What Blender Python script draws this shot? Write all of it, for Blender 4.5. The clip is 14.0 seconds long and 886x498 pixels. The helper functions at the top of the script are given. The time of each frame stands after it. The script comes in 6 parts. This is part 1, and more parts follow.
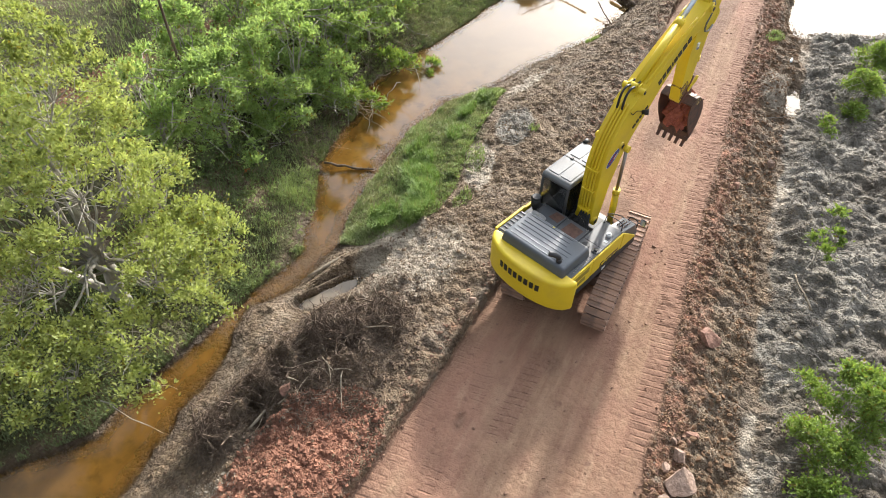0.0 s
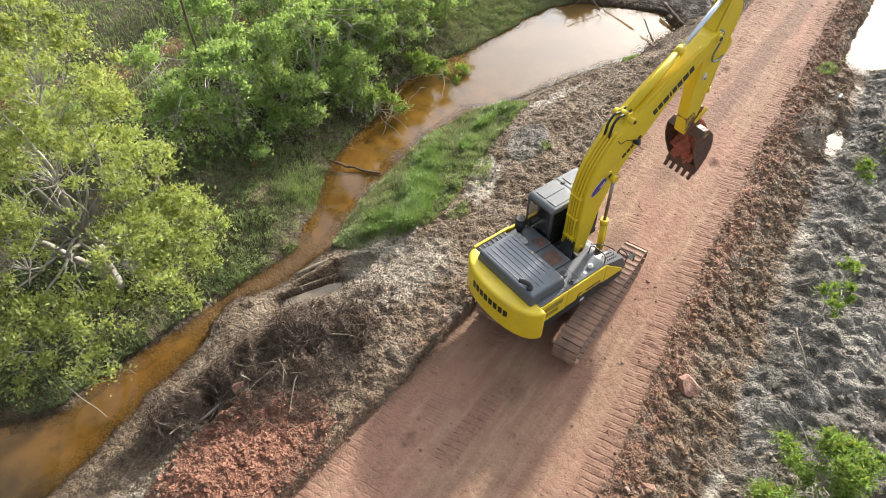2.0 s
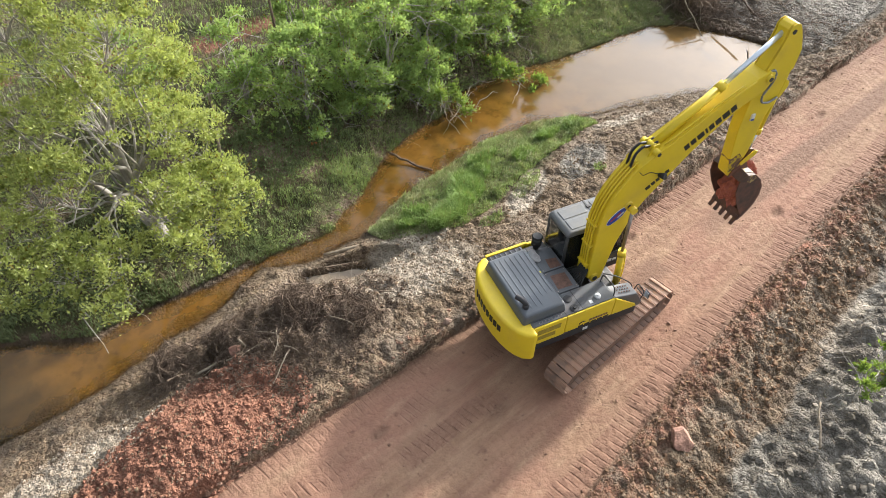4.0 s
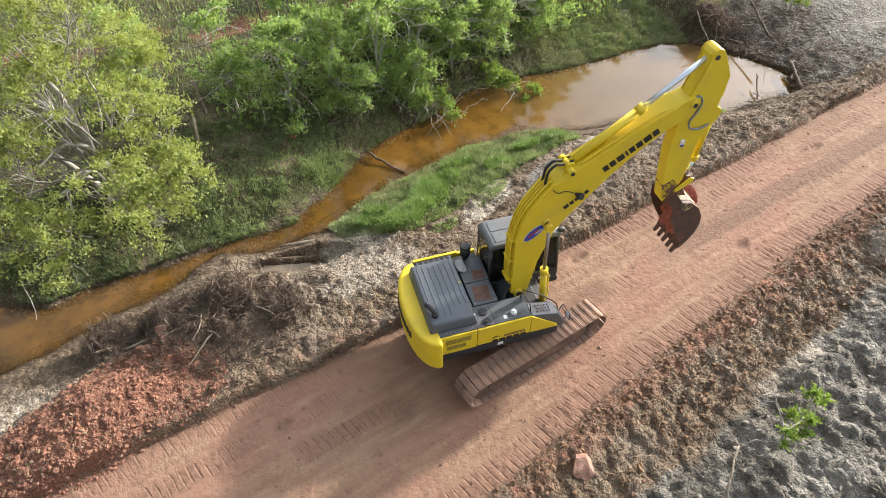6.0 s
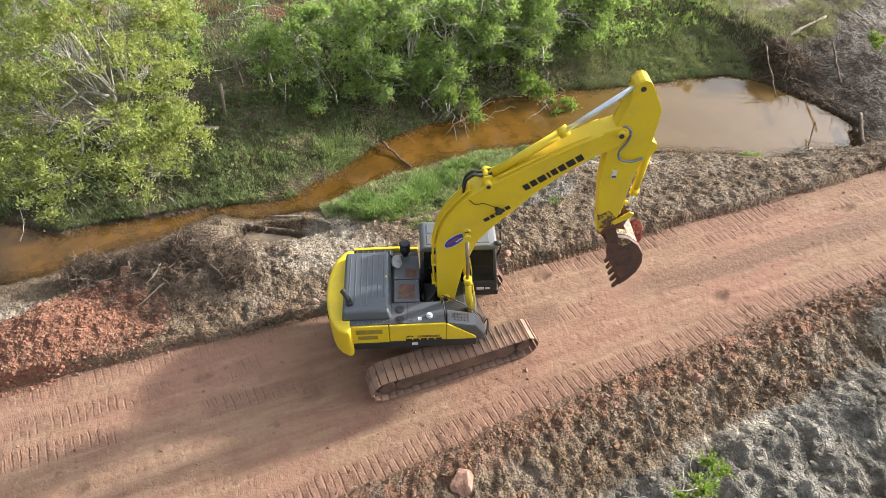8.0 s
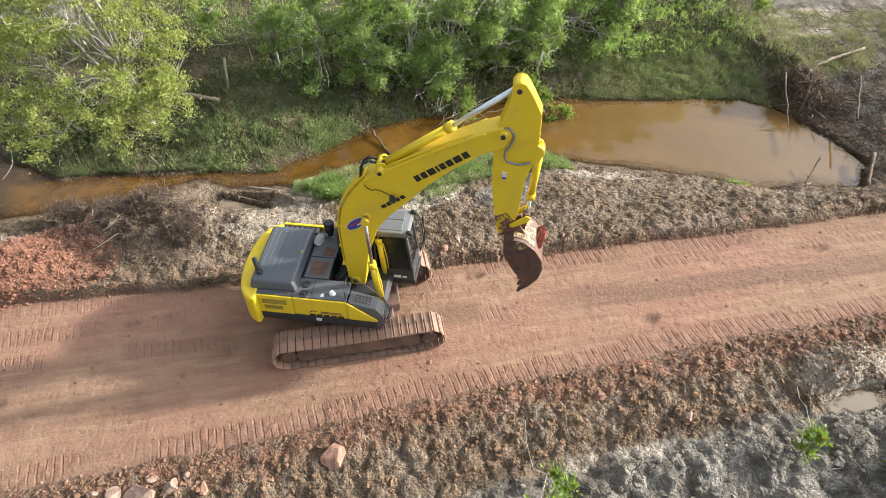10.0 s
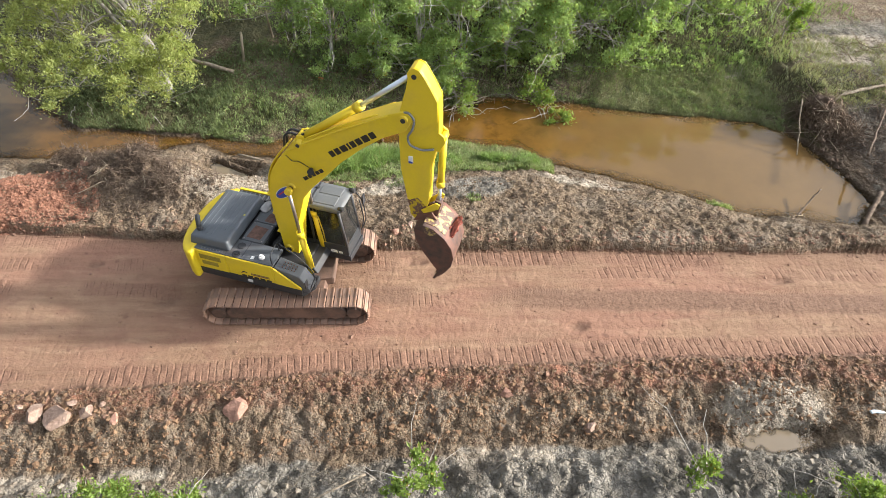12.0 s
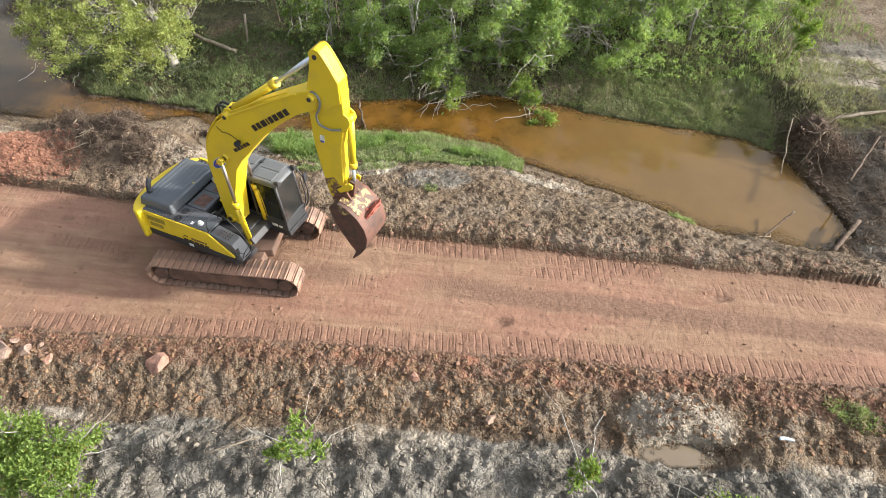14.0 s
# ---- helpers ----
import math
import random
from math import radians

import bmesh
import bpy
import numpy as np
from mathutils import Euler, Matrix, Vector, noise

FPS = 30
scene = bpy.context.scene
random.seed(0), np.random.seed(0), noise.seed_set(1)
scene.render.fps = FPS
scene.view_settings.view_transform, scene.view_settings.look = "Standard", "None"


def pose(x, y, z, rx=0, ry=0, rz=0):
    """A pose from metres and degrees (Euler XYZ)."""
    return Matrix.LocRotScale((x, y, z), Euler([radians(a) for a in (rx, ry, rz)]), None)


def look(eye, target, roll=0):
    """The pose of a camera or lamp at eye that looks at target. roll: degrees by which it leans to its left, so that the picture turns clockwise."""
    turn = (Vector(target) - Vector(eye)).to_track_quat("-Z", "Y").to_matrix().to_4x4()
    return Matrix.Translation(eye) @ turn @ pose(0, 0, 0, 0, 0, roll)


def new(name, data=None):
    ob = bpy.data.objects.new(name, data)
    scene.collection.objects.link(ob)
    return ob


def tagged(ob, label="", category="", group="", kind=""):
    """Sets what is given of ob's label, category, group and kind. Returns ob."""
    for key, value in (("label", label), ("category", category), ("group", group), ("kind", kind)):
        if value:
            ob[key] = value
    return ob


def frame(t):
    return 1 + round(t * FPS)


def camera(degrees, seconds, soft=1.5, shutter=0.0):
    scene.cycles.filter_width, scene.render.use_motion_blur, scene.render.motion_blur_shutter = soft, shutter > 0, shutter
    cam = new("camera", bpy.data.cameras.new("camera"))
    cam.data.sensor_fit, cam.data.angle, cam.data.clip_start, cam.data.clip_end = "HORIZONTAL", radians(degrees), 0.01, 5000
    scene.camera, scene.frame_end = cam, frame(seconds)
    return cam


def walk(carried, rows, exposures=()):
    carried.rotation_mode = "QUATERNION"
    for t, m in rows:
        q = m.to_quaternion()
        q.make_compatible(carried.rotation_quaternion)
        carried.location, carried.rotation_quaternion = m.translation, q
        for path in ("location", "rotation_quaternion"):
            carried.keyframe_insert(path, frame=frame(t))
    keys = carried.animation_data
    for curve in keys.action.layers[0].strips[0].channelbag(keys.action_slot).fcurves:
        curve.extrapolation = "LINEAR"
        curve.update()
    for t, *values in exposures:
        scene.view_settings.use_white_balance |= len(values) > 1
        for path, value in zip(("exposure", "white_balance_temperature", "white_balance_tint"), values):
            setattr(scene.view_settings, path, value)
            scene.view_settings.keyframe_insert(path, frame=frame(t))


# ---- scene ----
cam = camera(68.7, 14.0, 0.4)
METRES, EYE, TILT, LEAN, TURN = 25.0, 14.7, -47.0, -0.5, -62.6
ROWS = [
    (0.0, 0.0, 0.0, 0.0, 0.0, 0.0, -0.0),
    (0.5, 0.0225, 0.0058, 0.0059, 0.52, 0.02, -0.52),
    (1.0, 0.0456, 0.0106, 0.0112, 1.47, 0.0, -1.52),
    (1.5, 0.069, 0.0148, 0.0157, 3.33, -0.05, -3.47),
    (2.0, 0.0925, 0.0185, 0.0203, 5.55, -0.23, -5.77),
    (2.5, 0.1155, 0.0219, 0.0245, 7.83, -0.47, -8.11),
    (3.0, 0.1383, 0.0253, 0.0292, 10.3, -0.87, -10.62),
    (5.5, 0.2765, 0.0603, 0.0718, 19.62, -3.21, -19.28),
    (6.0, 0.3118, 0.0735, 0.0863, 20.53, -3.45, -20.09),
    (6.5, 0.3483, 0.0882, 0.1031, 22.78, -4.27, -22.06),
    (7.0, 0.3863, 0.1046, 0.1215, 26.0, -5.56, -24.65),
    (7.5, 0.4245, 0.1223, 0.1406, 29.43, -7.02, -27.27),
    (8.0, 0.4618, 0.141, 0.1606, 32.22, -8.32, -29.23),
    (10.5, 0.622, 0.2404, 0.2674, 44.67, -15.04, -36.51),
    (11.0, 0.6493, 0.2616, 0.2893, 47.43, -16.68, -37.83),
    (11.5, 0.6755, 0.2832, 0.3112, 50.26, -18.39, -39.07),
    (12.0, 0.7, 0.3049, 0.3336, 53.02, -20.14, -40.16),
    (12.5, 0.7224, 0.3264, 0.3556, 55.77, -21.92, -41.15),
    (13.0, 0.7427, 0.3476, 0.3782, 58.63, -23.81, -42.09),
    (13.5, 0.7618, 0.3693, 0.4012, 61.43, -25.67, -42.91),
    (14.0, 0.7796, 0.3911, 0.4242, 62.3, -26.23, -43.15),
]
walk(cam, [(t, pose(-13.6, -2.25, EYE, TILT, LEAN, TURN) @ pose(METRES * x, METRES * y, METRES * z, 90 + pitch, roll, yaw)) for t, x, y, z, yaw, pitch, roll in ROWS],
     [(0.0, 1.24), (10.0, 1.22), (14.0, 1.17)])


# ---- light ----
SUN_EL, SUN_AZ = 21.5, 3.0          # height of the sun, and its bearing from the road's direction towards the creek
world = bpy.data.worlds.new("sky")
scene.world = world
world.use_nodes = True
wt = world.node_tree
sky = wt.nodes.new("ShaderNodeTexSky")
sky.sky_type, sky.sun_disc = "NISHITA", False
sky.sun_elevation, sky.sun_rotation = radians(SUN_EL), radians(90 - SUN_AZ)
sky.air_density, sky.dust_density, sky.ozone_density = 1.0, 8.5, 1.0
haze = wt.nodes.new("ShaderNodeMix")
haze.data_type = "RGBA"
haze.inputs["Factor"].default_value = 0.32
haze.inputs["B"].default_value = (8.6, 8.8, 9.0, 1)   # thin bright cloud over the whole sky
wt.links.new(sky.outputs["Color"], haze.inputs["A"])
# the cloud glows round the sun behind it
az = radians(SUN_AZ)
toward = wt.nodes.new("ShaderNodeVectorMath")
toward.operation = "DOT_PRODUCT"
toward.inputs[1].default_value = (math.cos(az) * math.cos(radians(SUN_EL)), math.sin(az) * math.cos(radians(SUN_EL)), math.sin(radians(SUN_EL)))
wt.links.new(wt.nodes.new("ShaderNodeTexCoord").outputs["Generated"], toward.inputs[0])
near = wt.nodes.new("ShaderNodeMath")
near.operation, near.use_clamp = "MAXIMUM", True
near.inputs[1].default_value = 0.0
wt.links.new(toward.outputs["Value"], near.inputs[0])
fall = wt.nodes.new("ShaderNodeMath")
fall.operation = "POWER"
fall.inputs[1].default_value = 5.0
wt.links.new(near.outputs[0], fall.inputs[0])
glow = wt.nodes.new("ShaderNodeMix")
glow.data_type, glow.blend_type = "RGBA", "ADD"
glow.inputs["Factor"].default_value = 1.0
tint = wt.nodes.new("ShaderNodeVectorMath")
tint.operation = "SCALE"
tint.inputs[0].default_value = (20.5, 24.0, 29.5)
wt.links.new(fall.outputs[0], tint.inputs["Scale"])
wt.links.new(haze.outputs["Result"], glow.inputs["A"])
wt.links.new(tint.outputs[0], glow.inputs["B"])
bg = wt.nodes["Background"]
bg.inputs["Strength"].default_value = 0.080
wt.links.new(glow.outputs["Result"], bg.inputs["Color"])
sun = new("sun", bpy.data.lights.new("sun", "SUN"))
sun.data.energy, sun.data.angle, sun.data.color = 4.0, radians(2.5), (1.0, 0.96, 0.89)
sun.matrix_world = look((0, 0, 40), (-math.cos(az) * 30, -math.sin(az) * 30, 40 - 30 * math.tan(radians(SUN_EL))))


# ---- material tools ----
class Mat:
    """A node material, written briefly."""

    def __init__(self, name, rough=0.8, metal=0.0, spec=0.5):
        self.m = bpy.data.materials.new(name)
        self.m.use_nodes = True
        self.t = self.m.node_tree
        self.b = self.t.nodes["Principled BSDF"]
        self.b.inputs["Roughness"].default_value = rough
        self.b.inputs["Metallic"].default_value = metal
        self.b.inputs["Specular IOR Level"].default_value = spec
        self.co = self.node("ShaderNodeTexCoord").outputs["Object"]

    def node(self, kind, **keys):
        n = self.t.nodes.new(kind)
        for k, v in keys.items():
            n.inputs[k].default_value = v
        return n

    def link(self, a, b):
        self.t.links.new(a, b)

    def noise(self, scale, detail=4.0, rough=0.55, stretch=None, world_space=False):
        n = self.node("ShaderNodeTexNoise", Scale=scale, Detail=detail, Roughness=rough)
        src = self.co
        if world_space:
            src = self.node("ShaderNodeNewGeometry").outputs["Position"]
        if stretch:
            mp = self.node("ShaderNodeMapping", Scale=stretch)
            self.link(src, mp.inputs["Vector"])
            src = mp.outputs["Vector"]
        self.link(src, n.inputs["Vector"])
        return n.outputs["Fac"]

    def ramp(self, fac, lo, hi):
        """0 at lo, 1 at hi."""
        n = self.node("ShaderNodeMapRange")
        n.inputs["From Min"].default_value, n.inputs["From Max"].default_value = lo, hi
        self.link(fac, n.inputs["Value"])
        return n.outputs["Result"]

    def mix(self, fac, a, b, mode="MIX"):
        n = self.node("ShaderNodeMix")
        n.data_type, n.blend_type = "RGBA", mode
        for sock, v in (("Factor", fac), ("A", a), ("B", b)):
            if isinstance(v, (int, float)):
                n.inputs[sock].default_value = v
            elif isinstance(v, tuple):
                n.inputs[sock].default_value = (*v, 1)
            else:
                self.link(v, n.inputs[sock])
        return n.outputs["Result"]

    def math(self, op, a, b):
        n = self.t.nodes.new("ShaderNodeMath")
        n.operation = op
        for i, v in enumerate((a, b)):
            if isinstance(v, (int, float)):
                n.inputs[i].default_value = v
            else:
                self.link(v, n.inputs[i])
        return n.outputs[0]

    def attr(self, name):
        n = self.t.nodes.new("ShaderNodeAttribute")
        n.attribute_name = name
        return n.outputs["Fac"]

    def colour(self, c):
        if isinstance(c, tuple):
            self.b.inputs["Base Color"].default_value = (*c, 1)
        else:
            self.link(c, self.b.inputs["Base Color"])
        return self

    def rough(self, r):
        self.link(r, self.b.inputs["Roughness"])
        return self

    def bump(self, fac, strength=0.5, dist=0.02):
        n = self.node("ShaderNodeBump", Strength=strength, Distance=dist)
        self.link(fac, n.inputs["Height"])
        self.link(n.outputs["Normal"], self.b.inputs["Normal"])
        return self


def per_object(m):
    return m.node("ShaderNodeObjectInfo").outputs["Random"]


def per_island(m):
    return m.node("ShaderNodeNewGeometry").outputs["Random Per Island"]


def painted(name, base, worn, rough=0.4, dirt=(0.16, 0.08, 0.05), dirty=0.5):
    """Enamel with dust in large patches and small chips."""
    m = Mat(name, rough)
    big, small = m.noise(1.3, 5), m.noise(22, 4)
    c = m.mix(m.math("MULTIPLY", m.ramp(small, 0.35, 0.75), 0.35), base, worn)
    c = m.mix(m.math("MULTIPLY", m.ramp(big, 0.52, 0.78), dirty), c, dirt)
    m.colour(c)
    m.rough(m.math("ADD", m.math("MULTIPLY", big, 0.35), rough - 0.12))
    m.bump(small, 0.08, 0.004)
    return m.m


def earth(name):
    """The ground: red laterite road, dark spoil, grey mud, pale clay, turf, told apart by the masks of the mesh."""
    m = Mat(name, 0.92, spec=0.25)
    n_big, n_mid = m.noise(0.45, 5), m.noise(2.6, 6, 0.6)
    n_fine, n_grit = m.noise(14, 6, 0.65), m.noise(70, 3)
    streak = m.noise(1.5, 5, 0.6, (0.22, 2.6, 1))
    # spoil: brown to grey brown
    soil = m.mix(m.ramp(n_mid, 0.35, 0.68), (0.070, 0.045, 0.029), (0.212, 0.152, 0.098))
    soil = m.mix(m.ramp(n_fine, 0.45, 0.75), soil, (0.285, 0.222, 0.150))
    soil = m.mix(m.math("MULTIPLY", m.ramp(m.noise(0.9, 6, 0.6), 0.48, 0.62), 0.5), soil, (0.242, 0.198, 0.153))
    # road
    road = m.mix(m.ramp(streak, 0.34, 0.66), (0.180, 0.101, 0.064), (0.270, 0.170, 0.109))
    road = m.mix(m.math("MULTIPLY", m.ramp(n_big, 0.4, 0.7), 0.5), road, (0.300, 0.200, 0.130))
    road = m.mix(m.math("MULTIPLY", m.ramp(m.noise(2.2, 5, 0.6, (0.10, 4.0, 1)), 0.5, 0.68), 0.45), road, (0.20, 0.122, 0.084))
    road = m.mix(m.math("MULTIPLY", m.ramp(n_fine, 0.5, 0.85), 0.45), road, (0.18, 0.10, 0.066))
    road = m.mix(m.math("MULTIPLY", m.ramp(m.noise(0.28, 5, 0.6, (0.5, 1.3, 1)), 0.46, 0.60), 0.6), road, (0.250, 0.128, 0.090))
    road = m.mix(m.math("MULTIPLY", m.ramp(m.noise(1.3, 6, 0.65), 0.52, 0.66), 0.5), road, (0.185, 0.100, 0.070))
    road = m.mix(m.math("MULTIPLY", m.ramp(m.noise(1.9, 6, 0.65, (0.4, 1.5, 1)), 0.55, 0.68), 0.45), road, (0.325, 0.222, 0.145))
    road = m.mix(m.math("MULTIPLY", m.ramp(m.noise(2.4, 3, 0.5), 0.68, 0.72), 0.6), road, (0.115, 0.062, 0.045))
    loose = m.mix(m.ramp(n_fine, 0.3, 0.7), (0.112, 0.064, 0.044), (0.228, 0.140, 0.094))
    road = m.mix(m.math("MULTIPLY", m.attr("m_loose"), 0.92), road, loose)
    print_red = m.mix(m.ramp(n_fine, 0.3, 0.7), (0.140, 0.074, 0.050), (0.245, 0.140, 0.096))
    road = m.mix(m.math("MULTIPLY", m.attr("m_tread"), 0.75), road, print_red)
    # grey mud
    crack = m.noise(1.1, 12, 0.68)
    grey = m.mix(m.ramp(crack, 0.33, 0.56), (0.066, 0.058, 0.047), (0.245, 0.224, 0.188))
    grey = m.mix(m.math("MULTIPLY", m.ramp(crack, 0.54, 0.68), 0.6), grey, (0.31, 0.290, 0.250))
    grey = m.mix(m.math("MULTIPLY", m.ramp(n_big, 0.5, 0.68), 0.45), grey, (0.140, 0.108, 0.078))
    pale = m.mix(m.ramp(n_mid, 0.3, 0.7), (0.230, 0.190, 0.145), (0.46, 0.405, 0.325))
    red = m.mix(m.ramp(n_mid, 0.3, 0.7), (0.13, 0.060, 0.038), (0.28, 0.132, 0.084))
    turf = m.mix(m.ramp(n_mid, 0.35, 0.7), (0.050, 0.050, 0.022), (0.115, 0.105, 0.052))
    c = soil
    for mask, tint in (("m_grey", grey), ("m_green", turf), ("m_pale", pale), ("m_red", red), ("m_road", road)):
        edge = m.ramp(m.math("ADD", m.attr(mask), m.math("MULTIPLY", m.math("SUBTRACT", n_mid, 0.5), 0.9)), 0.35, 0.65)
        c = m.mix(edge, c, tint)
    speck = m.noise(42, 4, 0.7)
    c = m.mix(m.math("MULTIPLY", m.ramp(speck, 0.50, 0.68), 0.55), c, m.mix(1.0, c, (0.45, 0.43, 0.42), "MULTIPLY"))
    c = m.mix(m.math("MULTIPLY", m.ramp(speck, 0.46, 0.30), 0.40), c, m.mix(1.0, c, (1.5, 1.5, 1.5), "MULTIPLY"))
    wet = m.attr("m_wet")
    c = m.mix(m.math("MULTIPLY", wet, 0.75), c, (0.050, 0.033, 0.020))
    bed = m.mix(m.ramp(n_mid, 0.38, 0.62), (0.058, 0.036, 0.013), (0.140, 0.088, 0.036))
    bed = m.mix(m.math("MULTIPLY", m.ramp(m.noise(5.0, 5, 0.6), 0.55, 0.66), 0.8), bed, (0.040, 0.026, 0.012))
    c = m.mix(m.attr("m_bed"), c, bed)
    m.colour(c)
    m.rough(m.math("SUBTRACT", 0.93, m.math("MULTIPLY", m.math("MULTIPLY", wet, m.ramp(n_mid, 0.3, 0.6)), 0.42)))
    loose_part = m.math("SUBTRACT", 1.0, m.math("MULTIPLY", m.attr("m_road"), 0.89))
    relief = m.math("ADD", m.math("MULTIPLY", n_fine, 0.6), m.math("MULTIPLY", n_grit, 0.25))
    relief = m.math("ADD", relief, m.math("MULTIPLY", m.noise(5.5, 12, 0.78), 0.55))
    for scale, tall in ((7.5, 1.15), (19.0, 0.55)):      # crumbs packed side by side
        lump = m.node("ShaderNodeTexVoronoi", Scale=scale)
        push = m.node("ShaderNodeVectorMath")
        stir = m.node("ShaderNodeTexNoise", Scale=scale * 0.8, Detail=3.0)
        thin = m.node("ShaderNodeVectorMath")
        thin.operation = "SCALE"
        thin.inputs["Scale"].default_value = 1.1 / scale
        m.link(m.co, stir.inputs["Vector"])
        m.link(stir.outputs["Color"], thin.inputs[0])
        m.link(m.co, push.inputs[0])
        m.link(thin.outputs[0], push.inputs[1])
        m.link(push.outputs[0], lump.inputs["Vector"])
        dome = m.math("SUBTRACT", 1.0, m.math("MULTIPLY", lump.outputs["Distance"], lump.outputs["Distance"]))
        relief = m.math("ADD", relief, m.math("MULTIPLY", dome, tall))
    cells = m.node("ShaderNodeTexVoronoi", Scale=2.6)
    cells.feature = "DISTANCE_TO_EDGE"
    bent = m.node("ShaderNodeVectorMath")
    warp = m.node("ShaderNodeTexNoise", Scale=1.7, Detail=5.0)
    m.link(m.co, warp.inputs["Vector"])
    m.link(m.co, bent.inputs[0])
    m.link(warp.outputs["Color"], bent.inputs[1])
    m.link(bent.outputs[0], cells.inputs["Vector"])
    crust = m.math("MULTIPLY", m.ramp(cells.outputs["Distance"], 0.0, 0.11), m.math("MULTIPLY", m.attr("m_grey"), 0.7))
    relief = m.math("ADD", relief, crust)
    relief = m.math("ADD", relief, m.math("MULTIPLY", m.ramp(crack, 0.40, 0.52), m.math("MULTIPLY", m.attr("m_grey"), 0.8)))
    axes = m.t.nodes.new("ShaderNodeSeparateXYZ")
    m.link(m.co, axes.inputs[0])
    hatch = m.math("SINE", m.math("ADD", m.math("MULTIPLY", axes.outputs["X"], 128.0), m.math("MULTIPLY", streak, 30.0)), 0)
    # bars pressed by crawler shoes: narrow grooves between flat lands
    wander = m.math("MULTIPLY", m.noise(0.35, 3), 1.6)
    lane = m.math("ADD", m.math("MULTIPLY", axes.outputs["X"], 5.2), m.math("ADD", wander, m.math("MULTIPLY", axes.outputs["Y"], 0.7)))
    saw = m.math("ABSOLUTE", m.math("SUBTRACT", m.math("FRACT", lane, 0), 0.5), 0)
    bars = m.math("MULTIPLY", m.ramp(saw, 0.34, 0.44), m.math("MULTIPLY", m.attr("m_tread"), m.ramp(m.noise(2.6, 5, 0.65), 0.40, 0.58)))
    hatch = m.math("MULTIPLY", hatch, m.math("MULTIPLY", m.attr("m_road"), m.math("MULTIPLY", m.ramp(m.noise(0.8, 4, 0.6, (0.25, 1.6, 1)), 0.52, 0.68), 0.024)))
    hatch = m.math("SUBTRACT", hatch, m.math("MULTIPLY", bars, 0.32))
    m.bump(m.math("ADD", hatch, m.math("MULTIPLY", relief, loose_part)), 1.0, 0.10)
    return m.m


def lumps(name, dark, light, rough=0.95):
    """Clods and stones: each its own tone."""
    m = Mat(name, rough, spec=0.25)
    c = m.mix(m.ramp(m.noise(2.6, 6, 0.6), 0.35, 0.68), dark, light)
    c = m.mix(m.math("MULTIPLY", per_island(m), 0.55), c, tuple(v * 0.9 for v in light))
    c = m.mix(m.math("MULTIPLY", m.ramp(m.noise(14, 5), 0.45, 0.75), 0.5), c, tuple(v * 0.6 for v in dark))
    m.colour(c).bump(m.noise(35, 5), 0.5, 0.02)
    return m.m


def stone(name, dark, light):
    m = Mat(name, 0.85, spec=0.3)
    c = m.mix(m.ramp(m.noise(3.5, 6, 0.6), 0.35, 0.68), dark, light)
    c = m.mix(m.math("MULTIPLY", m.ramp(m.noise(16, 5), 0.5, 0.75), 0.6), c, tuple(min(1, v * 1.4) for v in light))
    m.colour(c).bump(m.noise(18, 6), 0.6, 0.03)
    return m.m


def leafy(name, dark, light, dry=(0.22, 0.19, 0.04), share=0.5, gloss=0.35):
    """Leaves: one tone each, some yellowing, light shining through."""
    m = Mat(name, 0.5, spec=gloss)
    r = per_island(m)
    c = m.mix(m.ramp(m.noise(0.9, 3), 0.35, 0.65), dark, light)
    c = m.mix(m.math("MULTIPLY", r, 0.65), c, tuple(v * 1.45 for v in light))
    c = m.mix(m.ramp(r, 0.93, 0.97), c, dry)
    m.colour(c)
    glow = m.t.nodes.new("ShaderNodeBsdfTranslucent")
    m.link(m.mix(1.0, c, (1.0, 1.0, 0.6), "MULTIPLY"), glow.inputs["Color"])
    both = m.node("ShaderNodeMixShader", Fac=share)
    m.link(m.b.outputs[0], both.inputs[1])
    m.link(glow.outputs[0], both.inputs[2])
    m.link(both.outputs[0], m.t.nodes["Material Output"].inputs["Surface"])
    return m.m


def bark(name, dark, light, scale=6):
    m = Mat(name, 0.9, spec=0.2)
    n = m.noise(scale, 6, 0.6, (1, 1, 0.35))
    c = m.mix(m.ramp(n, 0.35, 0.68), dark, light)
    c = m.mix(m.math("MULTIPLY", per_island(m), 0.4), c, tuple(v * 0.6 for v in dark))
    m.colour(c).bump(n, 0.6, 0.02)
    return m.m


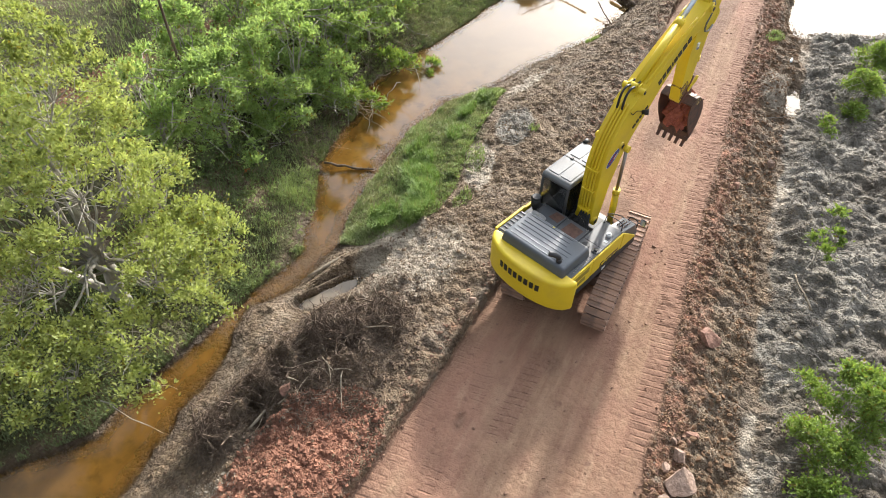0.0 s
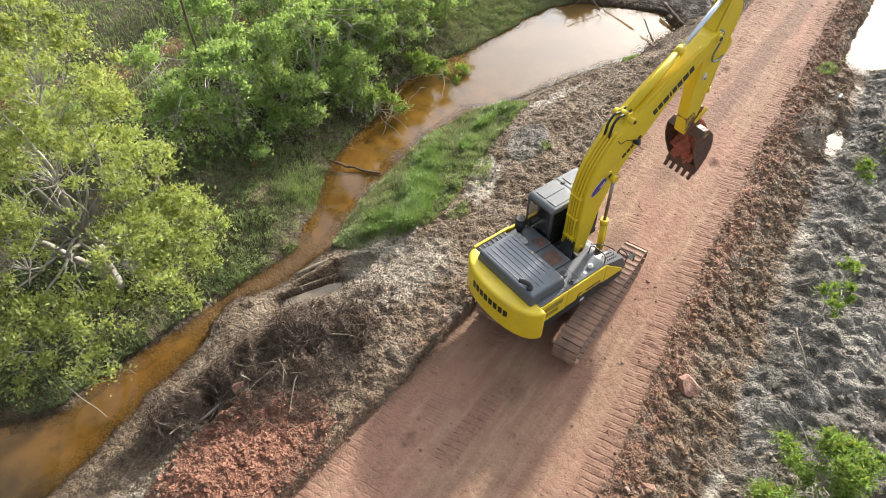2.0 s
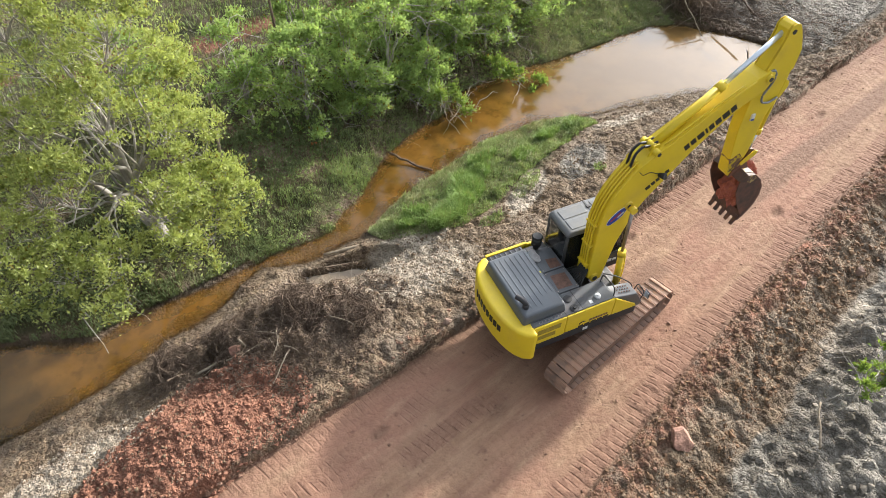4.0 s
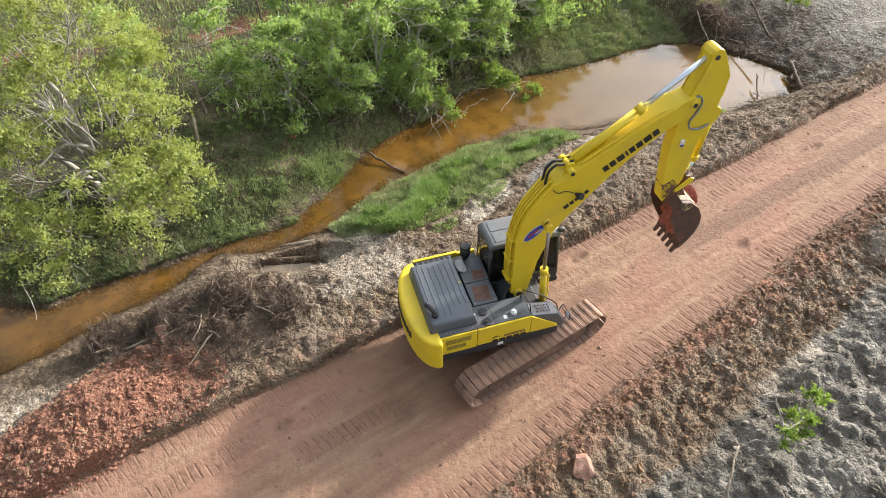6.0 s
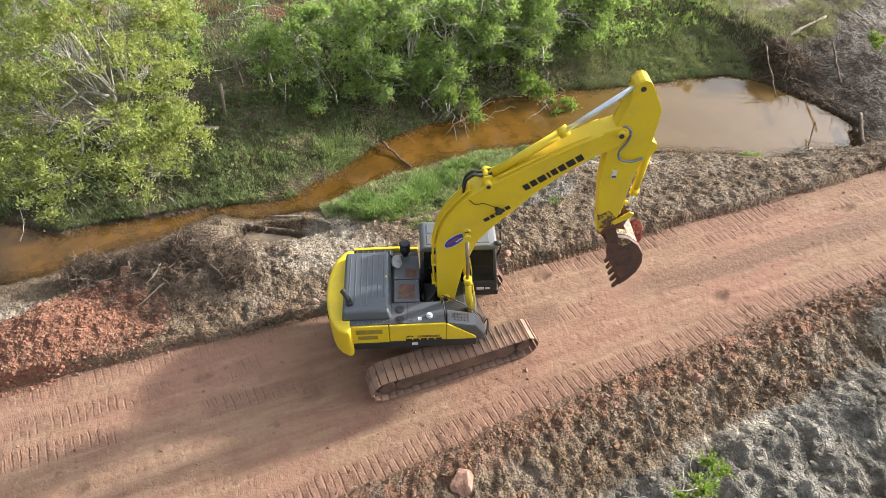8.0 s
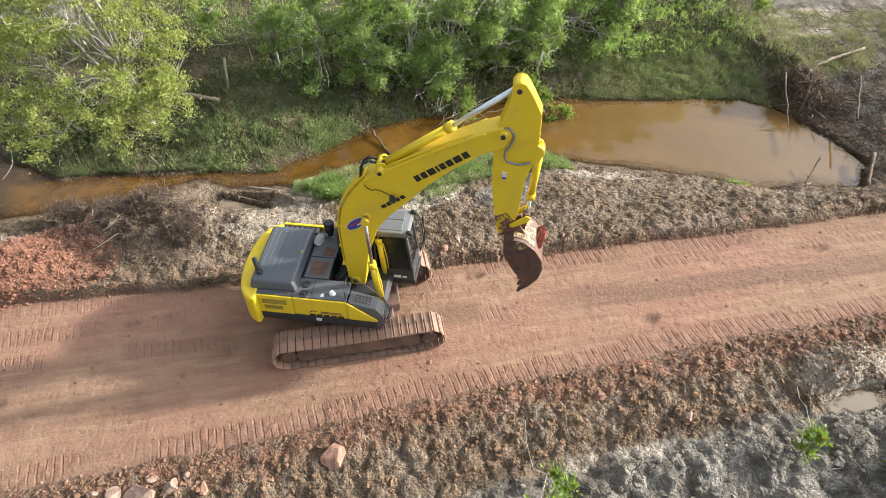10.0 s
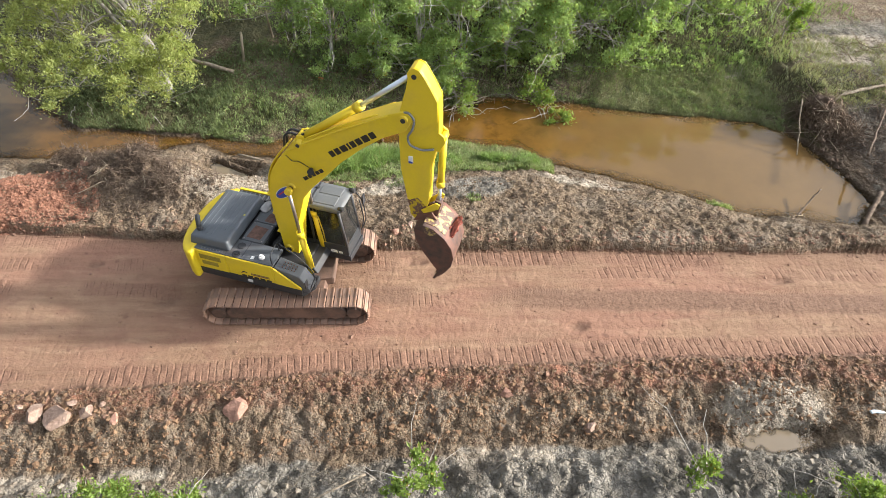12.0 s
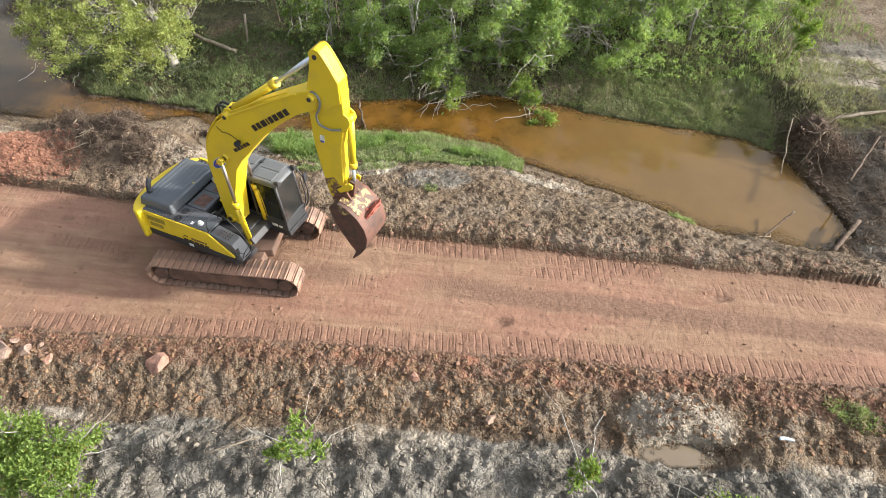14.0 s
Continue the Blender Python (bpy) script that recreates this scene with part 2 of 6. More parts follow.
def muddy_water(name, deep, shoal, silt, edge):
    """Brown water, clear enough in the shallows to show the bed; silty past edge metres along the road."""
    m = Mat(name, 0.045, spec=0.5)
    m.b.inputs["IOR"].default_value = 1.45
    c = m.mix(m.ramp(m.noise(0.55, 5, 0.6), 0.38, 0.62), deep, shoal)
    c = m.mix(m.math("MULTIPLY", m.ramp(m.noise(1.9, 7, 0.65), 0.52, 0.66), 0.55), c, tuple(v * 0.55 for v in deep))
    axes = m.t.nodes.new("ShaderNodeSeparateXYZ")
    m.link(m.co, axes.inputs[0])
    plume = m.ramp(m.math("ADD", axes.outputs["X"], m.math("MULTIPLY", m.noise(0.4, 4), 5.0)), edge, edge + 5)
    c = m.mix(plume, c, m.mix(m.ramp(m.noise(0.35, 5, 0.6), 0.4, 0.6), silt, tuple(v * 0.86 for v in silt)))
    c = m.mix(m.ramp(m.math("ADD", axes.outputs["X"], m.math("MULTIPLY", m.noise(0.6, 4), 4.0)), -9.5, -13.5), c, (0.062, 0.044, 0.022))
    m.colour(c).bump(m.noise(2.2, 3), 0.010, 0.02)
    m.link(m.ramp(m.math("ADD", m.attr("m_depth"), m.math("MULTIPLY", m.math("SUBTRACT", m.noise(2.8, 5, 0.65), 0.5), 0.10)), -0.02, 0.34), m.b.inputs["Alpha"])
    return m.m


def plain(name, base, rough=0.5, metal=0.0, vary=0.25, scale=8):
    m = Mat(name, rough, metal)
    n = m.noise(scale, 5)
    c = m.mix(m.ramp(n, 0.35, 0.7), base, tuple(v * (1 - vary) for v in base))
    m.colour(c).bump(n, 0.1, 0.005)
    return m.m


def rusty(name, steel, rust, mud, rough=0.75, metal=0.3):
    m = Mat(name, rough, metal)
    c = m.mix(m.ramp(m.noise(5, 6, 0.6), 0.38, 0.62), steel, rust)
    c = m.mix(m.math("MULTIPLY", m.ramp(m.noise(1.7, 5, 0.6), 0.42, 0.62), 0.85), c, mud)
    c = m.mix(m.math("MULTIPLY", per_object(m), 0.35), c, mud)
    m.colour(c).bump(m.noise(24, 5), 0.35, 0.012)
    return m.m


def chipped(name, paint, steel):
    """Paint left in ragged patches on bare steel."""
    m = Mat(name, 0.65)
    n = m.noise(7, 8, 0.7)
    m.colour(m.mix(m.ramp(n, 0.50, 0.54), steel, paint)).bump(n, 0.3, 0.01)
    return m.m


def glazing(name, tint, rough=0.06):
    m = Mat(name, rough)
    m.b.inputs["Transmission Weight"].default_value = 0.6
    m.b.inputs["IOR"].default_value = 1.3
    m.colour(m.mix(m.ramp(m.noise(3, 5), 0.4, 0.75), tint, tuple(v * 0.8 for v in tint)))
    return m.m


GROUND = earth("earth")
YELLOW = painted("yellow_enamel", (0.69, 0.505, 0.018), (0.60, 0.43, 0.024), 0.40, (0.42, 0.28, 0.08), 0.35)
DECK = painted("dark_grey_enamel", (0.078, 0.085, 0.093), (0.11, 0.115, 0.12), 0.38, (0.12, 0.085, 0.07), 0.55)
HOOD = painted("grey_hood_enamel", (0.078, 0.089, 0.100), (0.11, 0.12, 0.13), 0.32, (0.10, 0.085, 0.075), 0.35)
CABDARK = painted("dark_cab_enamel", (0.030, 0.032, 0.034), (0.05, 0.052, 0.055), 0.45, (0.10, 0.075, 0.06), 0.4)
CABGREY = painted("grey_cab_enamel", (0.098, 0.104, 0.108), (0.13, 0.137, 0.14), 0.5, (0.17, 0.14, 0.12), 0.4)
BLACK = plain("black_rubber", (0.018, 0.018, 0.018), 0.6)
DARK = plain("black_steel", (0.028, 0.028, 0.030), 0.55)
LETTER = plain("black_lettering", (0.02, 0.018, 0.015), 0.5)
CHROME = plain("chrome", (0.74, 0.81, 0.88), 0.22, 0.6, 0.1)
WORN_ROD = plain("dusty_rod", (0.33, 0.29, 0.26), 0.35, 0.8)
HOSE = plain("grey_hose", (0.20, 0.21, 0.22), 0.5)
SHOE = rusty("track_steel", (0.155, 0.112, 0.092), (0.23, 0.138, 0.098), (0.36, 0.225, 0.158))
FRAME = rusty("track_frame_steel", (0.050, 0.038, 0.032), (0.095, 0.058, 0.042), (0.185, 0.112, 0.080))
BUCKET = rusty("bucket_steel", (0.040, 0.033, 0.030), (0.095, 0.052, 0.038), (0.165, 0.072, 0.048), 0.7, 0.15)
BUCKET_PAINT = chipped("chipped_yellow", (0.40, 0.30, 0.10), (0.10, 0.058, 0.043))
MUDDY_YELLOW = chipped("muddy_yellow", (0.48, 0.34, 0.012), (0.13, 0.068, 0.048))
CLAY = stone("red_clay_load", (0.22, 0.06, 0.04), (0.36, 0.12, 0.085))
GLASS = glazing("cab_glass", (0.055, 0.062, 0.062))
SEAT = plain("seat_cloth", (0.05, 0.05, 0.055), 0.9)
BLUE = plain("blue_decal", (0.03, 0.07, 0.36), 0.35)
WHITE = plain("white_decal", (0.72, 0.72, 0.70), 0.5)
REDP = plain("red_decal", (0.5, 0.04, 0.05), 0.4)
GRILLE = plain("olive_grille", (0.30, 0.225, 0.03), 0.7)
RUST = plain("rust_patch", (0.16, 0.085, 0.06), 0.8, 0, 0.5)
RAG = plain("grey_rag", (0.42, 0.41, 0.40), 0.95)
LEAF_TREE = leafy("tree_leaves", (0.195, 0.232, 0.064), (0.355, 0.402, 0.148), share=0.55)
LEAF_WOOD = leafy("wood_leaves", (0.165, 0.250, 0.080), (0.320, 0.425, 0.175), share=0.62)
LEAF_BUSH = leafy("bush_leaves", (0.115, 0.180, 0.036), (0.215, 0.300, 0.075))
GRASS = leafy("grass_blades", (0.115, 0.160, 0.060), (0.240, 0.300, 0.128), (0.27, 0.23, 0.13), 0.35, 0.1)
GRASS_BRIGHT = leafy("bright_grass_blades", (0.095, 0.155, 0.040), (0.190, 0.280, 0.085), (0.26, 0.24, 0.10), 0.35, 0.1)
# darker blades: tree shade put into the colour; the dull bank mat shares them
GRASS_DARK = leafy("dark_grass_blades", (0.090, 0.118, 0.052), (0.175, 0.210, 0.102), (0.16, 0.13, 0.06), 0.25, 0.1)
GRASS_DRY = leafy("dull_grass_blades", (0.172, 0.184, 0.098), (0.300, 0.308, 0.175), (0.26, 0.22, 0.10), 0.3, 0.1)
BARK = bark("pale_bark", (0.23, 0.21, 0.18), (0.47, 0.44, 0.395))
TWIG = bark("dead_wood", (0.068, 0.047, 0.034), (0.215, 0.163, 0.122))
MUD_WOOD = bark("muddy_wood", (0.12, 0.085, 0.06), (0.27, 0.205, 0.15))
PALE_WOOD = bark("bleached_wood", (0.20, 0.16, 0.115), (0.40, 0.34, 0.26))
CLOD = lumps("brown_clods", (0.080, 0.051, 0.033), (0.212, 0.148, 0.094))
CLOD_WARM = lumps("ochre_clods", (0.090, 0.051, 0.031), (0.240, 0.150, 0.088))
CLOD_RED = lumps("red_clods", (0.13, 0.060, 0.040), (0.29, 0.142, 0.092))
CLOD_EDGE = lumps("reddish_clods", (0.12, 0.068, 0.047), (0.29, 0.175, 0.122))
CLOD_PALE = lumps("pale_clods", (0.20, 0.16, 0.12), (0.37, 0.315, 0.245))
CLOD_GREY = lumps("grey_clods", (0.105, 0.090, 0.070), (0.29, 0.255, 0.205))
CLOD_DARK = lumps("dark_root_earth", (0.052, 0.036, 0.027), (0.15, 0.108, 0.078))
CLOD_STRAW = lumps("light_crumbs", (0.15, 0.115, 0.085), (0.33, 0.268, 0.205))
ROCK_RED = stone("red_rock", (0.20, 0.105, 0.075), (0.35, 0.205, 0.15))
ROCK_PALE = stone("pale_rock", (0.18, 0.115, 0.085), (0.32, 0.23, 0.178))
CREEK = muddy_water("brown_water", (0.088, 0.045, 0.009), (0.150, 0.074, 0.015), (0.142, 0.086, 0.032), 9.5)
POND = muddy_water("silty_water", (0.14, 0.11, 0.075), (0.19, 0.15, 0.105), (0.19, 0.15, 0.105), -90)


# ---- mesh tools ----
def soup(name, verts, tris, material, smooth=False, size=3):
    """A mesh from arrays: verts (n, 3) and faces (m, size)."""
    verts, tris = np.asarray(verts, np.float32), np.asarray(tris, np.int32)
    me = bpy.data.meshes.new(name)
    me.vertices.add(len(verts))
    me.vertices.foreach_set("co", verts.ravel())
    me.loops.add(tris.size)
    me.loops.foreach_set("vertex_index", tris.ravel())
    me.polygons.add(len(tris))
    me.polygons.foreach_set("loop_start", np.arange(0, tris.size, size, dtype=np.int32))
    me.update(calc_edges=True)
    me.materials.append(material)
    if smooth:
        me.shade_smooth()
    else:
        me.shade_flat()
    return new(name, me)


def part(name, bm, material, parent, label=""):
    me = bpy.data.meshes.new(name)
    bmesh.ops.recalc_face_normals(bm, faces=bm.faces)
    bm.to_mesh(me)
    bm.free()
    me.materials.append(material)
    ob = new(name, me)
    ob.parent = parent
    if label:
        tagged(ob, label)
    return ob


def thing(name, place, label, category, group="", turn=0.0):
    ob = new(name)
    ob.empty_display_size = 0.2
    ob.matrix_world = pose(*place, 0, 0, turn)
    return tagged(ob, label, category, group)


def smooth(bm):
    for f in bm.faces:
        f.smooth = True
    return bm


def bevelled(bm, width, angle=30, segments=2):
    edges = [e for e in bm.edges if len(e.link_faces) == 2 and e.calc_face_angle(0) > radians(angle)]
    bmesh.ops.bevel(bm, geom=edges, offset=width, segments=segments, affect="EDGES", profile=0.6, clamp_overlap=True)
    return bm


def block(x0, x1, y0, y1, z0, z1, bevel=0.02, bm=None):
    """A box with rounded edges, by its bounds; joined to bm where one is given."""
    own = bmesh.new()
    bmesh.ops.create_cube(own, size=1)
    own.transform(Matrix.Translation(((x0 + x1) / 2, (y0 + y1) / 2, (z0 + z1) / 2)) @ Matrix.Diagonal((x1 - x0, y1 - y0, z1 - z0, 1)))
    if bevel:
        bevelled(own, bevel)
    return own if bm is None else join(bm, own)


def join(bm, other):
    me = bpy.data.meshes.new("tmp")
    other.to_mesh(me)
    other.free()
    bm.from_mesh(me)
    bpy.data.meshes.remove(me)
    return bm


def slab(outline, y0, y1, bevel=0.02, bm=None):
    """A plate: an outline of (x, z) pulled from y0 to y1."""
    own = bmesh.new()
    a = [own.verts.new((x, y0, z)) for x, z in outline]
    b = [own.verts.new((x, y1, z)) for x, z in outline]
    own.faces.new(a)
    own.faces.new(b[::-1])
    for i in range(len(a)):
        j = (i + 1) % len(a)
        own.faces.new((a[j], a[i], b[i], b[j]))
    bmesh.ops.recalc_face_normals(own, faces=own.faces)
    if bevel:
        bevelled(own, bevel)
    return own if bm is None else join(bm, own)


def plan(outline, z0, z1, bevel=0.03, bm=None):
    """A plate: an outline of (x, y) pulled from z0 to z1."""
    own = slab(outline, z0, z1, bevel)
    own.transform(Matrix(((1, 0, 0, 0), (0, 0, 1, 0), (0, 1, 0, 0), (0, 0, 0, 1))))
    bmesh.ops.recalc_face_normals(own, faces=own.faces)
    return own if bm is None else join(bm, own)


def rod(p0, p1, r0, r1=None, sides=14, bm=None):
    """A round bar from p0 to p1."""
    own = bmesh.new()
    p0, p1 = Vector(p0), Vector(p1)
    bmesh.ops.create_cone(own, cap_ends=True, segments=sides, radius1=r0, radius2=r0 if r1 is None else r1, depth=(p1 - p0).length)
    own.transform(Matrix.Translation((p0 + p1) / 2) @ (p1 - p0).to_track_quat("Z", "Y").to_matrix().to_4x4())
    for f in own.faces:
        f.smooth = len(f.verts) == 4
    return own if bm is None else join(bm, own)


def tube_arrays(points, radii, sides=6):
    """Vertices and quads of a bent, tapered tube with closed ends."""
    pts = np.asarray(points, float)
    radii = np.asarray(radii, float)
    way = np.gradient(pts, axis=0)
    way /= np.linalg.norm(way, axis=1)[:, None] + 1e-9
    ref = np.array([0.0, 0.0, 1.0]) if abs(way[0, 2]) < 0.85 else np.array([1.0, 0.0, 0.0])
    side = np.cross(way, ref)
    side /= np.linalg.norm(side, axis=1)[:, None] + 1e-9
    up = np.cross(side, way)
    ang = np.linspace(0, 2 * np.pi, sides, endpoint=False)
    ring = np.cos(ang)[None, :, None] * side[:, None] + np.sin(ang)[None, :, None] * up[:, None]
    verts = (pts[:, None] + ring * radii[:, None, None]).reshape(-1, 3)
    n = len(pts)
    i, j = np.meshgrid(np.arange(n - 1), np.arange(sides), indexing="ij")
    k = (j + 1) % sides
    quads = np.stack([i * sides + j, i * sides + k, (i + 1) * sides + k, (i + 1) * sides + j], -1).reshape(-1, 4)
    return verts, quads


def tube(points, r, sides=8, r1=None, bm=None):
    """A bent bar or hose through points."""
    pts = np.asarray(points, float)
    if len(pts) > 2:      # round the bends
        t = np.linspace(0, len(pts) - 1, 6 * (len(pts) - 1) + 1)
        fine = np.stack([np.interp(t, np.arange(len(pts)), pts[:, k]) for k in range(3)], 1)
        for _ in range(4):
            fine[1:-1] = (fine[:-2] + 2 * fine[1:-1] + fine[2:]) / 4
        pts = fine
    v, q = tube_arrays(pts, np.linspace(r, r if r1 is None else r1, len(pts)), sides)
    own = bmesh.new()
    vs = [own.verts.new(p) for p in v]
    for f in q:
        own.faces.new([vs[i] for i in f]).smooth = True
    own.faces.new(vs[:sides][::-1])
    own.faces.new(vs[-sides:])
    return own if bm is None else join(bm, own)


class Pile:
    """Collects many small meshes into one."""

    def __init__(self):
        self.v, self.f, self.n = [], [], 0

    def add(self, verts, faces):
        self.v.append(np.asarray(verts, np.float32))
        self.f.append(np.asarray(faces, np.int64) + self.n)
        self.n += len(verts)

    def make(self, name, material, smooth=False):
        f = np.concatenate(self.f)
        return soup(name, np.concatenate(self.v), f, material, smooth, f.shape[1])


# ---- noise over arrays ----
def cell(ix, iy, seed):
    h = (ix.astype(np.int64) * 73856093) ^ (iy.astype(np.int64) * 19349663) ^ (seed * 83492791)
    for shift, mul in ((15, 0x2C1B3C6D), (12, 0x297A2D39)):
        h &= 0xFFFFFFFF
        h = (h ^ (h >> shift)) * mul
    h &= 0xFFFFFFFF
    return ((h ^ (h >> 15)) & 0xFFFF) / 65535.0


def value(x, y, seed=0):
    ix, iy = np.floor(x), np.floor(y)
    fx, fy = x - ix, y - iy
    fx, fy = fx * fx * (3 - 2 * fx), fy * fy * (3 - 2 * fy)
    a, b = cell(ix, iy, seed), cell(ix + 1, iy, seed)
    c, d = cell(ix, iy + 1, seed), cell(ix + 1, iy + 1, seed)
    return (a + (b - a) * fx) * (1 - fy) + (c + (d - c) * fx) * fy


def fbm(x, y, size, octaves=4, seed=0):
    """About -1 to 1; size: metres of the largest swell."""
    total, amp, norm = 0.0, 1.0, 0.0
    x, y = np.asarray(x, float) / size, np.asarray(y, float) / size
    for k in range(octaves):
        total = total + amp * (2 * value(x * 0.8 - y * 0.6, x * 0.6 + y * 0.8, seed + k) - 1)
        norm += amp
        amp *= 0.55
        x, y = x * 2.03 + 17.1, y * 2.03 - 9.7
    return total / norm


def lumpy(x, y, size, seed=0):
    """Rounded lumps of uneven width and height, size metres apart: 0 between them, up to 1 on top."""
    x, y = np.asarray(x, float), np.asarray(y, float)
    u = (x + 0.35 * size * fbm(x, y, size * 0.9, 2, seed + 3)) / size
    v = (y + 0.35 * size * fbm(x, y, size * 0.9, 2, seed + 5)) / size
    iu, iv = np.floor(u), np.floor(v)
    out = np.zeros_like(u)
    for du in (-1, 0, 1):
        for dv in (-1, 0, 1):
            cu, cv = iu + du, iv + dv
            d2 = (cu + cell(cu, cv, seed) - u) ** 2 + (cv + cell(cu, cv, seed + 1) - v) ** 2
            big = 0.35 + 0.65 * cell(cu, cv, seed + 2)
            out = np.maximum(out, big * (1 - d2 / (big * 0.95) ** 2))
    return out


def step(v, lo, hi):
    t = np.clip((v - lo) / (hi - lo), 0, 1)
    return t * t * (3 - 2 * t)


def spot(x, y, cx, cy, rx, ry, turn=0.0):
    """1 in the middle of an ellipse, 0 on its rim and outside."""
    c, s = math.cos(radians(turn)), math.sin(radians(turn))
    u, v = (x - cx) * c + (y - cy) * s, -(x - cx) * s + (y - cy) * c
    return np.clip(1 - np.sqrt((u / rx) ** 2 + (v / ry) ** 2), 0, 1)


# ---- the lie of the land: x runs along the road, y across it towards the creek ----
WATER, POND_Z = -1.2, -0.45


def road_right(x):
    return np.interp(x, [-30, -12, -5.7, 0, 4, 10, 18, 30], [-4.6, -3.9, -3.6, -3.2, -2.9, -2.65, -2.45, -2.2])


def road_left(x):
    return np.interp(x, [-30, -9, -3, 3, 10, 18, 30], [3.0, 2.25, 1.85, 1.55, 1.42, 1.3, 1.2])


def bank_near(x):
    return np.interp(x, [-40, -25, -13.5, -10.9, -9, -7.4, -6.3, -5.2, -4.3, -3.4, -1.7, -0.6, 0.5, 4, 7.6, 8.6, 11.7, 13.9, 15.3, 17, 19.2, 19.8],
                     [9.5, 8.6, 7.7, 7.6, 8.0, 7.9, 8.45, 8.5, 7.95, 7.75, 7.65, 8.2, 8.2, 8.7, 8.1, 7.2, 6.1, 5.2, 4.3, 4.1, 3.8, 4.6])


def bank_far(x):
    return np.interp(x, [-40, -25, -17.5, -13.1, -12.2, -10.6, -9.5, -7, -5.4, -3.6, -2.7, -1, 0.9, 2.4, 4.5, 6.5, 9, 12, 14.6, 17.5, 18.6, 19.8, 20.2],
                     [30, 22, 15.5, 11.2, 10.6, 9.4, 9.45, 9.1, 9.0, 8.75, 8.5, 9.2, 10.3, 10.9, 11.0, 11.9, 11.6, 10.9, 10.45, 10.0, 9.0, 6.6, 4.6])


DENTS = ((-3.75, -0.55, 0.62, 0.28), (-9.6, -1.2, 0.45, 0.2), (-6.4, 0.9, 0.35, 0.18), (8.3, -1.5, 0.4, 0.2), (14.6, 0.2, 0.5, 0.2), (-1.2, 1.3, 0.9, 0.22), (3.6, 1.0, 0.5, 0.2))   # churned hollows in the road
PUDDLES = ((12.9, -4.72, 0.95, 0.26, 6, -0.56),)


def land(x, y):
    """Height and masks at x, y."""
    wob = fbm(x, y, 1.6, 4, 3)
    rr, rl = road_right(x) + 0.20 * wob, road_left(x) + 0.14 * fbm(x, y, 1.4, 4, 5)
    rl = rl + 0.045 * np.abs((x / 0.17 + 0.6 * wob) % 1 - 0.5) * 2 * step(fbm(x, y * 0, 3, 2, 45), -0.2, 0.2) * step(x, -1.5, 0.5)
    bn, bf = bank_near(x) + 0.22 * fbm(x, y, 1.1, 4, 7), bank_far(x) + 0.25 * fbm(x, y, 1.2, 4, 9)
    crust = fbm(x, y, 0.5, 5, 17)
    rough, fine = 3.0 * np.abs(fbm(x, y, 0.75, 4, 11)) - 0.7, 2.6 * np.abs(fbm(x, y, 0.26, 3, 13)) - 0.7
    far = np.maximum(np.maximum(-20 - x, x - 32), np.maximum(-12 - y, y - 14))
    calm = 1 - step(far, 0.0, 5.0)
    crust, rough, fine = crust * calm, rough * calm, fine * calm
    lump = (lumpy(x, y, 0.36, 201) + 0.55 * lumpy(x, y, 0.17, 205) - 0.55) * calm
    slabs = (lumpy(x, y, 0.75, 211) + 0.5 * lumpy(x, y, 0.30, 215) - 0.6) * calm
    right, left = rr - y, y - rl
    # right of the road: shoulder of clods, wet ditch, grey mud flat
    zr = np.interp(right, [0, 0.15, 0.8, 1.6, 2.0, 2.4, 2.9, 4.5, 8, 40], [0, 0.03, -0.08, -0.36, -0.52, -0.50, -0.24, -0.18, -0.2, 0.0])
    zr = zr + np.interp(right, [0, 0.3, 1.8, 2.3, 3, 9], [0, 0.03, 0.04, 0.03, 0.025, 0.025]) * (rough + 0.9 * fine) + np.interp(right, [0, 0.3, 1.7, 2.3, 3, 9], [0, 0.10, 0.13, 0.08, 0.07, 0.06]) * lump
    zr = zr + np.interp(right, [2.2, 3.2, 9], [0, 0.26, 0.30]) * fbm(x, y, 1.7, 4, 15)
    zr = zr + (0.13 * crust + 0.21 * slabs) * step(right, 2.2, 2.9)
    zr = zr + 0.55 * spot(x, y, 12.9, -3.95, 1.7, 0.9) + 0.45 * spot(x, y, 15.4, -4.5, 1.3, 0.8) - 0.3 * spot(x, y, 13.2, -4.9, 1.3, 0.5, -15)
    zr = zr - 0.75 * step(x + 0.35 * (y + 4) + 0.8 * wob, 18.6, 19.9) * step(-y, 3.3, 4.2)
    for px, py, rx, ry, turn, pz in PUDDLES:
        pit = spot(x, y, px, py, rx * 1.35, ry * 1.35, turn)
        zr = np.where(pit > 0, np.minimum(zr, pz + 0.12 - 0.34 * pit + 0.05 * fine + 0.22 * fbm(x, y, 0.55, 4, 53)), zr)
    # left of the road: ridge of spoil that falls to the creek
    run = np.maximum(bn - rl, 0.8)
    zl = np.interp(left / run, [0, 0.014, 0.10, 0.3, 0.5, 0.72, 0.9, 1.0, 1.15], [0, 0.33, 0.34, 0.18, -0.10, -0.55, -0.95, -1.22, -1.6])
    zl = np.where(x > 19.5, np.interp(left, [0, 0.2, 0.6, 2, 4, 12, 30], [0, 0.15, 0.2, -0.3, -0.5, -0.2, 0.1]), zl)
    zl = zl + (np.interp(left, [0, 0.3, 1, 6], [0, 0.03, 0.025, 0.025]) * (rough + 0.9 * fine) + np.interp(left, [0, 0.15, 1, 6], [0, 0.11, 0.09, 0.07]) * lump) * step(bn - y, 0.0, 0.8)
    zl = zl + 0.16 * fbm(x, y, 1.9, 5, 55) * step(left, 0.4, 1.2) * step(bn - y, 0.0, 0.8)
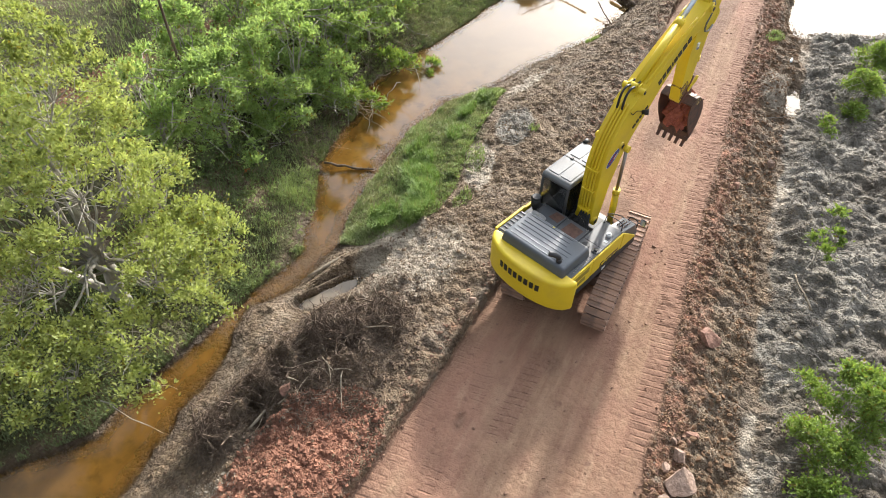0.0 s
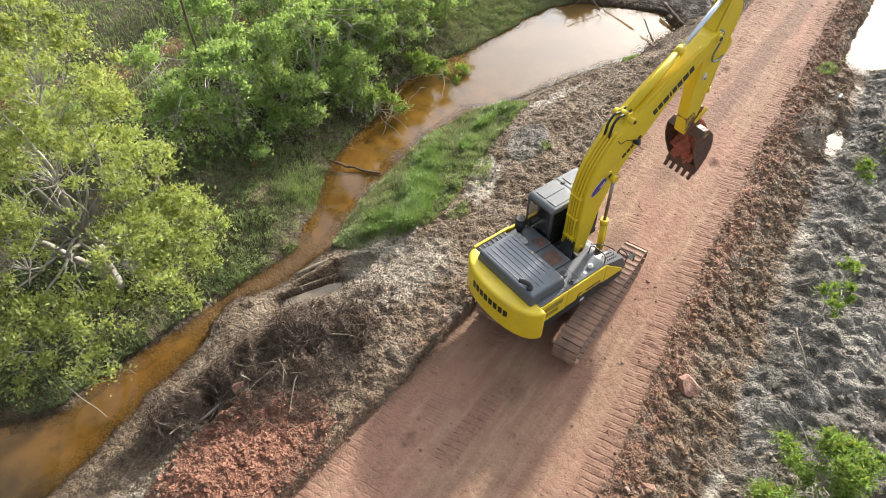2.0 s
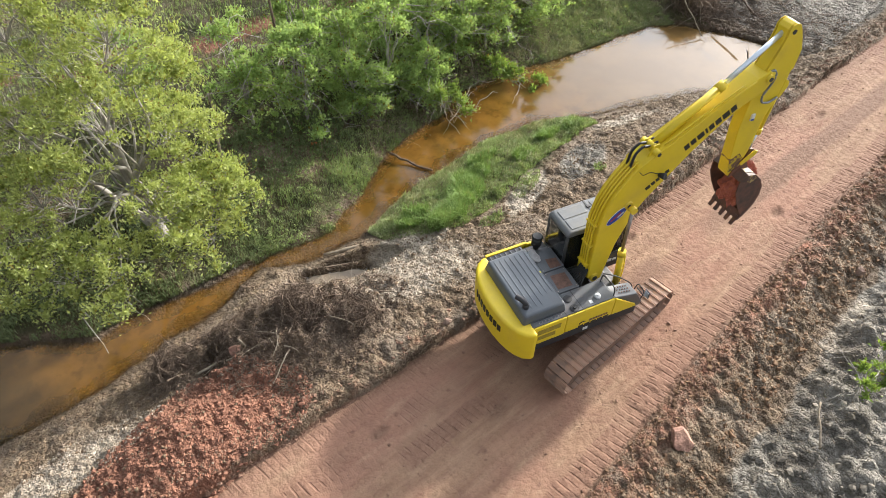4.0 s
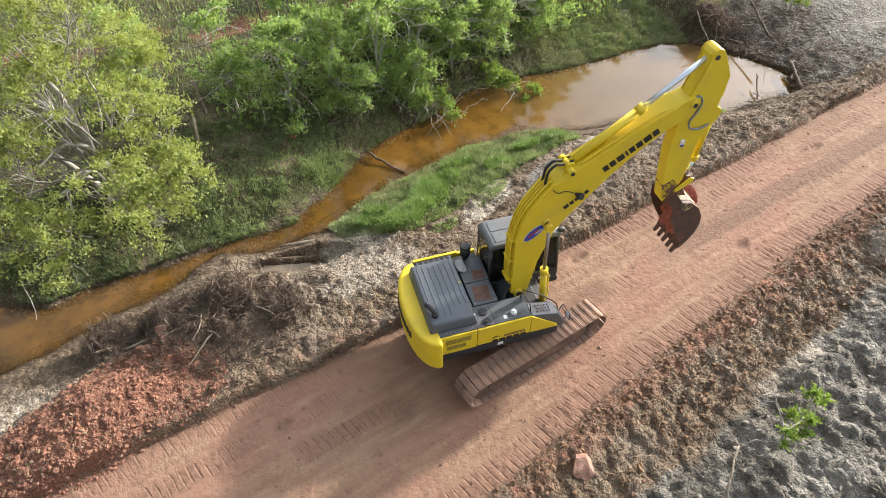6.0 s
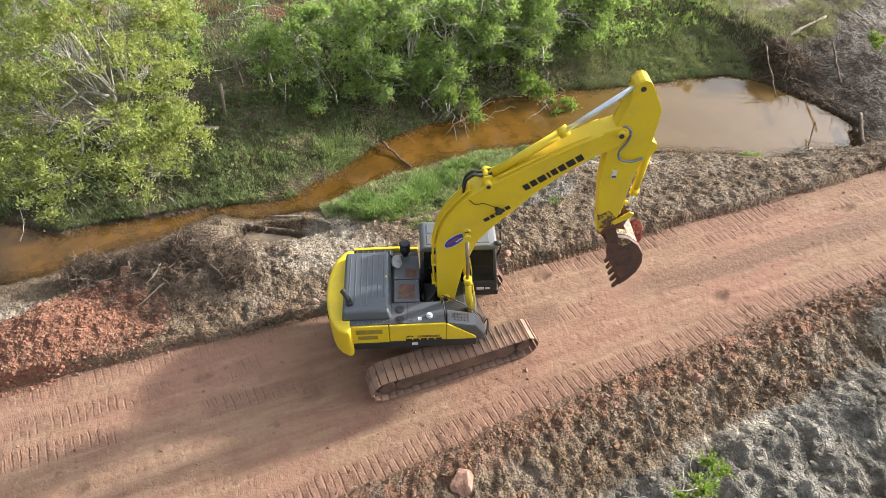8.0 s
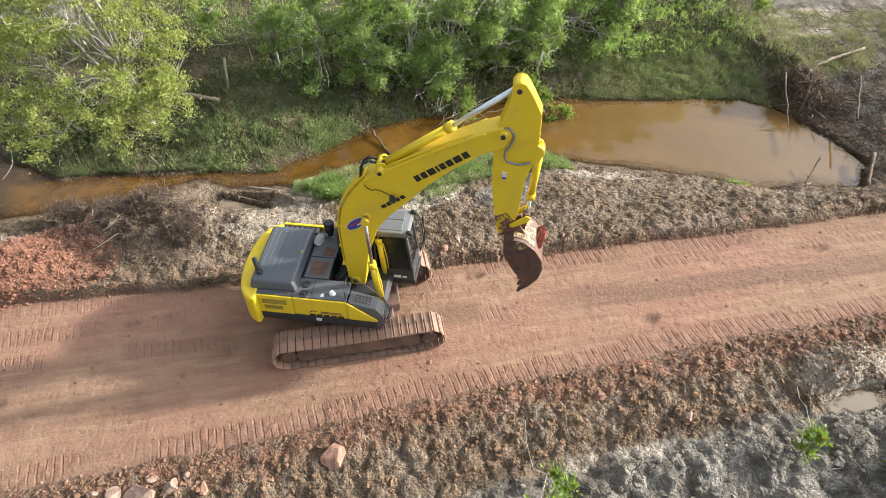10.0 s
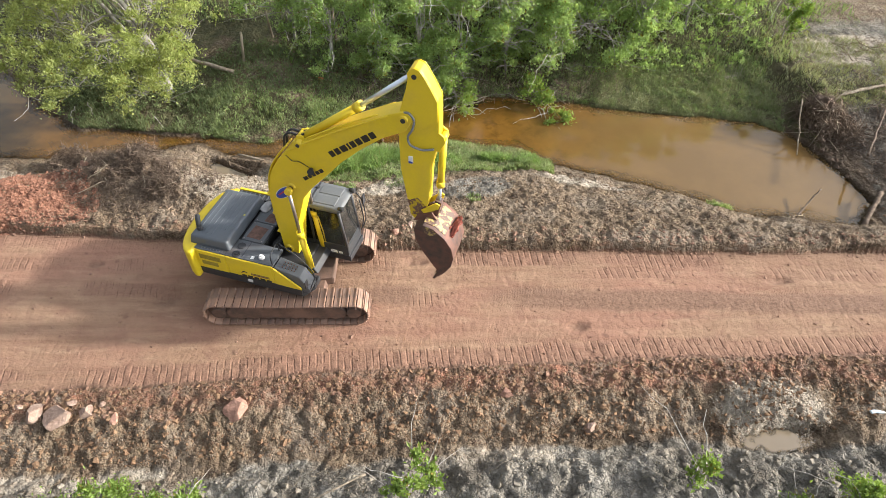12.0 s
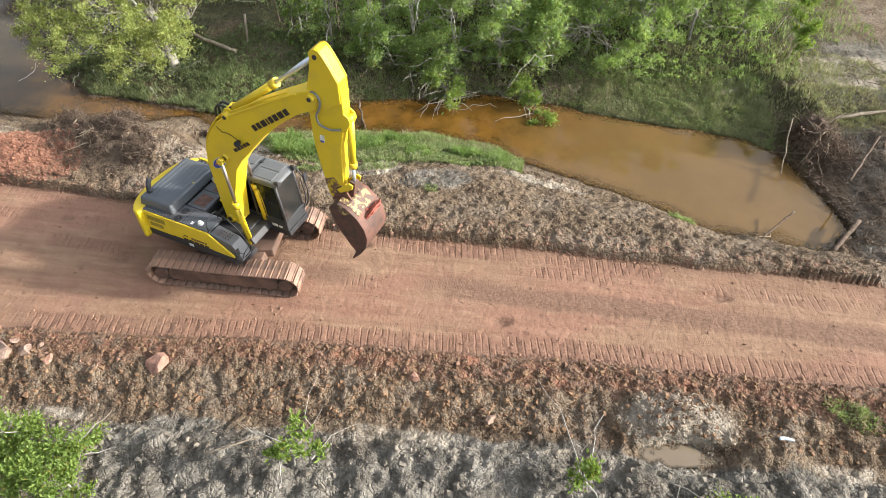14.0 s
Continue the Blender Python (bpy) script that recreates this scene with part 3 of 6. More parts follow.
    zl = zl + 0.75 * spot(x, y, -10.2, 3.7, 2.9, 1.7, 8) + 0.75 * spot(x, y, -6.2, 4.9, 4.0, 2.1, -20) + 0.25 * spot(x, y, -2.6, 3.9, 2.0, 1.2, -15)
    heap = np.clip(2.2 * np.maximum(spot(x, y, -7.2, 5.2, 3.0, 1.6, -20), spot(x, y, -5.0, 4.6, 2.2, 1.2, -25)), 0, 1)
    zl = zl + heap * (0.42 - 1.3 * np.abs(fbm(x, y, 1.3, 4, 47)))
    pit = spot(x, y, -3.72, 6.70, 2.15, 0.78, -29)
    zl = np.where(pit > 0, np.minimum(zl, -1.72 + 1.05 * (1 - pit) + 0.05 * fine), zl)
    along = np.clip(((x + 4.95) * 3.0 + (y - 7.75) * -1.68) / 11.82, 0, 1)
    off = np.hypot(x + 4.95 - 3.0 * along, y - 7.75 + 1.68 * along)
    zl = np.maximum(zl, -1.45 + (0.42 + 0.06 * fine + 0.12 * lump) * np.exp(-((off / 0.15) ** 2)))
    # across the water
    zf = np.interp(y - bf, [-0.5, 0, 0.35, 1.2, 2.8, 4.4, 12, 60], [-1.5, -1.22, -1.08, -0.84, -0.45, 0.0, 0.15, 0.4])
    zf = zf + 0.06 * (rough + 0.4 * fine + lump) * step(y - bf, 0.0, 1.0) + 0.18 * fbm(x, y, 3, 3, 21) * step(y - bf, 1, 4)
    side = np.where(y > 0.5 * (bn + bf), zf, zl)
    side = np.where(x > 20.2, np.where(y > 5.6, np.interp(y, [5.6, 9, 12, 40], [-0.45, -0.35, 0.02, 0.35]) + 0.02 * rough + 0.06 * lump, zl), side)
    east = np.interp(x, [18.4, 19.7, 20.5, 22, 25, 30], [0.6, -1.12, -0.98, -0.72, -0.42, 0.0]) + 0.02 * rough + 0.06 * lump + 1.0 * np.maximum(y - 9.3, 0)
    side = np.where((x > 18.4) & (left > 0.2), np.minimum(side, east + 1.6 * np.maximum(1.6 - left, 0)), side)
    bed = (y > bn) & (y < bf) & (x < 20.2)
    side = np.where(bed, np.minimum(side, np.interp(np.minimum(y - bn, bf - y), [0, 0.15, 0.5, 1.5], [-1.28, -1.42, -1.52, -1.70]) + 0.10 * fbm(x, y, 0.9, 4, 57)), side)
    # road: gentle ruts and the prints of crawler tracks
    z = 0.02 * fbm(x, y, 2.4, 3, 23) + 0.010 * fine
    for yc, w, depth in ((-1.75, 0.45, 0.035), (0.55, 0.5, 0.03), (-0.5, 0.35, -0.02)):
        z = z - depth * np.exp(-(((y - yc + 0.06 * x * 0.2 - 0.25 * fbm(x, x * 0, 9, 2, 25)) / w) ** 2))
    z = z + 0.022 * fbm(x * 0.07, y, 0.42, 3, 67) - 0.018 * step(fbm(x * 0.05, y, 0.30, 2, 69), 0.15, 0.4)
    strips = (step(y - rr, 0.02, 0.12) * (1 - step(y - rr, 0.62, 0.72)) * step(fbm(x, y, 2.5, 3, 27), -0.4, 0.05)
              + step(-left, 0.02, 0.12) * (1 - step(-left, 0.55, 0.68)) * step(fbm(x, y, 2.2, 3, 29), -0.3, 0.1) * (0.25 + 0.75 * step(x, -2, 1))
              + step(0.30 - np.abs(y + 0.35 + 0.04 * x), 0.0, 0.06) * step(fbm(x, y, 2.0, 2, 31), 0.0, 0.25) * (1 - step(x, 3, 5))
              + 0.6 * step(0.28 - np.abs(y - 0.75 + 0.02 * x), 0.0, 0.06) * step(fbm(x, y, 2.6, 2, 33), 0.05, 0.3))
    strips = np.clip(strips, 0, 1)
    dents = np.clip(1.6 * np.maximum.reduce([spot(x, y, cx, cy, sx, sy, 4) for cx, cy, sx, sy in DENTS]), 0, 1)
    z = z - 0.07 * dents + 0.02 * dents * fine
    z = z - 0.012 * strips + 0.014 * fine * strips
    z = np.where(right > 0, zr, np.where(left > 0, side, z))
    on_road = step(-right, -0.12, 0.1) * step(-left, -0.10, 0.1)
    masks = {
        "m_road": on_road,
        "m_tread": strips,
        "m_loose": np.clip(0.8 * dents + step(0.50 - np.abs(y + 0.25 + 0.03 * x + 0.12 * wob), 0, 0.26) * step(fbm(x, y, 3.0, 3, 35) + 0.06 * x, 0.0, 0.3)
                           + 0.3 * step(fbm(x, y, 1.2, 3, 37), 0.3, 0.7) + 0.7 * (1 - step(np.minimum(-right, -left), 0.0, 0.5)), 0, 1),
        "m_grey": np.maximum(step(right + 0.25 * wob, 1.9, 2.6) * (0.55 + 0.45 * step(x + 1.5 * wob + 4.0 * fbm(x, y, 7, 3, 51), -3.5, 2.5)), 0.8 * np.clip(2.2 * spot(x, y, 5.6, 4.5, 1.8, 1.0, 20), 0, 1)) + 0.75 * step(x + wob, 19.4, 20.8) * step(left, 0.6, 1.4) * (1 - step(y, 15, 18)),
        "m_pale": np.clip(1.8 * np.maximum.reduce([spot(x, y, -2.5, 4.3, 2.6, 1.5, -14), 0.9 * spot(x, y, 13.0, -4.0, 1.9, 1.0), spot(x, y, 2.9, 4.7, 1.9, 0.7, 22),
                                                  spot(x, y, 17.2, 12.8, 1.3, 0.6), spot(x, y, 22.6, 13.6, 3.6, 1.8), 0.8 * spot(x, y, -12.3, 5.0, 2.4, 0.9, -5), 0.15 * spot(x, y, 24.0, 8.5, 6.0, 5.0), 0.32 * step(0.42 - np.abs(right - 2.3 - 0.3 * wob), 0, 0.3) * step(fbm(x, y, 1.7, 3, 59), -0.15, 0.25), spot(x, y, -1.7, 5.7, 1.9, 1.0, -20), 0.7 * spot(x, y, 9.5, 5.4, 2.6, 0.6, -15)]), 0, 1),
        "m_red": np.clip(np.maximum.reduce([2.4 * spot(x, y, -10.4, 3.5, 3.6, 1.7, 8), 0.36 * step(0.8 - np.abs(left - 0.2), 0, 0.8), 0.52 * step(1.5 - np.abs(right - 0.3), 0, 1.4),
                                            1.2 * spot(x, y, 28.5, 9.5, 2.5, 3.0), 1.6 * step(0.9 - np.abs(y - 20.5 + 0.25 * (x - 0)), 0, 0.9) * step(y, 14, 16) * (1 - step(x, 6, 9))]), 0, 1),
        "m_green": np.clip(step(y - bf, 0.05, 0.6) * (0.7 + 0.6 * wob) * (1 - 0.6 * np.clip(2 * spot(x, y, -2.6, 12.4, 4.6, 2.2, 0), 0, 1)) + 1.8 * spot(x, y, 3.2, 6.6, 5.6, 1.9, 3), 0, 1) * (1 - step(x + 1.2 * wob, 19, 21) * step(10.2 + 0.8 * wob - y, 0, 1)) * (1 - 0.6 * step(x + 1.5 * wob, 20, 24)),
        "m_bed": (1 - step(z, WATER - 0.06, WATER + 0.03)) * step(y, 2, 3),
        "m_wet": np.clip((1 - step(z, WATER - 0.05, WATER + 0.22)) * step(y, 2, 3) + step(0.32 - np.abs(right - 2.05 - 0.25 * wob), 0, 0.3) * 0.55 * step(fbm(x, y, 1.4, 3, 63), -0.2, 0.2)
                         + 0.25 * step(fbm(x, y, 1.5, 3, 39), 0.3, 0.5) * step(right, 2.3, 3.0)
                         + 0.30 * heap + 0.45 * step(x + wob, 19.4, 20.6) * step(left, 0.8, 1.6) * (1 - step(y, 11, 13))
                         + 0.4 * step(1.6 * spot(x, y, 20.3, 6.5, 2.2, 3.5), 0.3, 0.8), 0, 1),
    }
    return z, masks


def height(x, y):
    return float(land(np.array([float(x)]), np.array([float(y)]))[0][0])


def heights(x, y):
    return land(np.asarray(x, float), np.asarray(y, float))[0]


def grown(lo, hi, stepped, reach, ratio=1.25):
    """Even steps from lo to hi, then ever longer ones to +-reach."""
    mid = np.arange(lo, hi + 1e-6, stepped)
    out, d = [], stepped
    while (out[-1] if out else 0) < reach:
        d *= ratio
        out.append((out[-1] if out else 0) + d)
    out = np.array(out)
    return np.concatenate([lo - out[::-1], mid, mid[-1] + out])


def build_ground():
    xs = grown(-15, 27, 0.056, 900, 1.16)
    ys = grown(-8.6, 9.4, 0.062, 900, 1.11)
    gx, gy = np.meshgrid(xs, ys, indexing="ij")
    z, masks = land(gx.ravel(), gy.ravel())
    nx, ny = len(xs), len(ys)
    i, j = np.meshgrid(np.arange(nx - 1), np.arange(ny - 1), indexing="ij")
    quads = np.stack([i * ny + j, (i + 1) * ny + j, (i + 1) * ny + j + 1, i * ny + j + 1], -1).reshape(-1, 4)
    verts = np.stack([gx.ravel(), gy.ravel(), z], 1)
    on_road = masks["m_road"][quads].mean(1) > 0.5
    for name, pick, label, cat in (("ground", ~on_road, "rough dug-over earth, mud and turf beside the haul road", "ground"),
                                   ("road", on_road, "compacted red laterite haul road with crawler prints", "road")):
        q = quads[pick]
        used = np.unique(q)
        back = np.zeros(len(verts), np.int64)
        back[used] = np.arange(len(used))
        ob = soup(name, verts[used], back[q], GROUND, True, 4)
        for key, v in masks.items():
            a = ob.data.attributes.new(key, "FLOAT", "POINT")
            a.data.foreach_set("value", v[used].astype(np.float32))
        tagged(ob, label, cat, kind="structure")


build_ground()


def sheet(name, xs, ys, z, material, label):
    """Level water; each point knows how deep it is there."""
    nx, ny = len(xs), len(ys)
    gx, gy = np.meshgrid(xs, ys, indexing="ij")
    i, j = np.meshgrid(np.arange(nx - 1), np.arange(ny - 1), indexing="ij")
    q = np.stack([i * ny + j, (i + 1) * ny + j, (i + 1) * ny + j + 1, i * ny + j + 1], -1).reshape(-1, 4)
    ob = soup(name, np.stack([gx.ravel(), gy.ravel(), 0 * gx.ravel() + z], 1), q, material, True, 4)
    deep = ob.data.attributes.new("m_depth", "FLOAT", "POINT")
    deep.data.foreach_set("value", np.clip(z - heights(gx.ravel(), gy.ravel()), -0.3, 1.5).astype(np.float32))
    return tagged(ob, label, "water", kind="structure")


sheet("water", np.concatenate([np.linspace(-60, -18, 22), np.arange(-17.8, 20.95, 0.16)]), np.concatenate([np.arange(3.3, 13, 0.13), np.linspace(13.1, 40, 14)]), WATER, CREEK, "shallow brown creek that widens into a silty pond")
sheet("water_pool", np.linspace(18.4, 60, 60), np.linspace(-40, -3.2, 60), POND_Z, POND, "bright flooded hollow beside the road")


def puddle(x, y, rx, ry, turn, z, label="shallow bright puddle in the grey mud"):
    """A small sheet of still water; the mud's lip gives its outline."""
    us, vs = np.linspace(-1.5 * rx, 1.5 * rx, 40), np.linspace(-1.6 * ry, 1.6 * ry, 16)
    gu, gv = (g.ravel() for g in np.meshgrid(us, vs, indexing="ij"))
    i, j = np.meshgrid(np.arange(39), np.arange(15), indexing="ij")
    q = np.stack([i * 16 + j, (i + 1) * 16 + j, (i + 1) * 16 + j + 1, i * 16 + j + 1], -1).reshape(-1, 4)
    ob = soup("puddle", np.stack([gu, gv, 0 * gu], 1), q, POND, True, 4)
    c, s = math.cos(radians(turn)), math.sin(radians(turn))
    deep = 3 * (z - heights(x + gu * c - gv * s, y + gu * s + gv * c))
    deep = np.minimum(deep, 1.2 * (1.55 - np.sqrt((gu / rx) ** 2 + (gv / ry) ** 2)) - 0.15)
    ob.data.attributes.new("m_depth", "FLOAT", "POINT").data.foreach_set("value", np.clip(deep, -0.3, 1).astype(np.float32))
    ob.matrix_world = pose(x, y, z, 0, 0, turn)
    return tagged(ob, label, "puddle")


for row in PUDDLES:
    puddle(*row)
puddle(-3.72, 6.68, 1.45, 0.46, -29, WATER + 0.012, "silty pool cut off from the creek by a mud ridge")


# ---- excavator ----
def build_excavator(place, swing):
    ex = thing("excavator", place, "yellow crawler excavator with dark grey deck, halted on the red road", "excavator")
    turn = pose(0, 0, 0, 0, 0, swing)

    def up(name, bm, material, parent=ex, label=""):
        """A part of the upper works, which stand turned on the tracks."""
        bm.transform(turn)
        return part(name, bm, material, parent, label)

    # crawler tracks
    half, rad, zc = 1.90, 0.40, 0.47
    pitch_n = 47
    shoe_bm = block(-0.094, 0.094, -0.34, 0.34, -0.018, 0.014, 0.005)
    block(0.062, 0.084, -0.338, 0.338, 0.010, 0.046, 0, shoe_bm)
    block(-0.03, -0.018, -0.338, 0.338, 0.012, 0.019, 0, shoe_bm)
    shoe_mesh = bpy.data.meshes.new("track_shoe")
    shoe_bm.to_mesh(shoe_mesh)
    shoe_bm.free()
    shoe_mesh.materials.append(SHOE)
    total = 4 * half + 2 * math.pi * rad
    for side in (-1.30, 1.09):
        frame_bm = slab([(-1.6, 0.24), (1.6, 0.24), (1.72, 0.47), (1.55, 0.70), (-1.55, 0.70), (-1.72, 0.5)], side - 0.25, side + 0.25, 0.05)
        track = part("track", frame_bm, FRAME, ex, "mud-caked crawler track with ribbed steel shoes")
        block(-1.3, 1.3, side - 0.24, side + 0.24, 0.60, 0.66, 0.02, track_guard := bmesh.new())
        part("track_guard", track_guard, FRAME, track)
        for x, r, nm in ((-half, 0.36, "sprocket"), (half, 0.37, "idler")):
            w = rod((x, side - 0.10, zc), (x, side + 0.10, zc), r, sides=24)
            rod((x, side - 0.27, zc), (x, side + 0.27, zc), 0.20, sides=18, bm=w)
            if nm == "sprocket":
                for k in range(21):
                    a = 2 * math.pi * k / 21
                    c = Vector((x + math.cos(a) * r, side, zc + math.sin(a) * r))
                    tooth = block(-0.03, 0.03, -0.04, 0.04, -0.03, 0.03, 0)
                    tooth.transform(Matrix.Translation(c) @ pose(0, 0, 0, 0, -math.degrees(a), 0))
                    join(w, tooth)
            part(nm, w, FRAME, track)
        for k in range(8):
            x = -1.35 + 2.7 * k / 7
            part("roller", rod((x, side - 0.20, 0.20), (x, side + 0.20, 0.20), 0.085, sides=12), FRAME, track)
        for x in (-0.55, 0.65):
            part("top_roller", rod((x, side - 0.16, 0.76), (x, side + 0.16, 0.76), 0.07, sides=12), FRAME, track)
        for k in range(pitch_n):
            d = (k + 0.5) * total / pitch_n
            if d < 2 * half:
                m = pose(-half + d, side, zc - rad, 180, 0, 0)
            elif d < 2 * half + math.pi * rad:
                a = (d - 2 * half) / rad - math.pi / 2
                m = pose(half + rad * math.cos(a), side, zc + rad * math.sin(a), 0, 90 - math.degrees(a), 0)
            elif d < 4 * half + math.pi * rad:
                x = half - (d - 2 * half - math.pi * rad)
                m = pose(x, side, zc + rad - 0.035 * math.sin(math.pi * (x + half) / (2 * half)), 0, 0, 0)
            else:
                a = (d - 4 * half - math.pi * rad) / rad + math.pi / 2
                m = pose(-half + rad * math.cos(a), side, zc + rad * math.sin(a), 0, 90 - math.degrees(a), 0)
            s = new("track_shoe", shoe_mesh)
            s.parent = track
            s.matrix_basis = m
        links = bmesh.new()
        for oy in (-0.09, 0.09):
            block(-half, half, side + oy - 0.03, side + oy + 0.03, zc + rad - 0.10, zc + rad - 0.03, 0.01, links)
            block(-half, half, side + oy - 0.03, side + oy + 0.03, zc - rad + 0.02, zc - rad + 0.09, 0.01, links)
        part("track_chain", links, FRAME, track)
    car = plan([(-1.25, -0.5), (-0.55, -0.62), (0.55, -0.62), (1.25, -0.5), (1.25, 0.5), (0.55, 0.62), (-0.55, 0.62), (-1.25, 0.5)], 0.50, 0.82, 0.05)
    for sx in (-1, 1):
        for sy in (-1, 1):
            leg = slab([(-0.2, 0.48), (0.2, 0.48), (0.16, 0.74), (-0.16, 0.74)], 0, 0.75, 0.03)
            leg.transform(Matrix.Translation((sx * 0.85, 0, 0)) @ Matrix.Diagonal((1, sy, 1, 1)) @ Matrix.Translation((0, 0.35, 0)))
            join(car, leg)
    part("undercarriage", car, FRAME, ex)
    part("slew_ring", rod((0, 0, 0.80), (0, 0, 1.06), 0.66, sides=32), DARK, ex)

    # revolving frame
    up("base_frame", plan([(-2.3, -1.2), (0.95, -1.2), (1.15, -0.85), (1.15, -0.5), (-0.1, -0.5), (-0.1, 0.42), (1.7, 0.42), (1.72, 1.36), (-2.3, 1.36)], 1.04, 1.24, 0.03), DARK, label="black revolving frame")
    cw = [(-2.22, 1.40), (-2.38, 1.40)]
    for k in range(13):
        a = math.radians(-78 + 156 * k / 12)
        cw.append((-2.05 - 0.80 * math.cos(a) ** 0.7 if math.cos(a) > 0 else -2.05, -math.sin(a) * 1.42))
    cw = [(-2.18, 1.40)] + cw[2:] + [(-2.18, -1.40)]
    body = plan(cw, 1.02, 2.06, 0.0)
    weight = up("counterweight", smooth(bevelled(body, 0.10, 35, 4)), YELLOW, label="rounded yellow counterweight")
    for k in range(8):      # the maker's name on the tail, as bars
        a = math.radians(-24 + 7.3 * k)
        x, y = -2.05 - 0.80 * math.cos(a) ** 0.7, math.sin(a) * 1.42
        bar = block(-0.012, 0.012, -0.055, 0.055, -0.10, 0.10, 0.004)
        bar.transform(Matrix.Translation((x - 0.012, y, 1.66)) @ pose(0, 0, 0, 0, 0, -math.degrees(a) * 0.75))
        up("lettering_bar", bar, LETTER, weight)
    tail = block(-0.012, 0.012, -0.10, 0.10, -0.05, 0.05, 0.004)
    tail.transform(Matrix.Translation((-2.60, -1.02, 1.30)) @ pose(0, 0, 0, 0, 0, 38))
    up("sticker", tail, WHITE, weight, "small white sticker")

    # right-hand side panels
    rear = block(-2.20, -1.26, -1.22, -1.16, 1.22, 2.02, 0.03)
    rear = up("side_panel", rear, YELLOW, label="yellow engine side door with two vent grilles")
    for z0, z1, x0, x1 in ((1.72, 1.90, -2.08, -1.42), (1.50, 1.65, -2.05, -1.55)):
        back = block(x0, x1, -1.226, -1.215, z0, z1, 0.004)
        grille = up("vent_grille", back, GRILLE, rear)
        for k in range(5):
            z = z0 + (z1 - z0) * (k + 0.5) / 5
            up("slat", block(x0, x1, -1.232, -1.224, z - 0.006, z + 0.006, 0.002), GRILLE, grille)
    front = up("side_panel", block(-1.25, 0.17, -1.22, -1.16, 1.36, 2.02, 0.03), YELLOW, label="plain yellow side door")
    for k in range(5):      # model lettering low on the door, as bars
        up("lettering_bar", block(-0.85 + 0.19 * k, -0.70 + 0.19 * k, -1.232, -1.218, 1.36, 1.45, 0.004), LETTER, front)
    for k in range(2):
        up("lettering_bar", block(-0.55, 0.02, -1.228, -1.218, 1.50 + 0.045 * k, 1.525 + 0.045 * k, 0.002), RUST, front)
    arc = tube([(-0.84, -1.224, 1.50), (-0.80, -1.224, 1.56), (-0.73, -1.224, 1.58), (-0.66, -1.224, 1.55)], 0.014, 6)
    up("emblem", arc, LETTER, front)
    up("skirt", block(-2.2, 0.95, -1.23, -1.14, 1.10, 1.36, 0.03), DARK, label="black lower skirt")
    up("white_plate", block(-0.70, -0.55, -1.245, -1.228, 1.20, 1.30, 0.004), WHITE)
    up("wedge_panel", slab([(0.18, 1.36), (0.95, 1.34), (0.92, 1.42), (0.22, 1.98), (0.18, 2.0)], -1.222, -1.17, 0.015), YELLOW, label="yellow wedge-shaped front panel")
    up("left_side_panel", block(-2.20, -0.45, 1.36, 1.44, 1.22, 2.02, 0.03), YELLOW)

    # deck and hood
    deck = block(-2.22, 0.17, -1.17, -0.52, 1.95, 2.045, 0.02)
    deck = up("deck", deck, DECK, label="dark grey chequered deck plates")
    up("deck_joint", block(-0.775, -0.765, -1.16, -0.53, 2.044, 2.05, 0), BLACK, deck)
    up("deck_joint", block(-1.265, -1.255, -1.16, -0.53, 2.044, 2.05, 0), BLACK, deck)
    for y in (-0.74, -1.06):
        cap = rod((-0.97, y, 2.04), (-0.97, y, 2.065), 0.115, sides=24)
        rod((-0.97, y, 2.06), (-0.97, y, 2.075), 0.095, sides=24, bm=cap)
        if y < -0.9:
            rod((-0.97, y, 2.07), (-0.97, y, 2.12), 0.045, sides=14, bm=cap)
        up("filler_cap", cap, DARK, deck)
    lid = rod((-0.23, -0.98, 2.04), (-0.23, -0.98, 2.11), 0.085, 0.07, sides=18)
    rod((-0.23, -0.98, 2.11), (-0.23, -0.98, 2.15), 0.045, sides=12, bm=lid)
    up("filler_neck", lid, WHITE, deck, "white filler neck with a cap")
    up("sticker", block(-0.52, -0.43, -1.10, -1.00, 2.045, 2.05, 0), WHITE, deck)
    for k in range(8):
        up("bolt", rod((-2.0 + 0.09 * k, -1.10, 2.045), (-2.0 + 0.09 * k, -1.10, 2.062), 0.014, sides=8), WORN_ROD, deck)
    mid = up("deck_plate", block(-1.12, -0.46, -0.50, 0.24, 1.95, 2.05, 0.015), DECK, label="grey deck plate with rust stains")
    up("rust_patch", plan([(-1.02, -0.38), (-0.60, -0.40), (-0.56, 0.06), (-0.98, 0.10)], 2.05, 2.053, 0), RUST, mid)
    mid2 = up("deck_plate", block(-1.12, -0.44, 0.26, 1.06, 1.95, 2.05, 0.015), DECK)
    up("rust_patch", plan([(-0.84, 0.32), (-0.52, 0.30), (-0.50, 0.60), (-0.80, 0.66)], 2.05, 2.053, 0), RUST, mid2)
    for x, y in ((-1.06, -0.44), (-0.52, -0.44), (-1.06, 0.18), (-0.52, 0.18), (-1.06, 0.32), (-0.5, 1.0)):
        up("bolt", rod((x, y, 2.05), (x, y, 2.065), 0.016, sides=8), WORN_ROD, mid)
    up("engine_bay", block(-2.2, -0.46, -1.15, 1.33, 1.24, 1.95, 0.02), DARK)
    hood_bm = block(-2.42, -1.17, -1.04, 1.06, 2.03, 2.34, 0)
    for v in hood_bm.verts:
        if v.co.z > 2.2:
            v.co.x += 0.07 if v.co.x < -2 else -0.07
            v.co.y *= 0.95
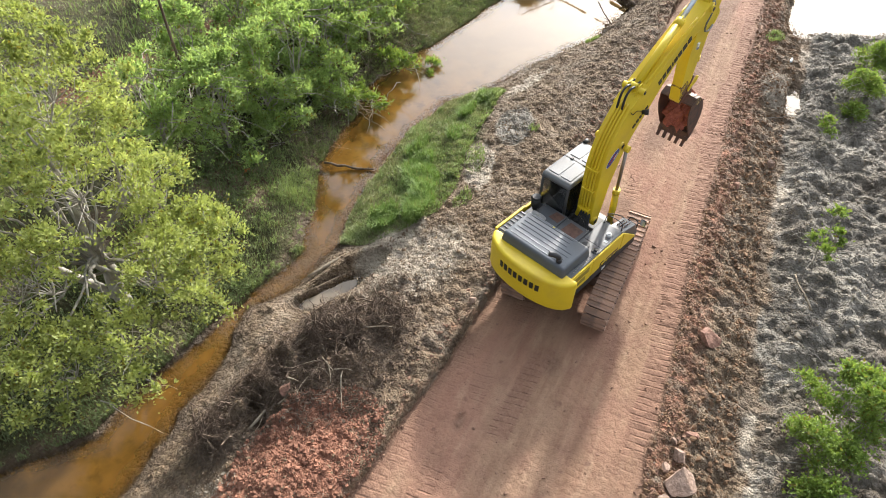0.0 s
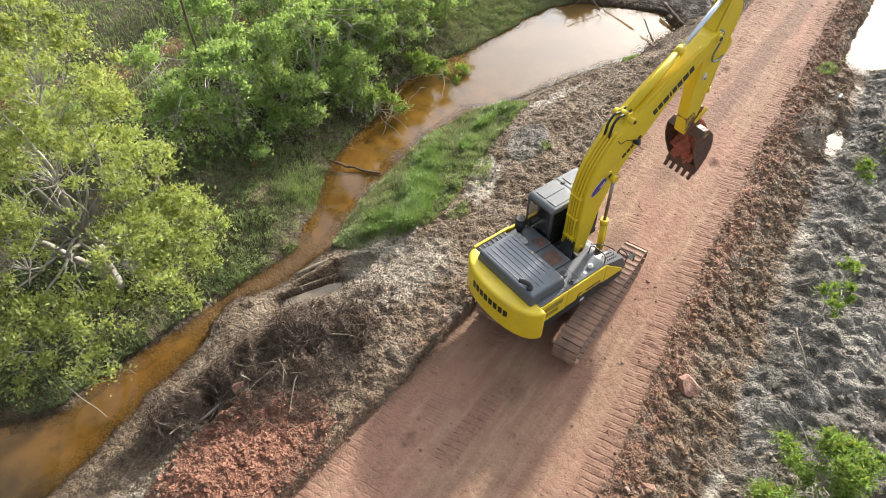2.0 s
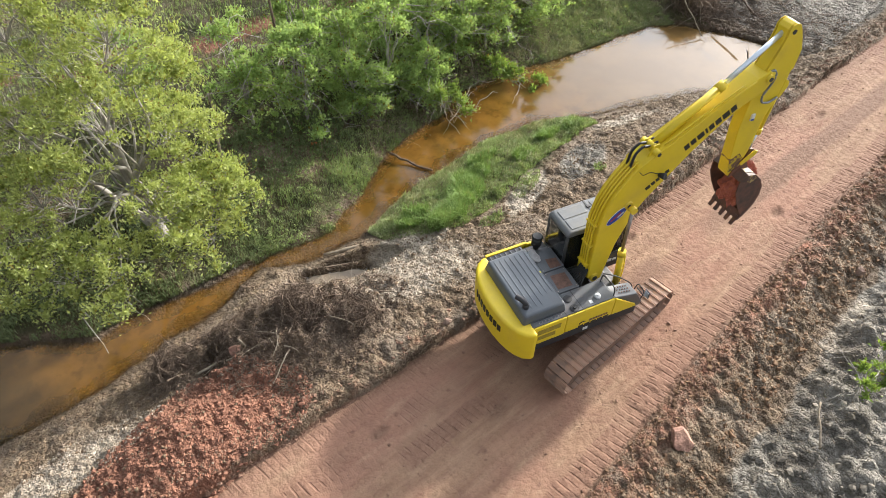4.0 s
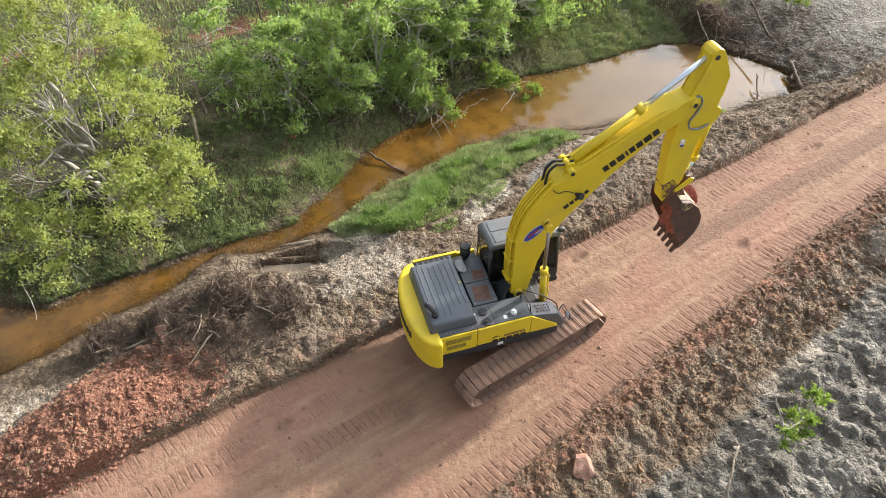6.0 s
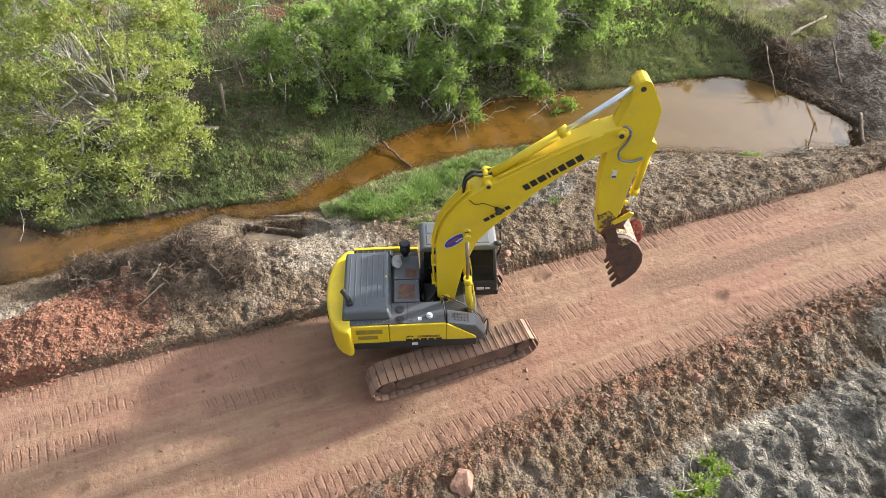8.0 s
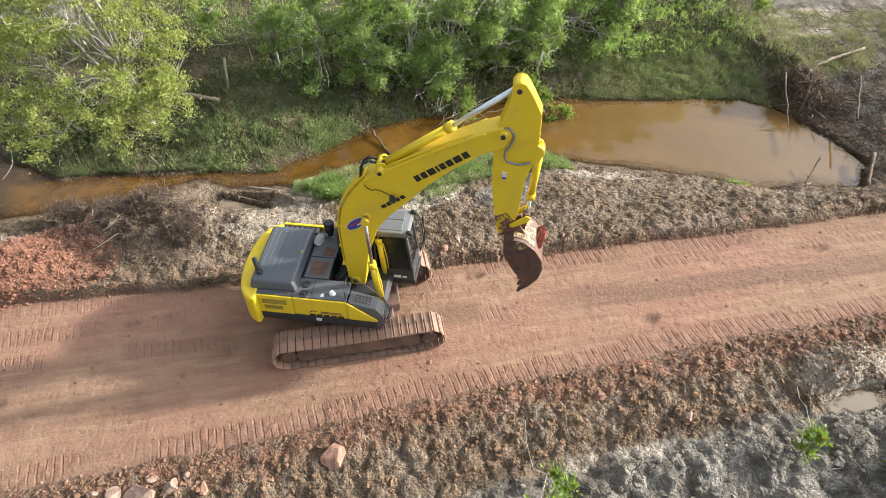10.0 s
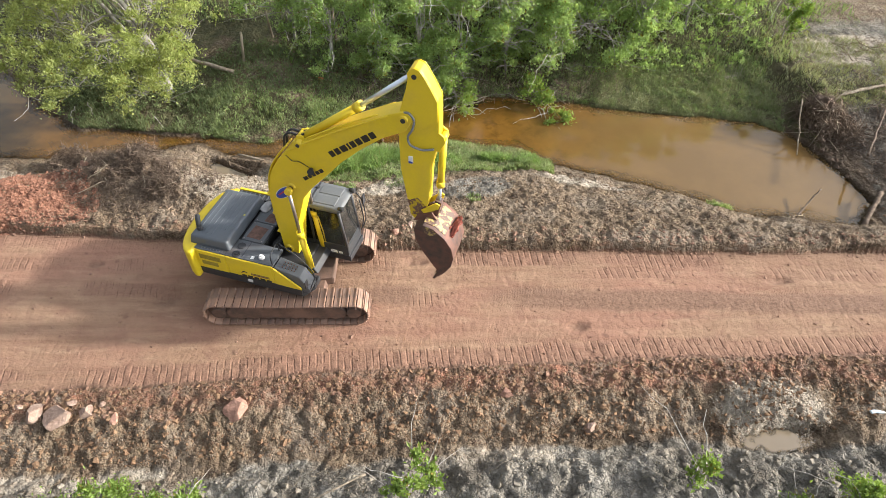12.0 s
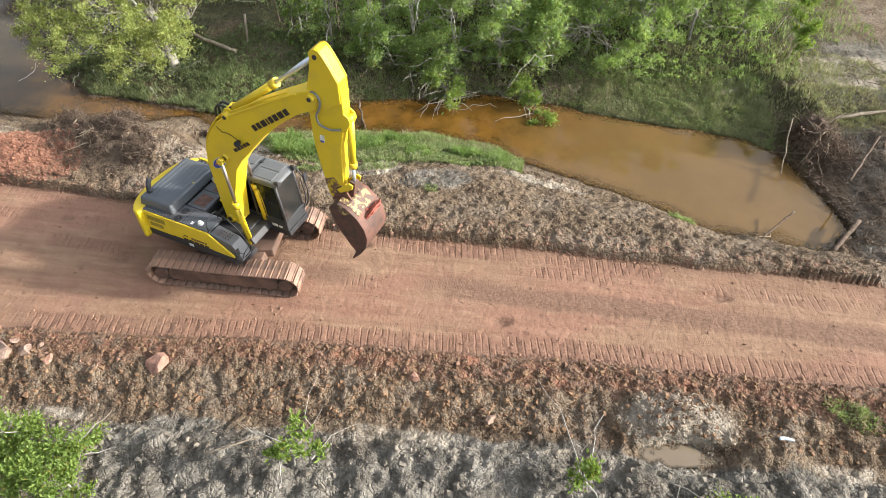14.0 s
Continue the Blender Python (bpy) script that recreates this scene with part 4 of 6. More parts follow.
    hood = up("engine_hood", smooth(bevelled(hood_bm, 0.07, 30, 3)), HOOD, label="ribbed dark grey engine hood")
    for k in range(7):
        x = -2.22 + 0.145 * k
        up("hood_rib", block(x - 0.012, x + 0.012, -0.80 if k < 4 else -0.55, 0.88, 2.335, 2.352, 0.006), HOOD, hood)
    for x, y in ((-2.3, -0.95), (-1.3, -0.95), (-1.3, 0.95), (-2.3, 0.95)):
        up("bolt", rod((x, y, 2.30), (x, y, 2.325), 0.02, sides=8), DARK, hood)
    pipe = rod((-2.20, -0.72, 2.30), (-2.20, -0.72, 2.46), 0.085, 0.075, sides=18)
    tube([(-2.20, -0.72, 2.40), (-2.21, -0.70, 2.50), (-2.28, -0.60, 2.56), (-2.36, -0.48, 2.58)], 0.07, 14, bm=pipe)
    up("exhaust_pipe", pipe, DARK, hood, "bent dark exhaust pipe")
    up("label_plate", block(-1.32, -1.28, 0.10, 0.16, 2.338, 2.345, 0), plain("yellow_tag", (0.7, 0.6, 0.05)), hood)
    grid = up("side_grille", block(-2.18, -1.15, 1.12, 1.36, 1.98, 2.035, 0.01), DARK, label="black slotted air intake in a yellow rim")
    for k in range(7):
        x = -2.12 + 0.15 * k
        up("slat", block(x, x + 0.03, 1.14, 1.34, 2.03, 2.055, 0.004), DECK, grid)
    up("rim", block(-2.2, -0.95, 1.36, 1.44, 2.00, 2.07, 0.02), YELLOW, grid)
    air = rod((-0.80, 1.15, 2.03), (-0.80, 1.15, 2.34), 0.085, sides=20)
    rod((-0.80, 1.15, 2.18), (-0.80, 1.15, 2.46), 0.14, 0.135, sides=22, bm=air)
    rod((-0.80, 1.15, 2.46), (-0.80, 1.15, 2.50), 0.155, 0.12, sides=22, bm=air)
    up("air_prefilter", air, BLACK, label="black mushroom air prefilter")
    rag = bmesh.new()
    bmesh.ops.create_icosphere(rag, subdivisions=3, radius=0.14)
    for v in rag.verts:
        v.co *= 1 + 0.45 * noise.noise(v.co * 9)
        v.co.z *= 0.45
        v.co.y *= 1.5
    rag.transform(Matrix.Translation((-1.02, 0.84, 2.09)))
    up("rag", smooth(rag), RAG, label="crumpled pale rag")
    # pit under the boom foot
    pit = block(-0.44, 0.75, -0.50, 0.40, 1.24, 1.52, 0.04)
    rod((-0.25, -0.1, 1.5), (-0.25, -0.1, 1.74), 0.16, sides=16, bm=pit)
    up("valve_block", pit, DARK)
    for k in range(8):
        y = -0.36 + 0.08 * k
        up("hydraulic_hose", tube([(-0.40, y, 1.55), (-0.30, y, 1.85), (-0.12, y * 0.6, 1.92), (0.02, y * 0.5 + 0.03, 2.15)], 0.022, 8), BLACK)

    # front right: step box, handrails, mirror
    box = slab([(0.18, 1.24), (1.14, 1.22), (1.18, 1.36), (0.92, 1.80), (0.20, 1.98)], -1.16, -0.74, 0.03)
    box = up("tool_box", box, DECK, label="dark grey tool box with a perforated step")
    for i in range(5):
        for j in range(3):
            c = Vector((0.40 + 0.085 * i, -1.04 + 0.09 * j, 1.965 - 0.022 * i * 0.9))
            up("step_stud", rod(c - Vector((0, 0, 0.03)), c + Vector((0, 0, 0.003)), 0.016, sides=8), RUST, box)
    for pts in ([(0.16, -1.12, 2.0), (0.14, -1.12, 2.36), (0.10, -0.62, 2.40), (0.10, -0.60, 2.02)],
                [(0.10, -0.62, 2.40), (0.62, -0.62, 2.05), (1.12, -0.72, 1.62), (1.16, -0.78, 1.30)],
                [(1.14, -1.10, 1.28), (1.26, -1.10, 1.62), (1.26, -0.80, 1.66), (1.18, -0.78, 1.36)],
                [(1.26, -1.10, 1.45), (1.26, -0.80, 1.48)]):
        up("handrail", tube(pts, 0.015, 8), DARK, label="black tubular handrail")
    mirror = block(1.16, 1.19, -1.34, -1.18, 1.62, 1.86, 0.012)
    mirror = up("mirror", mirror, DARK, label="black rear-view mirror on a thin arm")
    up("mirror_glass", block(1.148, 1.158, -1.325, -1.195, 1.635, 1.845, 0), CHROME, mirror)
    up("mirror_arm", tube([(1.22, -1.10, 1.58), (1.20, -1.20, 1.66), (1.18, -1.26, 1.72)], 0.012, 6), DARK, mirror)

    # cab
    cab = up("cab", block(-0.40, 1.66, 0.42, 1.36, 1.22, 1.62, 0.04), CABDARK, label="grey operator's cab with dark windows")
    roof = slab([(-0.40, 2.88), (1.50, 2.86), (1.60, 2.92), (1.55, 3.0), (1.3, 3.05), (-0.30, 3.05), (-0.40, 2.99)], 0.42, 1.36, 0.045)
    roof = up("roof", smooth(roof), CABGREY, cab, "grey ribbed cab roof")
    for y0, y1, x0, x1 in ((0.52, 0.86, 0.75, 1.38), (0.92, 1.26, 0.75, 1.38), (0.52, 0.86, -0.22, 0.52), (0.92, 1.26, -0.22, 0.52)):
        up("roof_panel", block(x0, x1, y0, y1, 3.03, 3.066, 0.02), CABGREY, roof)
    up("roof_seam", block(0.60, 0.66, 0.46, 1.32, 3.046, 3.058, 0.004), DARK, roof)
    up("hinge", block(0.58, 0.70, 0.62, 0.70, 3.05, 3.085, 0.01), DARK, roof)
    up("hinge", block(0.58, 0.70, 1.06, 1.14, 3.05, 3.085, 0.01), DARK, roof)
    posts = (((-0.36, 0.46), (-0.36, 0.46)), ((-0.36, 1.32), (-0.36, 1.32)), ((0.55, 1.33), (0.55, 1.33)), ((0.62, 0.45), (0.62, 0.45)),
             ((1.62, 0.46), (1.50, 0.46)), ((1.62, 1.32), (1.50, 1.32)))
    for (x0, y0), (x1, y1) in posts:
        up("pillar", tube([(x0, y0, 1.55), (x1, y1, 2.92)], 0.042, 8), CABDARK, cab)
    for name, pts in (("front_window", [(1.625, 0.50, 1.64), (1.625, 1.28, 1.64), (1.51, 1.28, 2.86), (1.51, 0.50, 2.86)]),
                      ("right_window", [(-0.30, 0.44, 1.64), (1.56, 0.44, 1.64), (1.46, 0.44, 2.86), (-0.30, 0.44, 2.86)]),
                      ("left_window", [(-0.30, 1.34, 1.64), (1.56, 1.34, 1.64), (1.46, 1.34, 2.86), (-0.30, 1.34, 2.86)]),
                      ("rear_window", [(-0.385, 0.50, 1.9), (-0.385, 1.28, 1.9), (-0.385, 1.28, 2.86), (-0.385, 0.50, 2.86)])):
        bm = bmesh.new()
        f = bm.faces.new([bm.verts.new(p) for p in pts])
        bmesh.ops.solidify(bm, geom=[f], thickness=0.008)
        up(name, bm, GLASS, cab, "tinted cab window")
    seat = block(0.15, 0.70, 0.66, 1.14, 1.66, 1.86, 0.05)
    back = block(0.06, 0.22, 0.68, 1.12, 1.80, 2.50, 0.06)
    join(seat, back)
    up("seat", seat, SEAT, cab)
    up("console", block(0.2, 0.95, 0.50, 0.62, 1.62, 1.98, 0.03), BLACK, cab)
    up("cab_back_panel", block(-0.41, -0.37, 0.44, 1.34, 1.5, 1.92, 0.01), CABGREY, cab)
    up("label_plate", block(1.10, 1.30, 0.412, 0.419, 1.30, 1.40, 0), WHITE, cab)
    up("label_plate", block(1.34, 1.46, 0.412, 0.419, 1.30, 1.38, 0), WHITE, cab)
    for y in (0.50, 1.30):
        lamp = rod((1.50, y, 3.02), (1.66, y, 3.02), 0.055, 0.075, sides=14)
        up("work_light", lamp, BLACK, cab, "black round work light on the roof edge")
    for pts in ([(1.70, 1.40, 1.5), (1.86, 1.42, 1.9), (1.80, 1.42, 2.6), (1.58, 1.38, 3.0)], [(1.70, 1.30, 1.5), (1.84, 1.30, 2.0), (1.76, 1.30, 2.7)]):
        up("handrail", tube(pts, 0.018, 8), DARK, cab)
    up("mirror", block(1.78, 1.82, 1.40, 1.56, 2.45, 2.75, 0.015), DARK, cab, "black cab mirror")

    # boom
    bl, br = 0.29, -0.21
    outline = [(0.15, 1.68), (0.0, 1.82), (-0.02, 3.76), (0.08, 4.28), (0.22, 4.62), (0.45, 4.98), (0.73, 5.32), (1.22, 5.68), (2.35, 6.34), (3.49, 6.93), (3.80, 7.05),
               (3.97, 6.98), (4.0, 6.84), (3.84, 6.55), (3.31, 6.27), (2.76, 5.84), (2.18, 5.30), (1.77, 4.83), (1.24, 4.24), (0.97, 3.85), (0.84, 3.46), (0.64, 2.86), (0.44, 1.62)]
    boom = up("boom", slab(outline, br, bl, 0.025), YELLOW, label="long bent yellow boom with black lettering")
    for x, z, r in ((0.20, 1.80, 0.13), (0.70, 4.20, 0.11), (3.82, 6.87, 0.10), (1.14, 5.62, 0.09)):
        up("pin_boss", rod((x, br - 0.06, z), (x, bl + 0.06, z), r, sides=20), YELLOW, boom)
        up("pin", rod((x, br - 0.075, z), (x, br - 0.05, z), r * 0.55, sides=16), DARK, boom)
    edge = bmesh.new()
    for y in (br - 0.012, bl + 0.012):
        tube([(0.72, y, 5.30), (1.24, y, 5.66), (2.35, y, 6.31), (3.45, y, 6.89)], 0.02, 6, bm=edge)
    up("top_flange", edge, YELLOW, boom)

    def lettering(x0, z0, x1, z1, tall, widths):
        """A maker's name as plain bars, each as wide as its letter."""
        way = Vector((x1 - x0, 0, z1 - z0))
        ang = math.degrees(math.atan2(z1 - z0, x1 - x0))
        unit, at = way.length / sum(widths), 0.0
        for w in widths:
            b = block(at, at + unit * (w - 0.28), br - 0.012, br + 0.01, 0, tall, 0.003)
            b.transform(Matrix.Translation((x0, 0, z0)) @ pose(0, 0, 0, 0, -ang, 0))
            up("lettering_bar", b, LETTER, boom)
            at += unit * w

    lettering(1.98, 5.43, 3.20, 6.29, 0.165, (1.1, 1.15, 1.4, 0.6, 1.1, 1.2, 1.4, 1.2))
    lettering(1.13, 4.51, 1.72, 4.94, 0.10, (1.4, 1.15, 1.1, 1.15, 1.2))
    oval = bmesh.new()
    bmesh.ops.create_cone(oval, cap_ends=True, segments=36, radius1=1, radius2=1, depth=1)
    oval.transform(Matrix.Translation((0.43, br - 0.006, 3.93)) @ pose(0, 0, 0, 0, -42, 0) @ pose(0, 0, 0, 90, 0, 0) @ Matrix.Diagonal((0.31, 0.125, 0.014, 1)))
    rim = oval.copy()
    rim.transform(Matrix.Translation((0.43, br - 0.004, 3.93)) @ pose(0, 0, 0, 0, -42, 0) @ Matrix.Diagonal((1.06, 0.8, 1.12, 1)) @ pose(0, 0, 0, 0, 42, 0) @ Matrix.Translation((-0.43, -br + 0.006, -3.93)))
    oval = up("decal", oval, BLUE, boom, "blue oval dealer's decal")
    up("decal_rim", rim, WHITE, oval)
    for (dx, dz, w, h), mt in (((-0.03, 0.025, 0.34, 0.03), REDP), ((0.09, -0.045, 0.2, 0.035), WHITE)):
        b = block(-w / 2, w / 2, br - 0.022, br - 0.012, -h / 2, h / 2, 0)
        b.transform(Matrix.Translation((0.43, 0, 3.93)) @ pose(0, 0, 0, 0, -42, 0) @ Matrix.Translation((dx, 0, dz)))
        up("lettering_bar", b, mt, oval)
    lamp = rod((1.36, br - 0.02, 4.93), (1.42, br - 0.17, 4.97), 0.05, 0.085, sides=16)
    up("work_light", lamp, BLACK, boom, "black work light on the boom's side")
    up("lamp_cable", tube([(1.36, br - 0.03, 4.96), (1.05, br - 0.02, 5.12), (0.88, br - 0.02, 5.06), (0.74, br - 0.02, 5.22)], 0.01, 6), BLACK, boom)
    # pipes along the boom's back
    for k in range(4):
        y = -0.10 + 0.085 * k
        pts = [(0.0, y, 2.05), (-0.09, y, 2.5), (-0.09, y, 3.75), (0.03, y, 4.34), (0.20, y, 4.72), (0.45, y, 5.08), (0.74, y, 5.42)]
        up("oil_pipe", tube(pts, 0.024, 8), YELLOW, boom)
    for z in (2.3, 3.0, 3.7):
        up("pipe_clamp", block(-0.13, 0.0, -0.15, 0.20, z - 0.03, z + 0.03, 0.01), YELLOW, boom)
    for k in range(2):
        y = -0.02 + 0.14 * k
        up("hydraulic_hose", tube([(0.62, y, 5.26), (0.66, y, 5.62), (0.84, y, 5.78), (1.06, y, 5.72), (1.24, y, 5.80)], 0.032, 8), BLACK, boom, "black hydraulic hose loop")
    for y in (0.10,):
        up("oil_pipe", tube([(1.3, br + 0.04, 5.78), (2.3, br + 0.04, 6.38), (3.2, br + 0.04, 6.84)], 0.022, 8), YELLOW, boom)

    # boom cylinders, on both sides
    for y in (br - 0.19, bl + 0.19):
        barrel = rod((0.86, y, 1.30), (0.755, y, 2.72), 0.088, sides=20)
        rod((0.765, y, 2.58), (0.752, y, 2.76), 0.105, sides=20, bm=barrel)
        rod((0.86, y - 0.08, 1.28), (0.86, y + 0.08, 1.28), 0.10, sides=16, bm=barrel)
        cyl = up("boom_cylinder", barrel, YELLOW, label="yellow hydraulic boom cylinder")
        up("piston_rod", rod((0.755, y, 2.70), (0.70, y, 4.18), 0.046, sides=16), WORN_ROD, cyl)
        eye = rod((0.70, y - 0.07, 4.20), (0.70, y + 0.07, 4.20), 0.095, sides=18)
        up("rod_eye", eye, YELLOW, cyl)
        up("oil_pipe", tube([(0.96, y - 0.02, 1.45), (0.95, y - 0.03, 2.0), (0.87, y - 0.03, 2.6)], 0.02, 6), YELLOW, cyl)
    up("cylinder_mount", slab([(0.45, 1.24), (1.08, 1.24), (0.98, 1.42), (0.72, 1.45)], br - 0.25, bl + 0.25, 0.03), DARK)
    # arm cylinder along the boom's back
    ym = (bl + br) / 2
    barrel = rod((1.14, ym, 5.66), (2.72, ym, 6.84), 0.098, sides=22)
    rod((2.60, ym, 6.75), (2.76, ym, 6.87), 0.118, sides=22, bm=barrel)
    rod((1.13, ym - 0.10, 5.68), (1.13, ym + 0.10, 5.68), 0.11, sides=18, bm=barrel)
    cyl = up("arm_cylinder", barrel, YELLOW, label="yellow arm cylinder with a bright piston rod")
    up("piston_rod", rod((2.74, ym, 6.855), (4.05, ym, 7.90), 0.062, sides=20), CHROME, cyl)
    up("rod_eye", rod((4.07, ym - 0.09, 7.91), (4.07, ym + 0.09, 7.91), 0.10, sides=18), YELLOW, cyl)
    for s in (-1, 1):
        up("cylinder_lug", slab([(0.95, 5.42), (1.32, 5.66), (1.22, 5.80), (1.06, 5.78)], ym + s * 0.14 - 0.02, ym + s * 0.14 + 0.02, 0.01), YELLOW, boom)

    # arm
    al, ar = ym + 0.155, ym - 0.155
    outline = [(3.93, 7.84), (3.92, 7.97), (3.98, 8.06), (4.08, 8.10), (4.19, 8.06), (4.27, 7.95), (4.40, 7.72), (4.56, 7.40), (4.58, 6.95), (4.57, 6.35), (4.37, 5.60), (4.30, 4.55), (4.16, 4.08), (4.05, 3.92), (3.92, 3.90),
               (3.83, 4.02), (3.64, 5.42), (3.64, 6.50), (3.72, 7.05), (3.88, 7.60)]
    arm = up("arm", slab(outline, ar, al, 0.022), YELLOW, label="yellow excavator arm, muddy at its foot")
    for s in (ar - 0.03, al + 0.03):
        up("cheek_plate", slab([(3.93, 7.84), (3.92, 7.97), (3.98, 8.06), (4.08, 8.10), (4.19, 8.06), (4.27, 7.95), (4.40, 7.72), (4.56, 7.40), (4.56, 6.9), (4.2, 6.65), (3.78, 6.62), (3.72, 7.05), (3.88, 7.60)], s - 0.012, s + 0.012, 0.008), YELLOW, arm)
    up("pin", rod((4.07, ar - 0.06, 7.91), (4.07, al + 0.06, 7.91), 0.055, sides=16), DARK, arm)
    up("pin_boss", rod((3.82, ar - 0.02, 6.87), (3.82, al + 0.02, 6.87), 0.15, sides=20), YELLOW, arm)
    up("mud_crust", slab([(3.86, 4.05), (4.10, 4.05), (4.24, 4.38), (4.02, 4.62), (3.84, 4.50), (3.76, 4.5)], ar - 0.006, al + 0.006, 0), MUDDY_YELLOW, arm, "dried red mud at the arm's foot")
    up("sticker", block(3.86, 3.96, ar - 0.048, ar - 0.004, 5.66, 5.84, 0), WHITE, arm, "small white and blue sticker")
    up("lettering_bar", block(3.862, 3.958, ar - 0.052, ar - 0.046, 5.665, 5.72, 0), BLUE, arm)
    up("hydraulic_hose", tube([(3.72, ar - 0.06, 6.98), (3.92, ar - 0.07, 7.06), (4.06, ar - 0.07, 6.88), (4.00, ar - 0.07, 6.62), (3.86, ar - 0.07, 6.40), (3.92, ar - 0.07, 6.18), (4.20, ar - 0.06, 6.10), (4.46, ar - 0.02, 6.16)],
                              0.026, 8), HOSE, arm, "looped grey hydraulic hose")
    # bucket cylinder on the arm's outer side
    barrel = rod((4.64, ym, 6.42), (4.55, ym, 5.02), 0.082, sides=20)
    rod((4.56, ym, 5.14), (4.55, ym, 4.98), 0.10, sides=20, bm=barrel)
    rod((4.64, ym - 0.12, 6.42), (4.64, ym + 0.12, 6.42), 0.085, sides=16, bm=barrel)
    cyl = up("bucket_cylinder", barrel, YELLOW, label="yellow bucket cylinder")
    up("piston_rod", rod((4.55, ym, 5.0), (4.52, ym, 4.55), 0.045, sides=14), CHROME, cyl)
    up("cylinder_lug", slab([(4.50, 6.1), (4.58, 6.1), (4.72, 6.38), (4.68, 6.52), (4.54, 6.62)], ym - 0.16, ym - 0.11, 0.01), YELLOW, arm)
    up("cylinder_lug", slab([(4.50, 6.1), (4.58, 6.1), (4.72, 6.38), (4.68, 6.52), (4.54, 6.62)], ym + 0.11, ym + 0.16, 0.01), YELLOW, arm)
    for s in (-0.20, 0.20):
        up("link", slab([(4.12, 4.28), (4.20, 4.20), (4.56, 4.42), (4.60, 4.55), (4.50, 4.60)], ym + s - 0.02, ym + s + 0.02, 0.01), YELLOW, arm, "muddy bucket link")
    up("link", slab([(4.44, 4.58), (4.60, 4.52), (4.50, 4.06), (4.38, 4.06)], ym - 0.10, ym + 0.10, 0.02), BUCKET, arm)

    # bucket
    about = Matrix.Translation((4.05, (bl + br) / 2, 3.95))
    shrink = about @ Matrix.Diagonal((0.82, 0.90, 0.82, 1)) @ about.inverted()

    def dig(name, bm, material, parent=ex, label=""):
        bm.transform(shrink)
        return up(name, bm, material, parent, label)

    b0, b1 = ym - 0.56, ym + 0.56
    curve = [(4.02, 3.92), (4.30, 4.10), (4.62, 4.02), (4.96, 3.72), (5.18, 3.34), (5.24, 2.95), (5.16, 2.55), (4.98, 2.25), (4.86, 2.08)]
    inner = [(4.80, 2.14), (4.92, 2.32), (5.08, 2.60), (5.15, 2.95), (5.09, 3.30), (4.90, 3.63), (4.60, 3.90), (4.32, 3.98), (4.10, 3.84)]
    shell = slab(curve + inner, b0, b1, 0.008)
    bucket = dig("bucket", smooth(shell), BUCKET, label="rust-brown toothed digging bucket caked with red mud")
    cheek = curve + [(4.60, 2.45), (4.28, 2.98), (4.06, 3.46)]
    for y in (b0 - 0.006, b1 - 0.024):
        dig("cheek_plate", slab(cheek, y, y + 0.03, 0.008), BUCKET, bucket)
    dig("chipped_paint", slab([(4.28, 4.02), (4.44, 4.06), (4.60, 3.98), (4.74, 3.84), (4.52, 3.74), (4.36, 3.82)], b0 - 0.012, b0 - 0.004, 0), BUCKET_PAINT, bucket, "chipped yellow paint")
    top = slab([(4.30, 4.12), (4.62, 4.04), (4.96, 3.74), (4.94, 3.71), (4.61, 4.0), (4.30, 4.08)], b0 + 0.12, b1 - 0.12, 0)
    dig("chipped_paint", top, BUCKET_PAINT, bucket)
    for y in (ym - 0.20, ym + 0.20):
        dig("ear", slab([(3.88, 3.86), (4.0, 4.10), (4.46, 4.32), (4.62, 4.04), (4.30, 4.02)], y - 0.025, y + 0.025, 0.01), BUCKET, bucket)
    dig("lip", slab([(4.92, 2.26), (4.80, 2.30), (4.68, 2.02), (4.78, 1.97)], b0, b1, 0.01), BUCKET, bucket)
    for k in range(5):
        y = b0 + 0.09 + (b1 - b0 - 0.18) * k / 4
        tooth = slab([(4.84, 2.12), (4.72, 2.16), (4.56, 1.80), (4.62, 1.78)], y - 0.055, y + 0.055, 0.012)
        dig("tooth", tooth, BUCKET, bucket, "worn steel bucket tooth")
    load = bmesh.new()
    bmesh.ops.create_icosphere(load, subdivisions=4, radius=1)
    for v in load.verts:
        v.co *= 1 + 0.45 * noise.fractal(v.co * 2.6, 0.8, 2, 6)
    load.transform(Matrix.Translation((4.78, ym, 3.02)) @ pose(0, 0, 0, 0, 22, 0) @ Matrix.Diagonal((0.24, 0.46, 0.62, 1)))
    dig("earth_load", load, CLAY, bucket, "red clay stuck in the bucket")
    crust = bmesh.new()
    bmesh.ops.create_icosphere(crust, subdivisions=4, radius=1)
    for v in crust.verts:
        v.co *= 1 + 0.35 * noise.fractal(v.co * 2.5, 1, 2, 4)
    crust.transform(Matrix.Translation((5.02, ym + 0.12, 3.48)) @ pose(0, 0, 0, 0, 38, 0) @ Matrix.Diagonal((0.10, 0.40, 0.36, 1)))
    dig("mud_crust", crust, CLAY, bucket, "lump of red clay on the bucket's back")
    return ex


build_excavator((0.03, 0.18, -0.035), -17.0)


